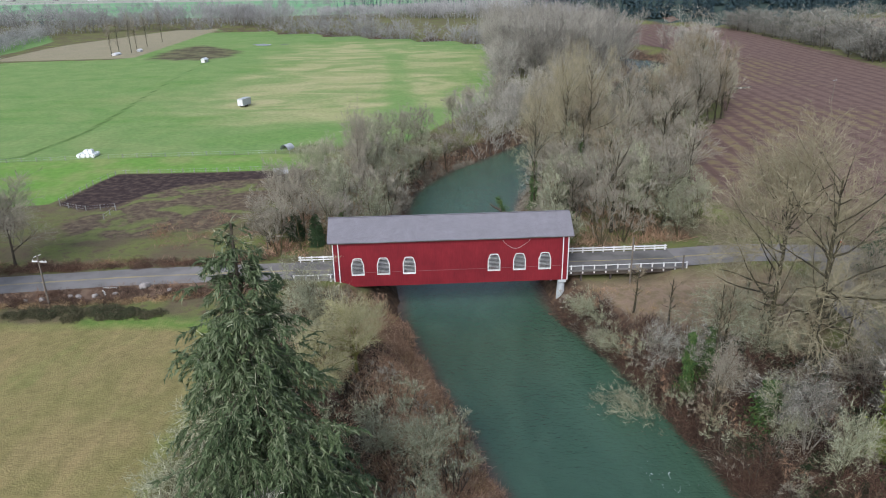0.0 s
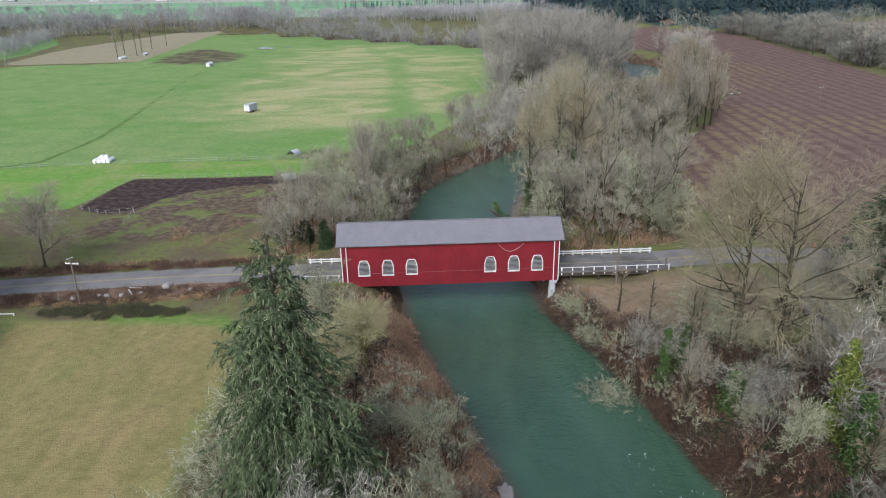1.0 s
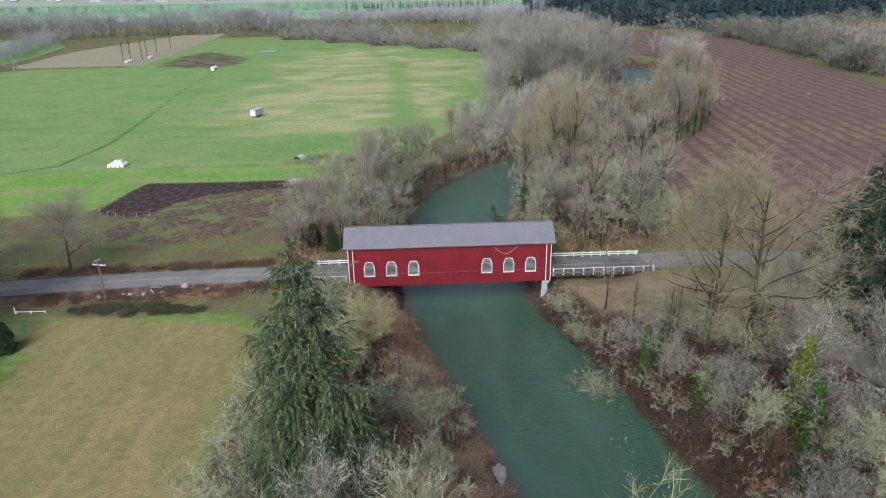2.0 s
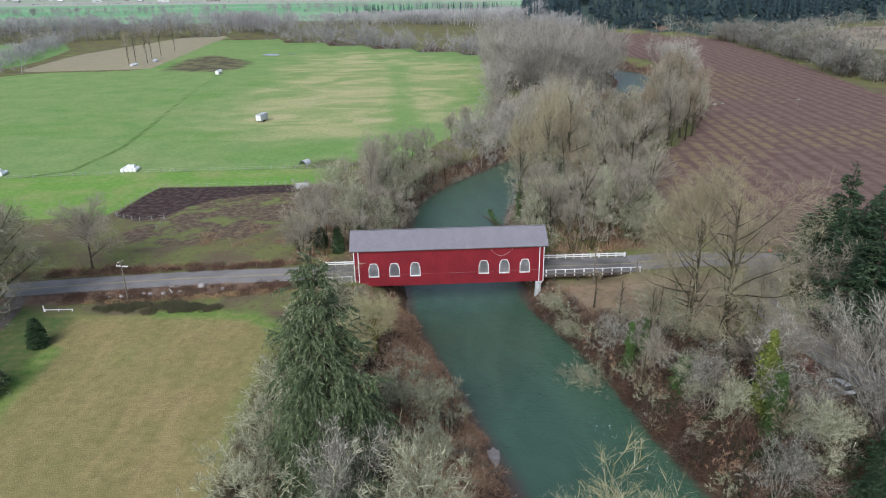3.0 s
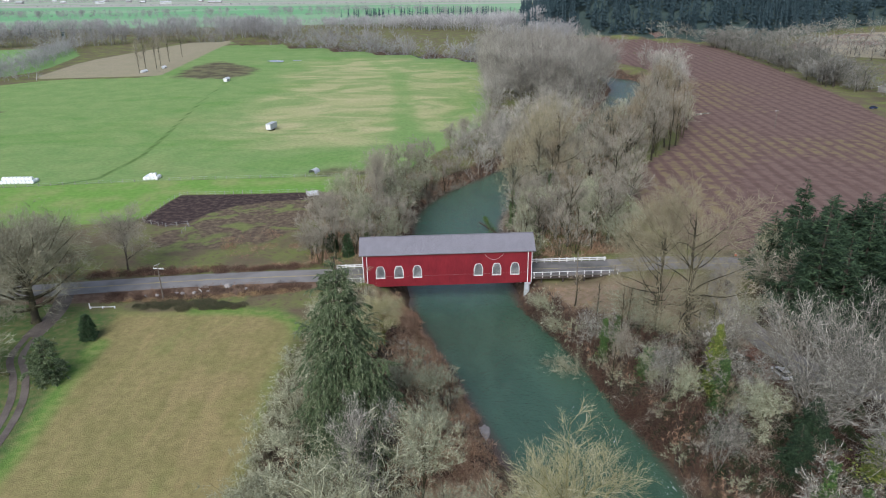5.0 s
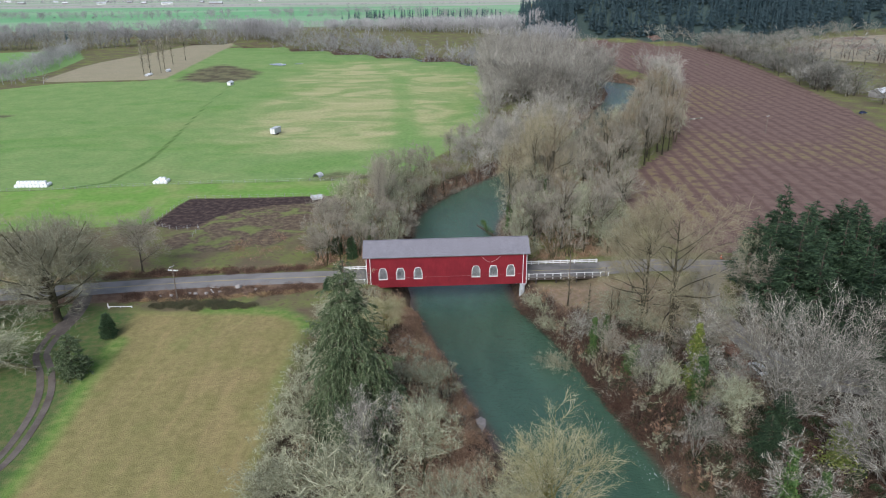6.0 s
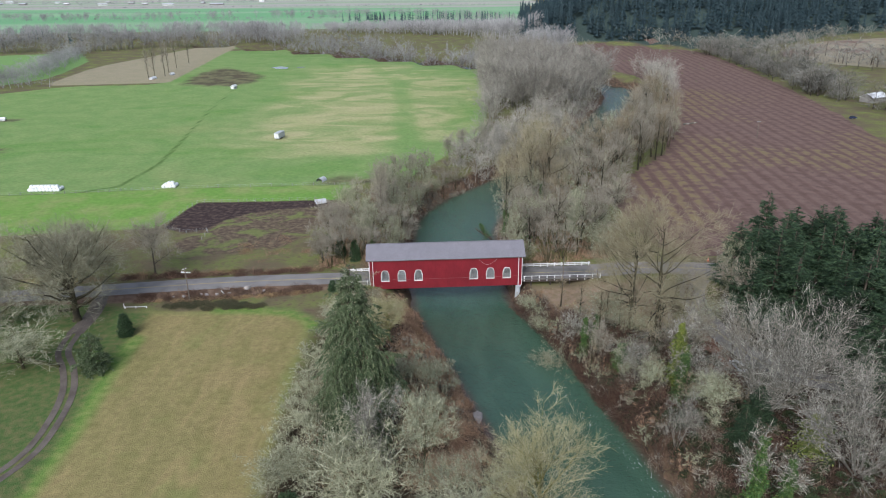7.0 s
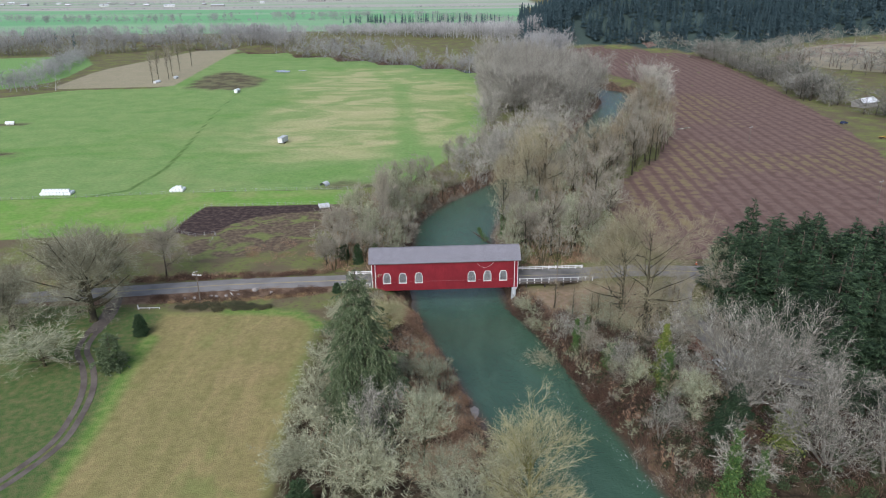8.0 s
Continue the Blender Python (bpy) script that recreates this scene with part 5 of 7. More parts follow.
woods([(-33, 117), (-12, 118), (-11, 150), (-10, 172), (0, 190), (12, 206), (-4, 208), (-20, 196), (-32, 160), (-37, 130)], 54, ("grey_mid", "grey_mid", "grey_mid", "lichen"), 3.6, (0.55, 0.95), 3, "left bank woods", -0.5)
woods([(20, 118), (21, 150), (24, 165), (60, 165), (56, 152), (52, 122)], 44, ("grey_mid", "grey_mid", "grey_mid", "lichen", "tall_mid"), 4.6, (0.6, 0.95), 6, "right bank woods", -1.0)
woods([(24, 165), (24, 178), (36, 200), (58, 228), (88, 270), (100, 300), (112, 334), (126, 345), (117, 284), (105, 248), (84, 217), (66, 192), (60, 165)],
      112, ("grey_mid", "tall_mid", "tall_mid", "grey_mid"), 4.4, (0.85, 1.25), 61, "right bank woods", -1.0)
woods([(28, 78), (40, 84), (56, 92), (58, 76), (56, 60), (54, 40), (50, 30), (42, 30), (41, 44), (37, 58), (33, 70)], 12, ("slim", "slim", "shrub", "ivied", "lichen"), 4.6, (0.4, 0.75), 9, "right bank thicket")


# ---- distant woods, too many to count ----
def far_bare(spots, seed, per=170, h=(11, 19), spread=0.3, thick=(0.14, 0.3)):
    """Leafless crowns as many slivers on short trunks."""
    rng = np.random.default_rng(seed)
    n = len(spots)
    H = rng.uniform(*h, n)
    base = np.stack([spots[:, 0], spots[:, 1], land(spots[:, 0], spots[:, 1])], 1)
    i = np.repeat(np.arange(n), per)
    m = len(i)
    u = unit(rng.normal(size=(m, 3)))
    rad = rng.random(m) ** 0.4
    c = base[i] + np.stack([u[:, 0] * rad * H[i] * spread, u[:, 1] * rad * H[i] * spread, H[i] * (0.52 + 0.4 * u[:, 2] * rad)], 1)
    root = base[i] + np.stack([np.zeros(m), np.zeros(m), H[i] * 0.2], 1)
    d = unit(unit(c - root) + rng.normal(0, 0.22, (m, 3)))
    ln = (H[i] * rng.uniform(0.1, 0.24, m))[:, None]
    side = unit(np.cross(d, rng.normal(size=(m, 3)))) * rng.uniform(*thick, m)[:, None]
    V = np.stack([c - side, c + side, c + d * ln], 1).reshape(-1, 3)
    F = np.arange(m)[:, None] * 3 + np.array([[0, 1, 2]])
    w = Wood(seed)
    w.stems(base - np.array([0, 0, 0.3]), rng.normal(0, 0.05, (n, 3)) + np.array([0, 0, 1.0]), H * 0.75, H * 0.014)
    return merge([w.tubes(0, 4, 2), (V, F)])


def stamped(spots, seed, h, wide=(0.8, 1.1), plumes=10, slivers=520, thick=0.0042, low=0.1, lift=0.9):
    """Leafless trees of four builds, set down many times in one mesh: a thin stem, rising limbs, and each limb a plume of fine twigs."""
    rng = np.random.default_rng(seed)
    builds = []
    for k in range(4):
        w = Wood(900 + k + seed)
        w.stems([(0, 0, -0.03)], [(0.02 * k, 0.03, 1)], [0.86], [0.009], 0.03)
        g = w.rng
        t = low + (0.9 - low) * (np.arange(plumes) + g.random(plumes)) / plumes
        az = np.arange(plumes) * 2.4 + g.random(plumes)
        reach = 0.3 * np.sqrt(np.clip(1 - ((t - 0.42) / 0.62) ** 2, 0.08, 1)) * g.uniform(0.7, 1.2, plumes)
        d = np.stack([np.cos(az) * reach, np.sin(az) * reach, reach * lift * (0.7 + 0.6 * t)], 1)
        p = np.stack([0.02 * k * t, 0.03 * t, t * 0.8], 1)
        ln = np.linalg.norm(d, axis=1)
        w.levels.append(dict(p=p, d=unit(d), l=ln, b=np.array([0, 0, 0.28]) * ln[:, None], r=np.full(plumes, 0.0035), s=t))
        w.grow(slivers // 5, 0.15, 1.0, 38, 0.55, 0.6, 0.15)
        w.grow(slivers, 0.0, 1.0, 30, 0.7, 0.6, 0.12)
        builds.append(merge([w.tubes(0, 4, 3), w.tubes(1, 3, 1), w.blades(2, thick * 1.5, True), w.blades(3, thick, True)]))
    vs, quads, tris, o = [], [], [], 0
    heights = land(spots[:, 0], spots[:, 1])
    for (x, y), z in zip(spots, heights):
        V, F = builds[int(rng.integers(4))]
        a, hh = rng.random() * math.tau, rng.uniform(*h)
        ww = hh * rng.uniform(*wide)
        c, s_ = math.cos(a) * ww, math.sin(a) * ww
        vs.append(np.stack([V[:, 0] * c - V[:, 1] * s_ + x, V[:, 0] * s_ + V[:, 1] * c + y, V[:, 2] * hh + z], 1))
        quads.append(F[0] + o)
        tris.append(F[1] + o)
        o += len(V)
    return np.concatenate(vs), [np.concatenate(quads), np.concatenate(tris)]


def far_fir(spots, seed, h=(20, 32), tiers=7, arms=7):
    """Conifers as overlapping ragged skirts of boughs on a stem."""
    rng = np.random.default_rng(seed)
    n = len(spots)
    H = rng.uniform(*h, n)
    fat = rng.uniform(0.12, 0.18, n)
    base = np.stack([spots[:, 0], spots[:, 1], land(spots[:, 0], spots[:, 1])], 1)
    k = tiers * arms
    i = np.repeat(np.arange(n), k)
    t = np.tile(np.repeat(np.arange(tiers) / tiers, arms), n) * 0.88 + 0.1 + rng.uniform(-0.03, 0.03, n * k)
    a = (np.tile(np.tile(np.arange(arms), tiers), n) + rng.uniform(-0.25, 0.25, n * k)) * math.tau / arms + rng.random(n)[i] * 6 + t * 9
    r = H[i] * fat[i] * (1 - t) ** 0.8 * rng.uniform(0.65, 1.3, n * k) + 0.2
    top = base[i] + np.stack([np.zeros(n * k), np.zeros(n * k), H[i] * np.minimum(t + 0.12, 1.0)], 1)
    rim = lambda da, f: base[i] + np.stack([np.cos(a + da) * r * f, np.sin(a + da) * r * f, H[i] * t + 0.1 * r * (1 - f)], 1)
    V = np.stack([top, rim(-0.42, 0.72), rim(0.0, 1.15), rim(0.42, 0.72)], 1).reshape(-1, 3)
    return merge([(V, np.arange(n * k)[:, None] * 4 + np.array([[0, 1, 2, 3]]))])


def along(line, count, width, seed):
    rng = np.random.default_rng(seed)
    ln = np.array(line, float)
    seg = np.linalg.norm(np.diff(ln, axis=0), axis=1)
    s = rng.random(count) * seg.sum()
    k = np.minimum(np.searchsorted(np.cumsum(seg), s), len(seg) - 1)
    f = (s - (np.cumsum(seg) - seg)[k]) / seg[k]
    p = ln[k] + (ln[k + 1] - ln[k]) * f[:, None]
    return p + rng.uniform(-width, width, (count, 2))


def within(poly, count, seed):
    rng = np.random.default_rng(seed)
    p = np.array(poly, float)
    q = rng.uniform(p.min(0), p.max(0), (count * 6, 2))
    return q[poly_dist(q[:, 0], q[:, 1], poly) > 0][:count]


def stuff(name, geo, mat, label, category, wood=None):
    me = mesh_of(name, *geo, M[mat])
    if wood:
        me.materials.append(M[wood])
        index = np.zeros(len(me.polygons), np.int32)
        index[:len(geo[1][0])] = 1
        me.polygons.foreach_set("material_index", index)
    return tagged(new(name, me), label, category, kind="stuff")


def apart(p, x, y, gap):
    return p[np.hypot(p[:, 0] - x, p[:, 1] - y) > gap]


def clear_of_water(p, gap=0.5):
    d, half, _ = line_dist(p[:, 0], p[:, 1], RIV)
    return p[d - half > gap]


stuff("bend_woods", stamped(clear_of_water(within([(30, 340), (84, 332), (98, 365), (110, 410), (116, 450), (84, 500), (58, 540), (32, 545), (40, 470), (28, 400)], 250, 71)), 71, (20, 31), (0.85, 1.15)), "twig_bend_hazed", "dense tall leafless woods inside the river bend", "woods", "bark_pale")
stuff("bend_woods", stamped(clear_of_water(within([(133, 350), (150, 382), (160, 440), (153, 478), (146, 470), (146, 430), (136, 388)], 30, 72)), 72, (13, 23), (0.85, 1.15)), "twig_bend_hazed", "leafless woods on the outside of the river bend", "woods", "bark")
stuff("bend_woods", stamped(clear_of_water(within([(12, 205), (40, 232), (70, 280), (84, 330), (60, 345), (34, 300), (16, 250), (2, 222)], 90, 73)), 73, (8, 15), (1.0, 1.4)), "twig_bend_hazed", "leafless trees between meadow and river", "woods", "bark_pale")
stuff("bend_woods", stamped(along([(27, 292), (30, 338), (33, 395), (38, 469), (41, 533)], 62, 5, 74), 74, (10, 22), (0.9, 1.3)), "twig_bend_hazed", "leafless trees along the edge of the meadow", "woods", "bark_pale")
stuff("bend_woods", stamped(clear_of_water(within([(60, 300), (96, 330), (112, 372), (118, 345), (104, 300), (80, 250)], 46, 75), -2.0), 75, (10, 16), (1.0, 1.3)), "twig_bend_hazed", "leafless trees crowding the near bank of the bend", "woods", "bark_pale")
stuff("tree_belt", stamped(along([(-900, 700), (-480, 722), (-364, 740), (-233, 822), (-148, 735), (-43, 645), (40, 565), (100, 560)], 450, 14, 1), 1, (13, 24), (1.1, 1.6), plumes=8, slivers=200, thick=0.008, low=0.03), "twig_hazed", "long belt of leafless trees behind the pasture", "woods", "bark_pale")
stuff("tree_belt", far_bare(along([(-900, 760), (-480, 900), (-300, 890), (-180, 830)], 260, 30, 2), 2, 150, (14, 24)), "twig_hazed", "leafless woods along the far river", "woods")
stuff("tree_belt", stamped(along([(30, 590), (90, 600), (110, 640), (120, 720)], 110, 18, 12), 12, (14, 24), (1.1, 1.6), plumes=8, slivers=200, thick=0.008, low=0.05), "twig_hazed", "leafless woods along the far river", "woods")
stuff("tree_belt", stamped(along([(-298, 468), (-330, 470), (-340, 560), (-385, 712), (-364, 740)], 220, 11, 3), 3, (6, 14), (1.2, 1.7), plumes=8, slivers=150, thick=0.008, low=0.05), "twig_hazed", "hedge of leafless trees between fields", "hedge")
stuff("tree_belt", stamped(apart(along([(266, 652), (258, 490), (250, 414), (245, 370), (262, 330), (270, 250), (260, 150)], 170, 12, 4), 257, 350, 17), 4, (10, 19), (1.6, 2.4), plumes=9, slivers=300, thick=0.0065, low=0.02), "twig_belt", "belt of leafless trees beyond the ploughed field", "woods", "bark")
stuff("tree_belt", far_bare(apart(along([(266, 652), (258, 490), (250, 414), (245, 370), (262, 330), (270, 250), (260, 150)], 300, 9, 14), 257, 350, 17), 14, 120, (4, 10), 0.5, (0.1, 0.22)), "twig_belt", "low leafless growth beyond the ploughed field", "woods")
stuff("tree_belt", stamped(along([(275, 640), (330, 560), (380, 500), (420, 430), (420, 300)], 140, 34, 5), 5, (10, 19), (1.8, 2.6), plumes=8, slivers=190, thick=0.008, low=0.02), "twig_belt", "belt of leafless trees beyond the ploughed field", "woods", "bark")
stuff("tree_belt", stamped(along([(200, 742), (262, 668), (330, 660), (480, 790), (640, 820)], 60, 8, 8), 8, (9, 17), (1.4, 2.0), plumes=8, slivers=190, thick=0.008), "twig_belt", "pale leafless trees at the foot of the wooded hill", "woods")
stuff("hill_forest", far_fir(within([(92, 756), (182, 762), (266, 672), (330, 676), (480, 811), (640, 836), (1100, 900), (1100, 1200), (140, 1200)], 3500, 6), 6, (20, 34)), "needles_hazed", "dark conifer forest on the hillside", "forest")
stuff("distant_woods", far_bare(along([(-1800, 1500), (-600, 1300), (-60, 1330), (120, 1050)], 300, 40, 9), 9, 90, (10, 18)), "twig_hazed", "distant bare woods between far green fields", "woods")
stuff("distant_woods", far_bare(along([(-160, 960), (-60, 940), (60, 880), (110, 820)], 260, 30, 13), 13, 120, (14, 24)), "twig_hazed", "distant bare woods before the wooded hill", "woods")
stuff("distant_woods", far_fir(along([(-1200, 930), (-600, 960), (-420, 800)], 60, 25, 10), 10, (8, 15), 6, 6), "needles_hazed", "distant conifers beside the fields", "woods")
stuff("distant_woods", far_fir(along([(-150, 1200), (0, 1150), (100, 1000)], 90, 30, 11), 11, (14, 24), 6, 6), "needles_hazed", "distant conifers beside the fields", "woods")


stuff("distant_woods", far_bare(along([(-1600, 2350), (-1000, 2120), (-500, 2200), (-200, 2300)], 260, 60, 47), 47, 40, (7, 14), 0.4, (0.25, 0.5)), "twig_hazed", "scattered bare trees among distant farms", "woods")
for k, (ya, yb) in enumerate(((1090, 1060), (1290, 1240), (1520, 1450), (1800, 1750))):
    stuff("field_hedge", far_bare(along([(-1900, ya + 260), (-900, ya + 60), (-300, ya), (120, yb)], 330, 5, 40 + k), 40 + k, 26, (2.5, 6), 0.5, (0.2, 0.4)), "twig_hazed", "distant hedge between green fields", "hedge")


# ---- brush on the banks ----
def brush(poly, density, length, width, seed, lean=0.7, water_gap=0.2, clump=1.0):
    """Dry canes and brambles: bent slivers rising from the ground in clumps."""
    rng = np.random.default_rng(seed)
    area = abs(sum(a[0] * b[1] - b[0] * a[1] for a, b in zip(poly, poly[1:] + poly[:1]))) / 2
    n = int(area * density)
    centres = within(poly, max(6, int(n / 60)), seed)
    p = centres[rng.integers(len(centres), size=n)] + rng.normal(0, clump, (n, 2))
    d, half, _ = line_dist(p[:, 0], p[:, 1], RIV)
    p = p[(d - half > water_gap) & (poly_dist(p[:, 0], p[:, 1], poly) > -1.0) & (np.hypot(p[:, 0] - 6.7, (p[:, 1] - 56.0) * 0.6) > 2.0)]
    n = len(p)
    base = np.stack([p[:, 0], p[:, 1], land(p[:, 0], p[:, 1]) - 0.1], 1)
    w = Wood(seed)
    dirs = unit(rng.normal(0, lean, (n, 3)) * np.array([1, 1, 0.2]) + np.array([0, 0, 1.0]))
    ln = rng.uniform(*length, n)
    w.levels.append(dict(p=base, d=dirs, l=ln, b=np.array([0, 0, -0.45]) * ln[:, None] * rng.random(n)[:, None] + rng.normal(0, 0.2, (n, 3)) * ln[:, None], r=ln, s=ln))
    return merge([w.blades(0, width * 1.15, True)])


def thicket(poly, mounds, canes, seed, size=(1.2, 2.8), rise=(0.8, 2.3), length=(0.6, 1.6), width=0.035, gap=-0.6):
    """Tangled canes arching over rounded mounds."""
    rng = np.random.default_rng(seed)
    c = within(poly, mounds, seed)
    R, H = rng.uniform(*size, len(c)), rng.uniform(*rise, len(c))
    i = rng.choice(len(c), canes, p=R * R / (R * R).sum())
    u = unit(rng.normal(size=(canes, 3)))
    u[:, 2] = np.abs(u[:, 2])
    q = u * (rng.random(canes) ** 0.3)[:, None]
    p = c[i] + q[:, :2] * R[i][:, None]
    d, half, _ = line_dist(p[:, 0], p[:, 1], RIV)
    keep = (d - half > gap) & (np.hypot(p[:, 0] - 6.7, (p[:, 1] - 56.0) * 0.6) > 2.0)
    p, q, u, i = p[keep], q[keep], u[keep], i[keep]
    n = len(p)
    base = np.stack([p[:, 0], p[:, 1], np.maximum(land(p[:, 0], p[:, 1]), WATER) + q[:, 2] * H[i]], 1)
    ln = rng.uniform(*length, n)
    w = Wood(seed)
    w.levels.append(dict(p=base, d=unit(u * 0.5 + rng.normal(0, 0.6, (n, 3)) + np.array([0, 0, 0.25])), l=ln, b=np.array([0, 0, -0.5]) * (ln * rng.random(n))[:, None], r=ln, s=ln))
    return merge([w.blades(0, width, True)])


def leaf_lumps(poly, count, height, size, seed):
    """Low leafy growth: small leaves on rounded lumps."""
    rng = np.random.default_rng(seed)
    centres = within(poly, max(8, count // 260), seed)
    i = rng.integers(len(centres), size=count)
    big = rng.uniform(0.6, 1.2, len(centres))[i]
    u = unit(rng.normal(size=(count, 3)))
    u[:, 2] = np.abs(u[:, 2])
    r = rng.random(count)[:, None] ** 0.35
    c = u * r * np.stack([big * 1.3, big * 1.1, big * height], 1)
    p = centres[i] + c[:, :2]
    c = np.stack([p[:, 0], p[:, 1], land(p[:, 0], p[:, 1]) + c[:, 2]], 1)
    a = unit(rng.normal(size=(count, 3))) * size * rng.uniform(0.6, 1.4, (count, 1))
    b = unit(np.cross(a, rng.normal(size=(count, 3)))) * size * 0.5
    return np.stack([c - a, c + b, c + a, c - b], 1).reshape(-1, 3), [np.arange(count)[:, None] * 4 + np.array([[0, 1, 2, 3]])]


LEFT_BANK = [(-22, 30), (6, 30), (8.5, 54), (5, 64), (1.5, 76), (-3, 92), (-7, 101), (-13, 104), (-24, 100), (-24, 60)]
RIGHT_BANK = [(40, 28), (60, 28), (58, 60), (50, 80), (36, 90), (27, 96), (20, 106), (19, 103), (24, 88), (29, 75), (33, 58), (36, 44)]
LEFT_EDGE = [(-9, 102), (-12, 95), (-9, 80), (-7, 66), (-6, 50), (-4, 30), (6, 30), (8.5, 54), (5, 64), (1.5, 76), (-3, 92), (-7, 101)]
RIGHT_EDGE = [(36, 48), (41, 50), (40, 58), (39, 70), (36, 84), (26, 97), (20, 106), (17, 103), (22, 88), (27, 75), (31, 58)]
stuff("bramble_thicket", thicket(RIGHT_EDGE, 110, 40000, 51, (1.0, 2.4), (1.2, 3.2), (0.7, 1.9), 0.04, -2.2), "bramble_red", "dark reddish brambles heaped along the water", "brambles")
stuff("bramble_thicket", thicket(LEFT_EDGE, 150, 56000, 52, width=0.045), "bramble", "rust-brown brambles heaped on the river bank", "brambles")
stuff("bank_scrub", thicket(RIGHT_BANK, 60, 9000, 53, (0.8, 2.0), (1.2, 3.6), (0.7, 1.8), 0.04, -2.0), "twig_grey", "grey leafless scrub on the river bank", "undergrowth")
stuff("bramble_thicket", brush(LEFT_BANK, 10, (0.8, 2.6), 0.05, 21, water_gap=-0.8), "bramble", "brown leafless brambles on the river bank", "brambles")
stuff("bramble_thicket", brush(RIGHT_BANK, 20, (0.7, 2.4), 0.06, 22, water_gap=-0.8), "bramble_red", "reddish brown brambles on the river bank", "brambles")
stuff("bank_scrub", brush([(38, 400), (44, 470), (38, 545), (58, 540), (80, 500), (110, 445), (106, 410), (96, 370), (84, 335), (70, 290), (40, 240), (14, 208), (4, 222), (20, 255), (38, 305), (60, 345)], 1.6, (2.0, 5.0), 0.16, 36, 0.5, 0.0, 2.0), "twig_bend_hazed", "leafless undergrowth along the river bend", "undergrowth")
stuff("bank_scrub", brush(LEFT_BANK, 4, (0.8, 2.4), 0.04, 33, water_gap=-0.6, clump=1.6), "twig_grey", "grey leafless scrub on the river bank", "undergrowth")
stuff("bank_scrub", brush(RIGHT_BANK, 3.5, (0.8, 2.4), 0.045, 34, water_gap=-0.6, clump=1.6), "twig_grey", "grey leafless scrub on the river bank", "undergrowth")
stuff("green_undergrowth", leaf_lumps([(30, 82), (40, 84), (56, 76), (58, 40), (60, 28), (42, 28), (39, 44), (33, 60)], 64000, 1.3, 0.15, 35), "shaded_underwood", "dark green undergrowth below the bank trees, colour deepened for shade", "undergrowth")
stuff("bramble_thicket", brush([(56, 26), (92, 18), (88, 38), (72, 50), (58, 62), (54, 44)], 14, (0.7, 2.2), 0.07, 37), "bramble_red", "brown brambles below the pale trees", "brambles")
stuff("green_undergrowth", leaf_lumps([(56, 26), (92, 18), (88, 38), (72, 50), (58, 62), (54, 44)], 20000, 1.1, 0.17, 38), "shaded_underwood", "dark green undergrowth below the pale trees, colour deepened for shade", "undergrowth")
stuff("bank_grass", brush([(31, 58), (34, 44), (38, 28), (46, 10), (52, 10), (45, 28), (41, 44), (37, 58)], 16, (0.4, 1.3), 0.05, 65, 0.7, -0.6, 1.2), "olive_grass", "olive winter grass and weeds on the steep bank", "grass")
stuff("dry_reeds", brush(LEFT_BANK, 5, (0.6, 1.6), 0.07, 39, 0.8, -0.4, 1.4), "reed", "tan dry grass and reeds on the river bank", "reeds")
stuff("dry_reeds", brush([(-8, 102), (-3, 92), (1.5, 77), (5, 63), (8.5, 52), (5, 52), (1, 62), (-3, 76), (-8, 92), (-12, 102)], 8, (0.8, 1.8), 0.08, 23, 0.4, -0.8), "reed", "tan dry reeds along the water edge", "reeds")
stuff("bramble_thicket", brush([(20, 106), (24, 98), (40, 90), (56, 92), (58, 104), (44, 107)], 3, (0.4, 1.2), 0.06, 24), "reed", "dry tan grass on the flat beside the trestle", "dry grass")
stuff("bank_scrub", thicket([(-14, 118), (-10, 118), (-9.5, 150), (-8.5, 170), (2, 190), (14, 205), (10, 208), (-3, 194), (-14, 172), (-15, 150)], 90, 16000, 66, (1.0, 2.2), (0.8, 2.4), (0.8, 2.0), 0.06, -1.5), "twig_grey", "grey leafless scrub hanging over the water", "undergrowth")
stuff("bank_scrub", thicket([(18, 118), (22, 118), (24, 150), (26, 172), (38, 196), (34, 198), (20, 174), (18, 150)], 70, 12000, 67, (1.0, 2.2), (0.8, 2.4), (0.8, 2.0), 0.06, -1.5), "twig_grey", "grey leafless scrub hanging over the water", "undergrowth")
stuff("bank_scrub", brush([(-33, 118), (-14, 118), (-12, 150), (-12, 172), (2, 190), (16, 206), (8, 210), (-16, 196), (-34, 160)], 9, (1.0, 3.0), 0.08, 25), "bramble", "leafless undergrowth below the bank trees", "undergrowth")
stuff("bank_scrub", brush([(20, 118), (22, 150), (23, 176), (32, 198), (56, 228), (88, 270), (112, 318), (120, 312), (84, 240), (60, 200), (52, 150), (46, 120)], 7, (1.0, 3.2), 0.09, 26), "bramble", "leafless undergrowth below the bank trees", "undergrowth")
stuff("hedge_row", leaf_lumps([(-66, 94.0), (-58, 92.8), (-46, 93.6), (-42, 95.0), (-46, 96.6), (-60, 97.0), (-68, 96.0)], 26000, 0.9, 0.12, 27), "hedge", "low dark hedge below the road bank", "hedge")
stuff("verge_scrub", brush([(-75, 98), (-56, 99), (-36, 102), (-30, 104.5), (-36, 106), (-60, 104), (-75, 101.5)], 10, (0.4, 1.1), 0.07, 28, 0.8), "bramble", "brown brambles on the road bank", "brambles")
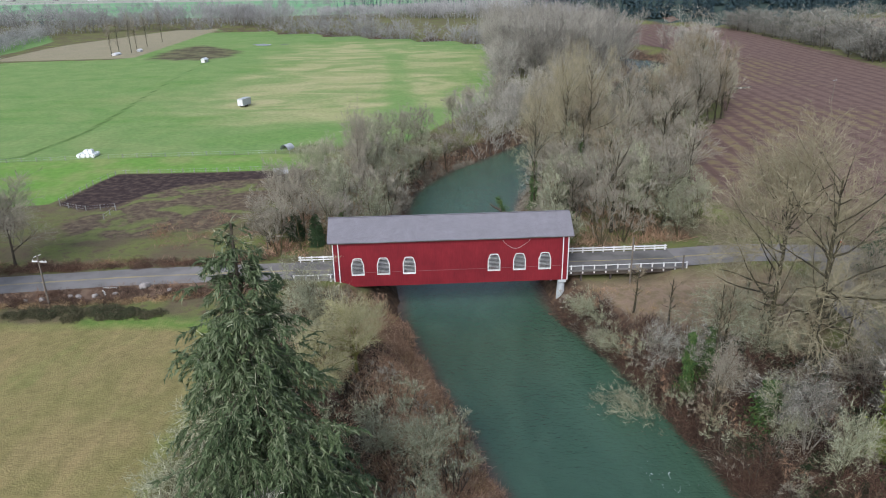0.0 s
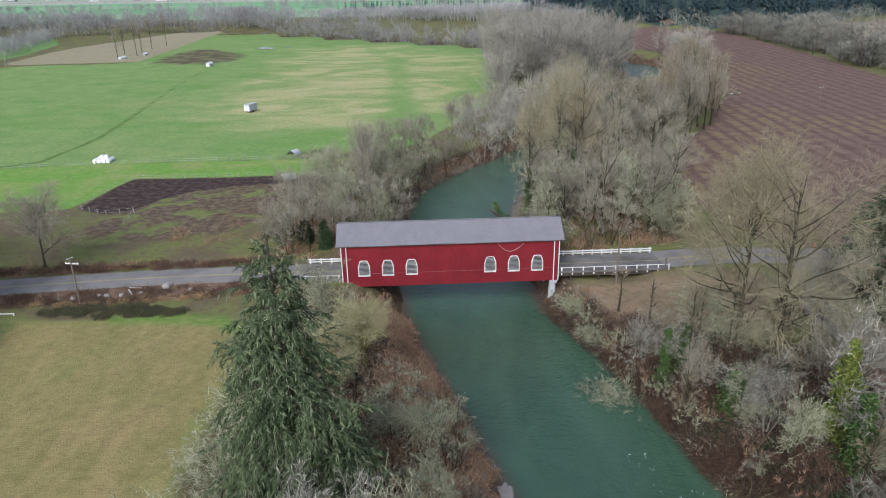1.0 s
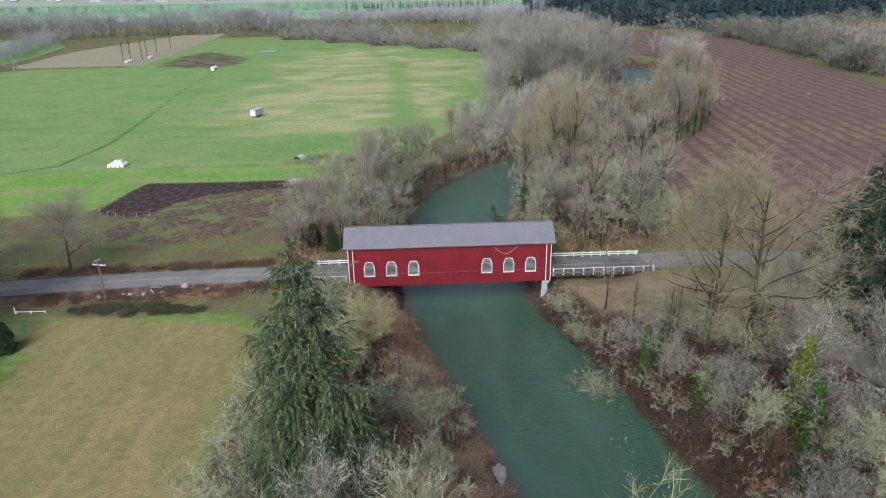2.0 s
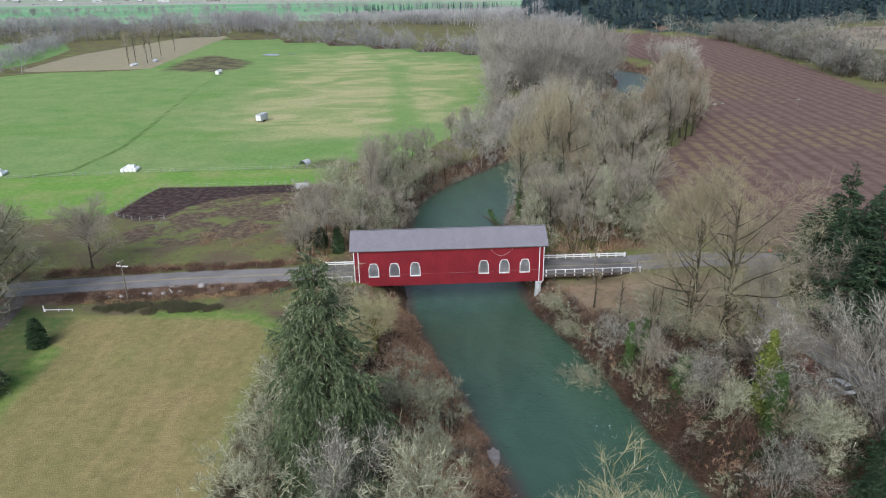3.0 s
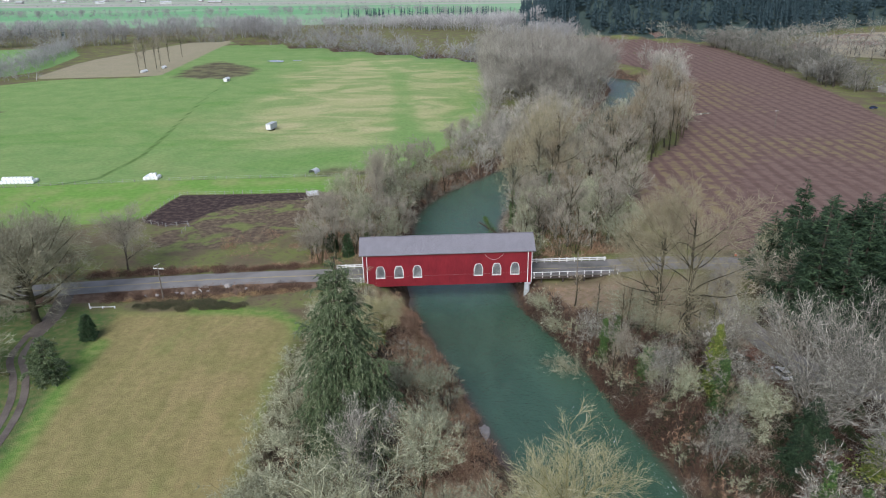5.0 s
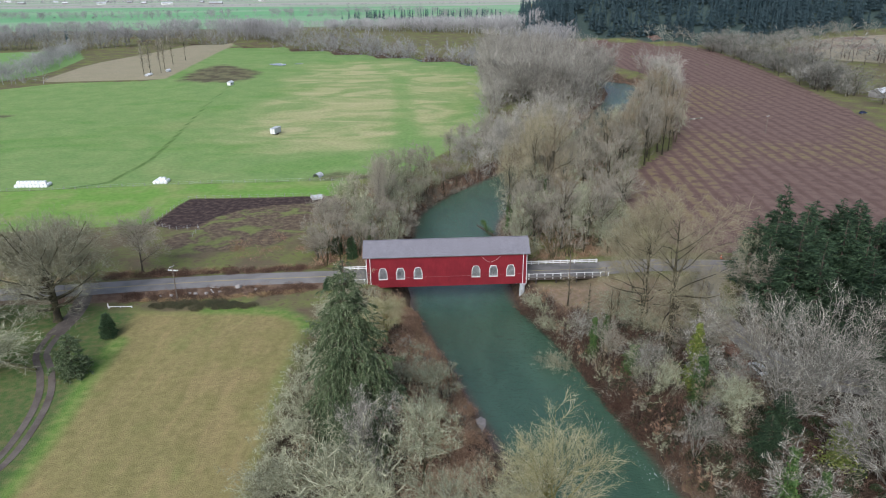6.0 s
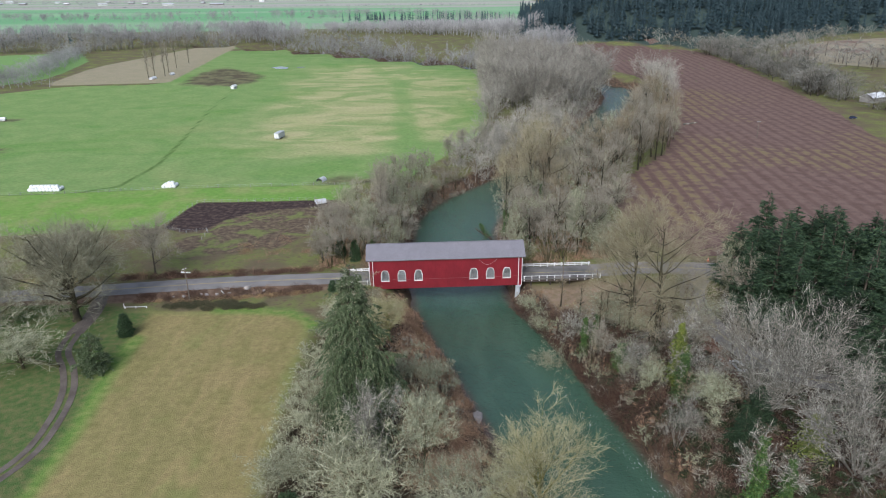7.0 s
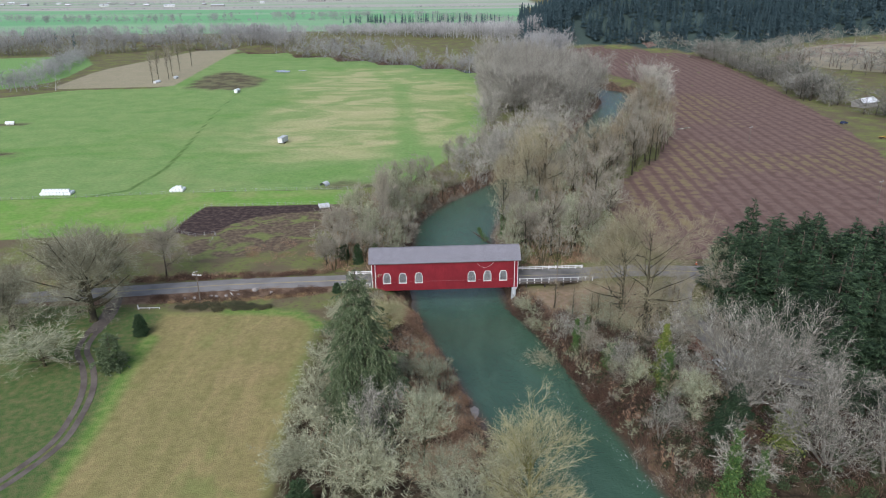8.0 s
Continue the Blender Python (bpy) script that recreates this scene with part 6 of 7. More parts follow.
stuff("verge_scrub", brush([(-110, 107), (-85, 110), (-58, 113), (-34, 114.5), (-34, 118), (-58, 117), (-85, 115), (-110, 112)], 18, (0.5, 1.5), 0.08, 29, 0.8), "bramble", "brown brambles beside the road", "brambles")
stuff("verge_scrub", brush([(-62, 126), (-42, 120), (-36, 132), (-40, 142), (-58, 146)], 5, (0.4, 1.2), 0.08, 30, 0.8), "bramble", "brown scrub on rough ground", "brambles")
stuff("verge_scrub", thicket([(-76, 97.5), (-56, 98.2), (-36, 101.2), (-29, 103.5), (-34, 105), (-58, 102.8), (-76, 100.5)], 120, 12000, 61, (0.6, 1.6), (0.25, 0.8), (0.4, 1.0), 0.05), "bramble_red", "dark tangled brambles on the road bank", "brambles")
stuff("verge_scrub", thicket([(-70, 97.5), (-56, 98.2), (-36, 101.2), (-30, 102.5), (-38, 102), (-58, 99.6), (-70, 98.5)], 60, 5000, 62, (0.5, 1.3), (0.2, 0.6), (0.4, 0.9), 0.05), "reed", "pale dry grass on the road bank", "dry grass")
stuff("verge_scrub", thicket([(-85, 109.5), (-58, 112.2), (-34, 113.8), (-30, 117), (-58, 116), (-85, 114)], 120, 16000, 63, (0.7, 1.8), (0.4, 1.2), (0.5, 1.2), 0.05), "bramble_red", "dark brambles beside the road", "brambles")
stuff("bank_scrub", thicket([(40, 30), (56, 28), (58, 50), (56, 72), (46, 80), (38, 78), (40, 58)], 90, 20000, 64, (0.8, 2.2), (0.8, 2.6), (0.7, 1.8), 0.035), "bramble_red", "dark leafless scrub under the bank trees", "undergrowth")
rng = np.random.default_rng(12)
for k, (x, y) in enumerate(smooth_line(np.array([(20.5, 103), (25.0, 92), (29.5, 80), (33, 67), (35.5, 56), (38.5, 45), (43, 32)], float), 6)):
    plant(PROTO["shrub"][(0, 3, 3, 2, 1)[k % 5]], x + rng.normal(0, 0.8), y + rng.normal(0, 0.8), rng.uniform(0.8, 1.4), rng.uniform(0, 360), rng.uniform(0.9, 1.4), group="bank shrubs")
for poly, n in ((LEFT_BANK, 36), (RIGHT_BANK, 42)):
    for x, y in within(poly, n, 106 + len(poly)):
        d, half, _ = line_dist(np.array([x]), np.array([y]), RIV)
        if d[0] - half[0] > 0.0:
            plant(PROTO["shrub"][int(rng.integers(0 if poly is LEFT_BANK else 3, 4))], x, y, rng.uniform(0.7, 1.4), rng.uniform(0, 360), rng.uniform(0.7, 1.3), group="bank shrubs")

THIN, LEANER = PROTO["tall_mid"][1], PROTO["lichen"][0]


# ---- things in the fields ----
def bale(rng):
    """A round bale in stretch film: a soft-edged drum with uneven sides."""
    bm = bmesh.new()
    prof = [(0.0, 0.0), (0.45, 0.0), (0.62, 0.06), (0.68, 0.2), (0.69, 0.6), (0.68, 1.05), (0.61, 1.2), (0.44, 1.26), (0.0, 1.27)]
    n, rings = 14, []
    for r, z in prof[1:-1]:
        rings.append([bm.verts.new((r * (1 + 0.03 * rng.normal()) * math.cos(k * math.tau / n), z - 0.635, 0.66 + r * (1 + 0.03 * rng.normal()) * math.sin(k * math.tau / n))) for k in range(n)])
    for a, b in zip(rings[:-1], rings[1:]):
        for k in range(n):
            bm.faces.new((a[k], a[(k + 1) % n], b[(k + 1) % n], b[k]))
    bm.faces.new(rings[0][::-1])
    bm.faces.new(rings[-1])
    bmesh.ops.recalc_face_normals(bm, faces=bm.faces)
    me = bpy.data.meshes.new("bale")
    bm.to_mesh(me)
    bm.free()
    me.materials.append(M["wrap"])
    return me


rng = np.random.default_rng(44)
BALES = [bale(rng) for _ in range(4)]
for x0, x1, y, rows, group in ((-106.3, -101.2, 197.5, 3, "stacked bales"), (-156.0, -144.0, 195.0, 3, "row of bales")):
    n = round((x1 - x0) / 1.36)
    for r in range(rows):
        for k in range(n):
            x, yy = x0 + 0.7 + k * 1.36, y + r * 1.32
            z = on_land(x, yy)
            tagged(new("silage_bale", BALES[(k + r) % 4]), "white plastic-wrapped silage bale", "bale", group).matrix_world = pose(x, yy, z - 0.05, 0, 0, 4 * rng.normal())
    for k in range(n - 1):
        if rng.random() < 0.85:
            x, yy = x0 + 1.38 + k * 1.36, y + 0.7
            tagged(new("silage_bale", BALES[k % 4]), "white plastic-wrapped silage bale lying on others", "bale", group).matrix_world = pose(x, yy, on_land(x, yy) + 1.05, 0, 0, 4 * rng.normal())


def arc_hut(x, y, turn, w, length, label):
    """Half-round corrugated shelter, open at one end."""
    hut = thing("pig_ark", pose(x, y, on_land(x, y) + 0.02, 0, 0, turn), label, "shelter", "tin shelters")
    n, m = 15, 25
    verts, faces = [], []
    for t in (0.0, -0.05):
        for i in range(m + 1):
            for k in range(n + 1):
                a = math.pi * k / n
                r = w / 2 + t + 0.02 * (i % 2)
                verts.append((length * (i / m - 0.5), r * math.cos(a), r * 1.02 * math.sin(a)))
    o = (m + 1) * (n + 1)
    for i in range(m):
        for k in range(n):
            q = i * (n + 1) + k
            faces += [(q, q + 1, q + n + 2, q + n + 1), (o + q, o + q + n + 1, o + q + n + 2, o + q + 1)]
    part("arched_sheet", mesh_of("arched_sheet", verts, np.array(faces), M["tin"], True), None, hut, "pale corrugated sheet")
    bm = bmesh.new()
    vs = [bm.verts.new((length / 2 - 0.1, (w / 2 - 0.06) * math.cos(math.pi * k / n), (w / 2 - 0.06) * math.sin(math.pi * k / n))) for k in range(n + 1)]
    bm.faces.new(vs)
    ex = bmesh.ops.extrude_face_region(bm, geom=list(bm.faces))
    bmesh.ops.translate(bm, verts=[v for v in ex["geom"] if isinstance(v, bmesh.types.BMVert)], vec=(-0.06, 0, 0))
    part("end_panel", bm, M["grey_timber"], hut)
    return hut


arc_hut(-42.3, 176.3, 20, 2.6, 3.8, "pale half-round tin shelter at the mud yard's edge")
arc_hut(-46.3, 204.3, 65, 2.8, 3.2, "pale half-round tin shelter with dark open end")


def field_trailer(x, y, turn):
    """Boxed livestock trailer: ribbed body, white end, wheels."""
    tr = thing("livestock_trailer", pose(x, y, on_land(x, y), 0, 0, turn), "grey ribbed livestock trailer with white end standing in the pasture", "trailer")
    part("body", boxes((-3.2, 3.2, -1.2, 1.2, 0.7, 3.3), bevel=0.05), M["tin"], tr)
    for k in range(9):
        part("rib", boxes((-3.1 + k * 0.77 - 0.05, -3.1 + k * 0.77 + 0.05, -1.27, 1.27, 0.75, 3.25)), M["tin"], tr)
    for y0 in (-0.62, 0.62):
        part("end_panel", boxes((-3.28, -3.205, y0 - 0.5, y0 + 0.5, 0.9, 3.1)), M["white"], tr, "white rear panel")
    part("roof", boxes((-3.3, 3.3, -1.3, 1.3, 3.3, 3.4), bevel=0.03), M["tin"], tr)
    for x0 in (-1.0, 0.2):
        for s in (-1, 1):
            part("wheel", rods(((x0, s * 1.0, 0.42), (x0, s * 1.22, 0.42), 0.42, 0.42), sides=14), M["dark_timber"], tr)
    part("drawbar", rods(((3.2, 0, 0.6), (4.6, 0, 0.4), 0.08, 0.06)), M["dark_timber"], tr)
    return tr


field_trailer(-79.0, 280.5, 75)


def small_shed(name, x, y, turn, w, l, h, mat, roof, label, rise=0.8):
    """A gabled shed with overhanging roof and a door."""
    sh = thing(name, pose(x, y, on_land(x, y), 0, 0, turn), label, "shed" if l < 12 else "house")
    bm = bmesh.new()
    pts = [(-w / 2, -0.3), (w / 2, -0.3), (w / 2, h), (0, h + rise), (-w / 2, h)]
    for x0 in (-l / 2, l / 2):
        bm.faces.new([bm.verts.new((x0, a, b)) for a, b in pts])
    bm.verts.ensure_lookup_table()
    for k in range(5):
        bm.faces.new((bm.verts[k], bm.verts[(k + 1) % 5], bm.verts[5 + (k + 1) % 5], bm.verts[5 + k]))
    bmesh.ops.recalc_face_normals(bm, faces=bm.faces)
    part("wall", bm, M[mat], sh)
    for s in (-1, 1):
        bm = bmesh.new()
        prof = [(0, h + rise + 0.12), (s * (w / 2 + 0.4), h - 0.4 * rise / (w / 2) + 0.12), (s * (w / 2 + 0.4), h - 0.4 * rise / (w / 2)), (0, h + rise)]
        for x0 in (-l / 2 - 0.4, l / 2 + 0.4):
            bm.faces.new([bm.verts.new((x0, a, b)) for a, b in prof])
        bm.verts.ensure_lookup_table()
        for k in range(4):
            bm.faces.new((bm.verts[k], bm.verts[(k + 1) % 4], bm.verts[4 + (k + 1) % 4], bm.verts[4 + k]))
        bmesh.ops.recalc_face_normals(bm, faces=bm.faces)
        part("roof", bm, M[roof], sh)
    part("door", boxes((l / 2 - 0.02, l / 2 + 0.05, -0.5, 0.5, 0, min(2.0, h - 0.1))), M["grey_timber"], sh)
    for x0 in np.arange(-l / 2 + 1.5, l / 2 - 1, 3.0):
        part("window", boxes((x0, x0 + 1.0, -w / 2 - 0.04, -w / 2 + 0.02, h * 0.4, h * 0.8)), M["dark_timber"], sh)
    return sh


M["white_roof"] = plain("white_metal_roof", (0.75, 0.76, 0.78), (0.62, 0.63, 0.65), 1.0, 0.5)
small_shed("field_shed", -147, 445, 80, 2.4, 5.0, 2.0, "white", "white_roof", "small white shed on bare ground in the pasture")
small_shed("field_shed", -226, 500, 80, 2.2, 7.0, 1.0, "white", "white_roof", "low white shed at the field's edge under thin trees")
small_shed("field_shed", -219, 523, 70, 2.2, 3.0, 1.2, "tin", "white_roof", "low pale shed at the field's edge")
small_shed("field_shed", -249, 336, 15, 2.0, 4.0, 1.2, "white", "white_roof", "low white shed in the pasture")
small_shed("farm_house", 262, 362, 30, 8.0, 15.0, 3.0, "grey_timber", "white_roof", "single-storey house with white metal roof behind trees", 2.2)
for k, (x, y, l) in enumerate(((-1412, 2358, 22), (-1368, 2231, 14), (-1268, 2180, 26), (-1220, 2290, 13), (-1120, 2150, 16), (-1040, 2250, 12), (-980, 2080, 24), (-930, 2160, 14), (-860, 2090, 16), (-766, 2017, 30), (-700, 2120, 12), (-620, 1990, 36), (-540, 2180, 14), (-392, 2284, 60), (-330, 2350, 20))):
    small_shed("farm_building", x, y, 20 * math.sin(k * 2.3), 9 if l > 20 else 7, l, 4 if l > 20 else 3, "grey_timber" if k % 3 else "white", "tin" if k % 4 else "white_roof", "distant farm building with pale metal roof", 2.5)


def puddle(x, y, a, b, seed):
    """Standing water: a thin sheet with an uneven outline."""
    bm = bmesh.new()
    rg = np.random.default_rng(seed)
    n = 26
    ph = rg.random(3) * 6
    vs = []
    for k in range(n):
        t = k * math.tau / n
        r = 1 + 0.25 * math.sin(2 * t + ph[0]) + 0.15 * math.sin(5 * t + ph[1])
        vs.append(bm.verts.new((x + a * r * math.cos(t), y + b * r * math.sin(t), on_land(x, y) + 0.22)))
    bm.faces.new(vs)
    me = bpy.data.meshes.new("puddle")
    bm.to_mesh(me)
    bm.free()
    me.materials.append(M["puddle"])
    return tagged(new("puddle", me), "shallow standing water reflecting the white sky", "puddle")


mp, ntp, bp = nodes_of("puddle_water", 0.05, spec=0.5)
ntp.links.new(blend(ntp, grain(ntp, 0.3), (0.2, 0.2, 0.19), (0.28, 0.28, 0.27)), bp.inputs["Base Color"])
M["puddle"] = mp
puddle(-138, 560, 7, 8, 1)
puddle(-121, 563, 3, 3, 2)


def log(name, a, b, r, mat, label, twigs=0):
    """A fallen log with a few stubs."""
    a, b = Vector(a), Vector(b)
    lg = thing(name, Matrix.Translation(a), label, "log")
    bm = bmesh.new()
    n = 8
    for k in range(n):
        p, q = (b - a) * (k / n), (b - a) * ((k + 1) / n)
        rod(bm, p + Vector((0, 0, 0.06 * math.sin(k * 1.7))), q + Vector((0, 0, 0.06 * math.sin(k * 1.7 + 1.7))), r * (1 - 0.5 * k / n), r * (1 - 0.5 * (k + 1) / n), 7)
    part("stem", bm, M[mat], lg)
    for k in range(twigs):
        s = 0.3 + 0.6 * k / max(1, twigs)
        p = (b - a) * s
        part("branch_stub", rods((p, p + Vector((0.6 * math.sin(k * 2.4), 0.6 * math.cos(k * 2.4), 0.9)), r * 0.3, r * 0.1), sides=5), M[mat], lg)
    return lg


log("fallen_log", (127, 300, 0.45), (135.5, 304, 0.45), 0.45, "twig_pale", "pale fallen log at the edge of the ploughed field", 2)
log("fallen_log", (-19, 152, -5.0), (-8, 153.5, -5.6), 0.28, "bark", "dark fallen trunk reaching over the river", 4)
lg = log("mossy_snag", (16.5, 152.5, -5.4), (11.5, 157, -3.4), 0.45, "bark", "fallen trunk overgrown with green ivy at the water", 2)
sl = part("ivy", leaf_sleeve(77, 5.5, 1.2, "ivy", 500), None, lg, "green ivy")
sl.matrix_local = pose(-1.0, 0.6, 0, -40, 0, 45)


def gravel_bar(x, y):
    """A pale shingle bar at the water's edge, dotted with stones."""
    bm = bmesh.new()
    n, rings = 24, []
    for r, z in ((1.0, -0.35), (0.8, 0.08), (0.45, 0.2), (0.15, 0.24)):
        rings.append([bm.verts.new((1.3 * r * (1 + 0.12 * math.sin(3 * k) + 0.08 * math.sin(7.1 * k)) * math.cos(k * math.tau / n), 3.0 * r * (1 + 0.12 * math.sin(2 * k + 1)) * math.sin(k * math.tau / n), z)) for k in range(n)])
    for a, b in zip(rings[:-1], rings[1:]):
        for k in range(n):
            bm.faces.new((a[k], a[(k + 1) % n], b[(k + 1) % n], b[k]))
    bm.faces.new(rings[-1])
    bmesh.ops.recalc_face_normals(bm, faces=bm.faces)
    me = bpy.data.meshes.new("gravel_bar")
    bm.to_mesh(me)
    bm.free()
    me.materials.append(M["gravel"])
    ob = tagged(new("gravel_bar", me), "pale grey gravel bar at the water's edge", "gravel bar")
    ob.matrix_world = pose(x, y, WATER + 0.22, 0, 0, -15)
    return ob


gravel_bar(6.5, 56.1)


# ---- roadside ----
def utility_pole(x, y, h, turn, label, arm=True, dbl=False, z0=None):
    up = thing("utility_pole", pose(x, y, on_land(x, y) if z0 is None else z0, 0, 0, turn), label, "utility pole", "utility poles")
    part("pole", rods(((0, 0, -0.8), (0, 0, h), 0.17, 0.11), sides=9), M["pole"], up)
    if arm:
        part("cross_arm", boxes((-1.25, 1.25, 0.12, 0.24, h - 1.25, h - 1.08)), M["white"] if dbl else M["grey_timber"], up)
        for k in (-1.1, -0.5, 0.5, 1.1):
            part("insulator", rods(((k, 0.18, h - 1.08), (k, 0.18, h - 0.86), 0.06, 0.04), sides=6), M["white"], up)
    if dbl:
        part("brace", rods(((-0.9, 0.18, h - 0.5), (0.5, 0.18, h + 0.05), 0.06, 0.06), sides=5), M["white"], up)
    return up


utility_pole(-62.5, 98.6, 8.6, -10, "grey wooden utility pole with white cross arm beside the road", True, True)
utility_pole(31.6, 106.4, 8.4, 0, "weathered wooden utility pole beside the trestle", False)
utility_pole(156.8, 170.9, 9.6, 30, "wooden utility pole with white cross arm in the ploughed field", True)
utility_pole(151.2, 267.5, 9.0, 30, "pale thin utility pole in the ploughed field", True)
utility_pole(-25.0, 126.5, 8.0, 0, "pale wooden pole among riverside trees", False)
utility_pole(41.0, 108.3, 2.6, 0, "short dark post at the end of the guard rail", False)


def wire(a, b, sag, label):
    """One overhead cable, sagging between two points."""
    cu = bpy.data.curves.new("cable", "CURVE")
    cu.dimensions, cu.bevel_depth, cu.bevel_resolution = "3D", 0.018, 1
    sp = cu.splines.new("POLY")
    n = 18
    sp.points.add(n)
    a, b = Vector(a), Vector(b)
    for k in range(n + 1):
        s = k / n
        p = a.lerp(b, s) - Vector((0, 0, 4 * sag * s * (1 - s)))
        sp.points[k].co = (*p, 1)
    cu.materials.append(M["cable"])
    return cu


M["cable"] = plain("pale_cable", (0.32, 0.2, 0.2), (0.25, 0.16, 0.16), 2.0, 0.6)
M["rope"] = plain("white_rope", (0.6, 0.52, 0.5), (0.5, 0.42, 0.4), 2.0, 0.7)
bm_m = pose(BX, BY, 0, 0, 0, BA)
cb = tagged(new("cable", wire(bm_m @ Vector((-14.5, -HALF - 0.1, 1.5)), bm_m @ Vector((L_WALL - 1, -HALF - 0.1, 1.6)), 0.05, "")), "thin reddish cable fixed along the bridge wall", "cable")
rope_thing = thing("hanging_rope", pose(0, 0, 0), "pale rope hanging in a loop from the bridge eave", "rope")
for nm, a, b in (("rope_length", (8.5, -HALF - 0.4, 6.6), (10.7, -HALF - 0.1, 4.95)), ("rope_length", (10.7, -HALF - 0.1, 4.95), (13.1, -HALF - 0.4, 6.6))):
    c = wire(bm_m @ Vector(a), bm_m @ Vector(b), 0.3, "")
    c.materials.clear()
    c.materials.append(M["rope"])
    c.bevel_depth = 0.03
    ob = new(nm, c)
    ob.parent = rope_thing


def sign_post(x, y, turn, kind):
    label = "yellow-edged triangular yield sign on a post" if kind == "yield" else "small white marker sign on a post"
    sg = thing("road_sign", pose(x, y, on_land(x, y), 0, 0, turn), label, "road sign")
    part("post", boxes((-0.05, 0.05, -0.05, 0.05, -0.3, 2.2)), M["grey_timber"], sg)
    bm = bmesh.new()
    pts = [(-0.6, 3.1), (0.6, 3.1), (0, 2.0)] if kind == "yield" else [(-0.35, 1.4), (0.35, 1.4), (0.35, 2.2), (-0.35, 2.2)]
    bm.faces.new([bm.verts.new((a, -0.08, b)) for a, b in pts])
    ex = bmesh.ops.extrude_face_region(bm, geom=list(bm.faces))
    bmesh.ops.translate(bm, verts=[v for v in ex["geom"] if isinstance(v, bmesh.types.BMVert)], vec=(0, 0.03, 0))
    bmesh.ops.recalc_face_normals(bm, faces=bm.faces)
    part("plate", bm, M["sign_yellow"] if kind == "yield" else M["white"], sg)
    return sg


M["sign_yellow"] = plain("yellow_sign", (0.5, 0.38, 0.16), (0.42, 0.33, 0.18), 3.0, 0.5)
sign_post(64.5, 121.0, 10, "yield")


def white_fence(x0, x1, y):
    fe = thing("white_fence", pose(x0, y, on_land(x0, y)), "short white rail fence with a leaning board at the drive", "fence")
    part("rail", boxes((0, x1 - x0, -0.06, 0.06, 0.28, 0.42)), M["white"], fe)
    for k in (0.15, (x1 - x0) / 2, x1 - x0 - 0.15):
        part("post", boxes((k - 0.08, k + 0.08, -0.08, 0.08, -0.3, 0.5)), M["white"], fe)
    part("board", boxes((-0.12, 0.12, -0.14, -0.09, 0, 1.3)), M["white"], fe)
    return fe


white_fence(-77, -71.5, 94.6)


def traffic_cone(x, y):
    """Rubber cone on a square foot, with a pale band."""
    tc = thing("traffic_cone", pose(x, y, on_land(x, y) + 0.1), "orange traffic cone at the edge of the road", "traffic cone")
    part("foot", boxes((-0.3, 0.3, -0.3, 0.3, 0, 0.06), bevel=0.02), M["cone_orange"], tc)
    part("cone_body", rods(((0, 0, 0.06), (0, 0, 1.0), 0.24, 0.06), sides=14), M["cone_orange"], tc)
    part("band", rods(((0, 0, 0.5), (0, 0, 0.68), 0.165, 0.135), sides=14), M["white"], tc, "white reflective band")
    return tc


M["cone_orange"] = plain("orange_rubber", (0.62, 0.13, 0.05), (0.5, 0.1, 0.04), 2.0, 0.6, bump=0.1)
traffic_cone(73.6, 118.2)


def parked_car(x, y, turn, mat, label, z=None):
    """A small hatchback: lower body, cabin with windows, four wheels."""
    car = thing("car", pose(x, y, on_land(x, y) if z is None else z, 0, 0, turn), label, "car")
    bm = bmesh.new()
    prof = [(-2.05, 0.35), (2.05, 0.35), (2.1, 0.75), (1.2, 0.95), (-1.9, 1.0), (-2.1, 0.8)]
    for s in (-0.85, 0.85):
        bm.faces.new([bm.verts.new((a, s, b)) for a, b in prof])
    bm.verts.ensure_lookup_table()
    for k in range(6):
        bm.faces.new((bm.verts[k], bm.verts[(k + 1) % 6], bm.verts[6 + (k + 1) % 6], bm.verts[6 + k]))
    bmesh.ops.recalc_face_normals(bm, faces=bm.faces)
    bmesh.ops.bevel(bm, geom=list(bm.edges), offset=0.08, segments=2, affect="EDGES")
    part("body", bm, mat, car)
    bm = bmesh.new()
    low, high = [(-1.85, 0.98), (1.15, 0.93)], [(-1.45, 1.46), (0.35, 1.46)]
    ring = [[bm.verts.new((px, s * w, pz)) for px, pz in pts for s in (-1, 1)] for pts, w in ((low, 0.8), (high, 0.66))]
    for a, b, c, d in ((0, 1, 3, 2),):
        bm.faces.new([ring[1][i] for i in (a, b, c, d)])
    for a, b in ((0, 1), (1, 3), (3, 2), (2, 0)):
        bm.faces.new((ring[0][a], ring[0][b], ring[1][b], ring[1][a]))
    bmesh.ops.recalc_face_normals(bm, faces=bm.faces)
    part("windows", bm, M["glass_dark"], car, "dark car windows")
    part("roof_panel", boxes((-1.42, 0.33, -0.64, 0.64, 1.462, 1.5), bevel=0.02), mat, car)
    for px in (-1.3, 1.3):
        for s in (-1, 1):
            wh = part("wheel", rods(((px, s * 0.66, 0.32), (px, s * 0.88, 0.32), 0.32, 0.32), sides=16), M["rubber"], car)
            part("rim", rods(((px, s * 0.875, 0.32), (px, s * 0.895, 0.32), 0.19, 0.19), sides=12), M["tin"], wh)
    return car


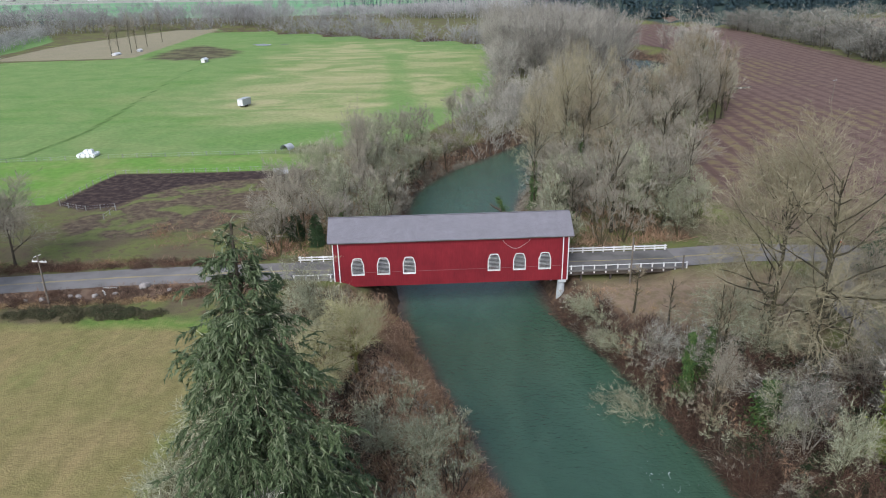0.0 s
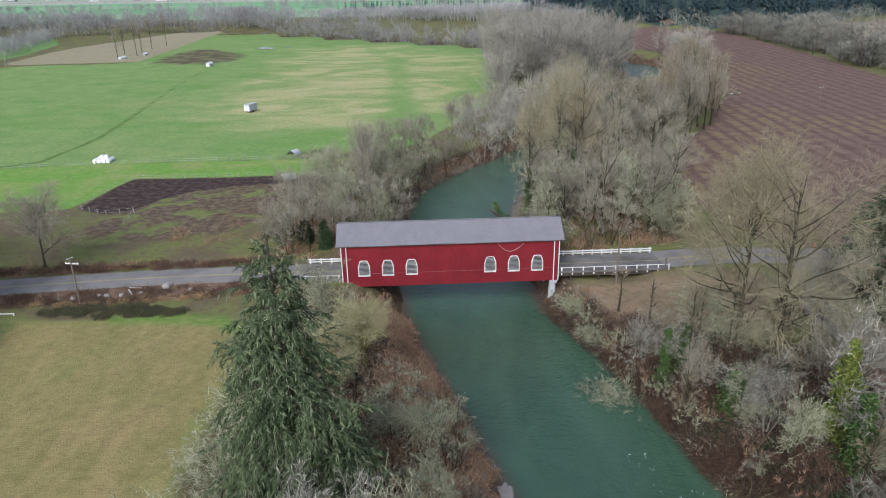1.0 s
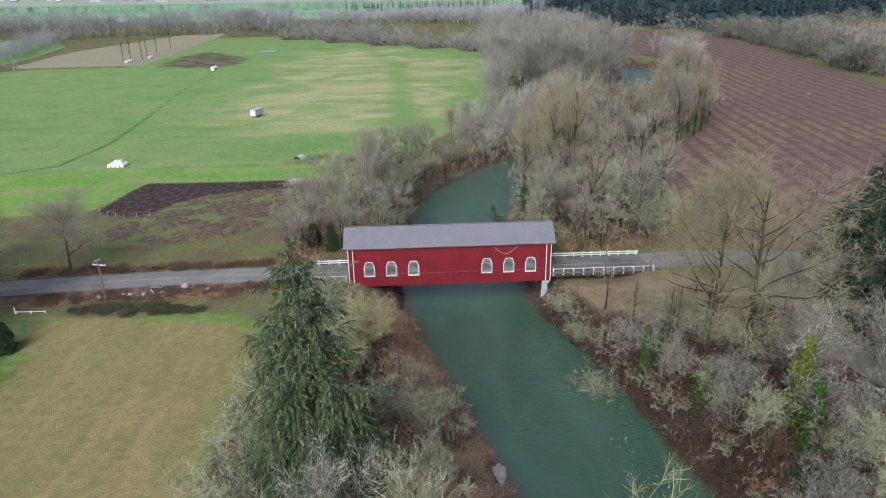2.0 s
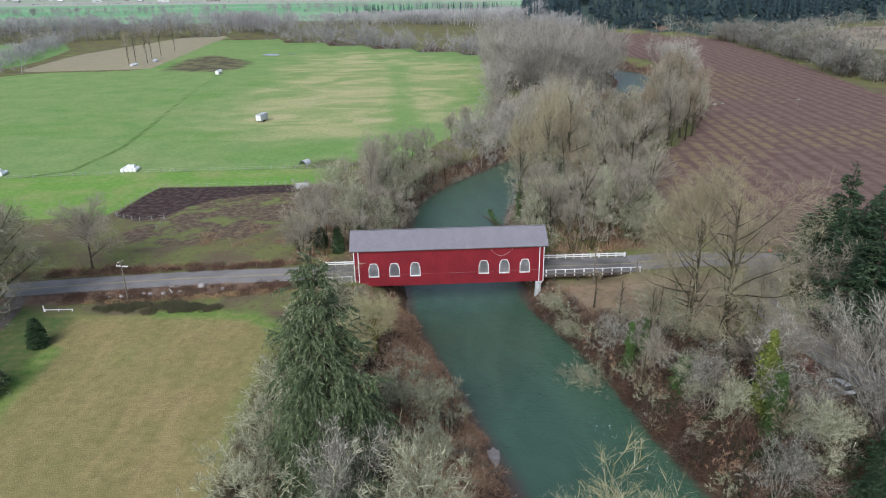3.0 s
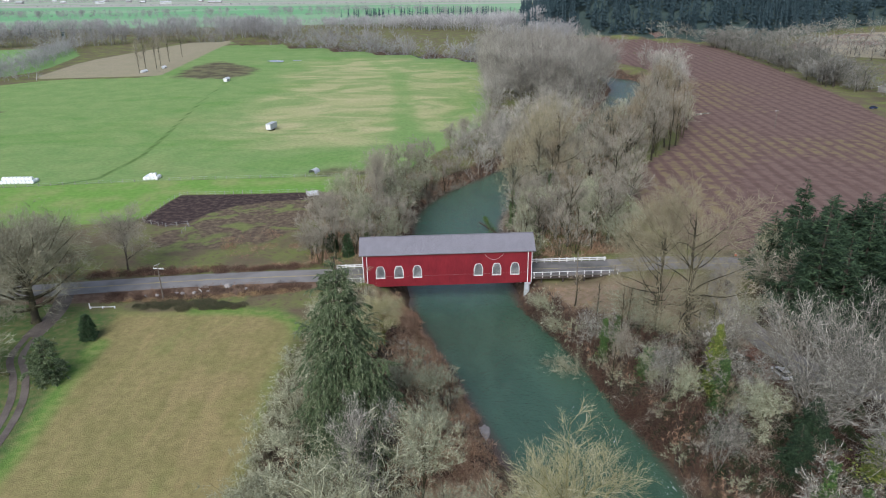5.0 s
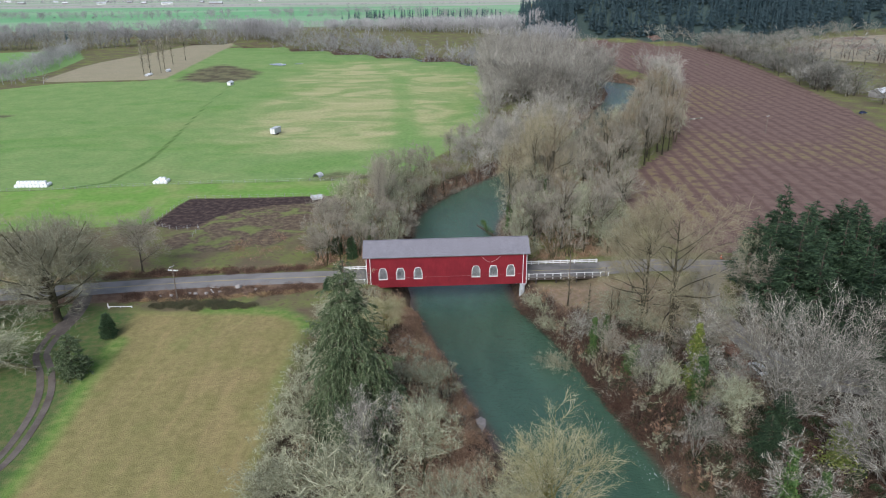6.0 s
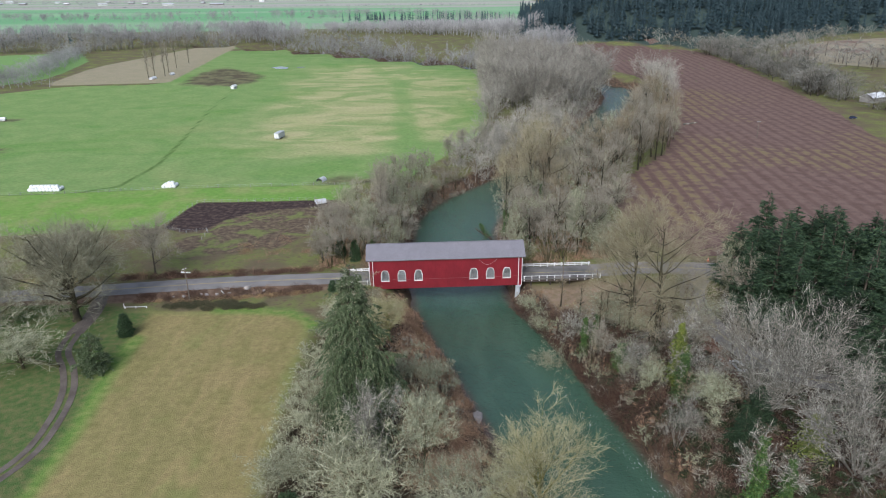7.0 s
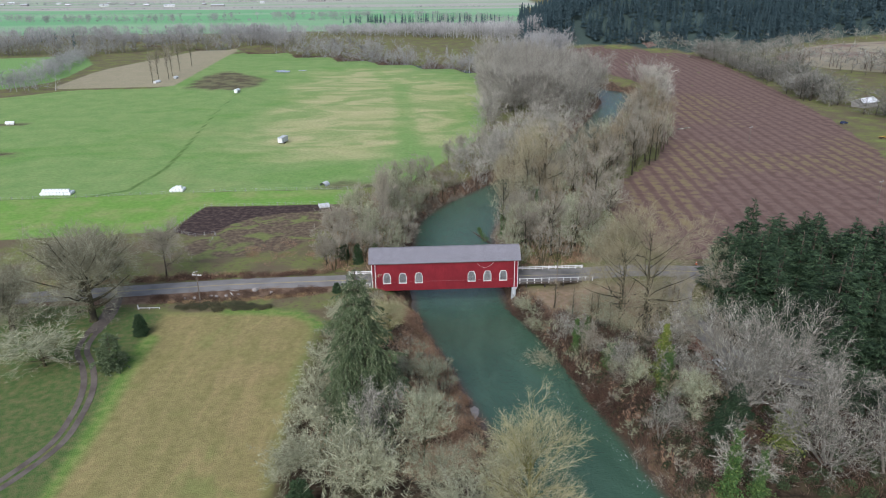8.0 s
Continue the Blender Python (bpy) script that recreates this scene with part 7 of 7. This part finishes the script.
M["glass_dark"] = plain("dark_glass", (0.02, 0.022, 0.025), (0.03, 0.03, 0.035), 1.0, 0.08, bump=0, spec=0.6)
M["rubber"] = plain("tyre_rubber", (0.02, 0.02, 0.02), (0.03, 0.03, 0.03), 3.0, 0.9)
M["car_white"] = plain("white_car_paint", (0.78, 0.8, 0.84), (0.72, 0.74, 0.78), 1.0, 0.25, bump=0, spec=0.5)
M["car_blue"] = plain("dark_blue_car_paint", (0.04, 0.055, 0.12), (0.03, 0.04, 0.09), 1.0, 0.25, bump=0, spec=0.5)
M["toy_yellow"] = plain("yellow_paint", (0.6, 0.36, 0.05), (0.5, 0.28, 0.05), 1.0, 0.6)
parked_car(59.8, 63.5, 100, M["car_white"], "white car parked at the wooded road side")
parked_car(221.5, 311.0, 20, M["car_blue"], "dark blue car parked beside the ploughed field")


def play_bench(x, y):
    pb = thing("garden_table", pose(x, y, on_land(x, y), 0, 0, 20), "yellow garden table with benches on the grass", "table")
    part("top", boxes((-1.6, 1.6, -0.5, 0.5, 0.85, 0.95), bevel=0.02), M["toy_yellow"], pb)
    for s in (-1, 1):
        part("bench", boxes((-1.6, 1.6, s * 1.0 - 0.18, s * 1.0 + 0.18, 0.45, 0.52), bevel=0.02), M["toy_yellow"], pb)
        part("leg_frame", boxes((s * 1.2 - 0.06, s * 1.2 + 0.06, -1.1, 1.1, 0, 0.45), (s * 1.2 - 0.06, s * 1.2 + 0.06, -0.3, 0.3, 0.451, 0.85)), M["dark_timber"], pb)
    return pb


play_bench(221, 275)


log("mossy_log", (-88, 70.5, 0.35), (-79, 67.5, 0.3), 0.42, "mossy_wood", "fallen log covered in yellow-green moss", 3)


def boulder(x, y, r, seed):
    """A rough pale stone."""
    rg = np.random.default_rng(seed)
    bm = bmesh.new()
    bmesh.ops.create_icosphere(bm, subdivisions=2, radius=r)
    for v in bm.verts:
        n = noise.noise(v.co * 1.4 / r + Vector((seed, 0, 0)))
        v.co = Vector((v.co.x * 1.25, v.co.y, v.co.z * 0.75)) * (1 + 0.35 * n)
    me = bpy.data.meshes.new("boulder")
    bm.to_mesh(me)
    bm.free()
    me.materials.append(M["gravel"])
    ob = tagged(new("boulder", me), "pale rough stone on the road bank", "boulder", "road bank stones")
    ob.matrix_world = pose(x, y, on_land(x, y) + r * 0.3, 0, 0, 40 * seed)
    return ob


for k, (x, y, r) in enumerate(((-49.5, 104.0, 0.75), (-56.5, 101.3, 0.45), (-59.0, 101.0, 0.5), (-60.4, 101.2, 0.4), (-53.5, 102.0, 0.35), (-45.0, 103.0, 0.4), (-64.5, 100.2, 0.45), (-67.0, 100.0, 0.35))):
    boulder(x, y, r, k + 1)


def plank(x, y, l, turn):
    pl = tagged(new("plank", mesh_of("plank", *plank_mesh(l), M["white"])), "white plank lying on the road bank", "plank")
    pl.matrix_world = pose(x, y, on_land(x, y) + 0.12, 0, 4, turn)
    return pl


def plank_mesh(l):
    v = [(a * l / 2, b * 0.14, c * 0.04) for c in (-1, 1) for a, b in ((-1, -1), (1, -1), (1, 1), (-1, 1))]
    return v, np.array([(0, 3, 2, 1), (4, 5, 6, 7), (0, 1, 5, 4), (1, 2, 6, 5), (2, 3, 7, 6), (3, 0, 4, 7)])


plank(-55.0, 103.7, 2.2, 5)
plank(-55.4, 102.3, 2.0, -55)

# fences round the pasture and the yard
def post_fence(line, gap, label):
    ln = np.array(line, float)
    fe = thing("wire_fence", pose(0, 0, 0), label, "fence", "field fences")
    seg = np.linalg.norm(np.diff(ln, axis=0), axis=1)
    total = seg.sum()
    bm = boxes((-0.07, 0.07, -0.07, 0.07, -0.3, 1.25))
    me = bpy.data.meshes.new("post")
    bm.to_mesh(me)
    bm.free()
    me.materials.append(M["grey_timber"])
    tops = []
    for s in np.arange(0, total, gap):
        k = min(np.searchsorted(np.cumsum(seg), s), len(seg) - 1)
        p = ln[k] + (ln[k + 1] - ln[k]) * ((s - (np.cumsum(seg) - seg)[k]) / seg[k])
        ob = new("post", me)
        ob.parent = fe
        ob.location = (p[0], p[1], on_land(p[0], p[1]))
        tops.append((p[0], p[1], on_land(p[0], p[1])))
    for h in (0.5, 1.1):
        bm = bmesh.new()
        for a, b in zip(tops[:-1], tops[1:]):
            rod(bm, (a[0], a[1], a[2] + h), (b[0], b[1], b[2] + h), 0.012, 0.012, 3)
        part("wire", bm, M["tin"], fe)
    return fe


post_fence([(-168, 189.5), (-137, 191), (-116, 194), (-84, 197), (-34, 198.5)], 4.0, "wire fence on grey posts along the pasture")
post_fence([(-73, 141), (-73, 149), (-80, 147), (-89, 152), (-88, 169), (-86, 178), (-41, 179.5)], 3.0, "wire fence on grey posts round the muddy yard")

# thin poplars by the far shed, pale trees leaning over the water
for k, (x, y) in enumerate(((-229, 499), (-227, 507), (-223, 518), (-228, 540), (-232, 570), (-233, 605))):
    if k < 6:
        tagged(plant(THIN, x, y, 0.85 + 0.05 * (k % 3), 60 * k, 0.5), "thin upright leafless poplar at the field's edge", "", "poplar row")
for x, y, turn, tilt, sc in ((24.0, 72.0, -50, -62, 0.85), (19.5, 97.0, 0, -40, 0.5), (21.5, 88.0, -20, -40, 0.5)):
    ob = copy_thing(LEANER, pose(x + 5, y, on_land(x + 5, y) - 0.2, 0, tilt, turn) @ Matrix.Scale(sc, 4))
    tagged(ob, "pale leafless tree leaning out over the river")

for v in PROTO.values():
    for o in v:
        for c in (*o.children_recursive, o):
            bpy.data.objects.remove(c)
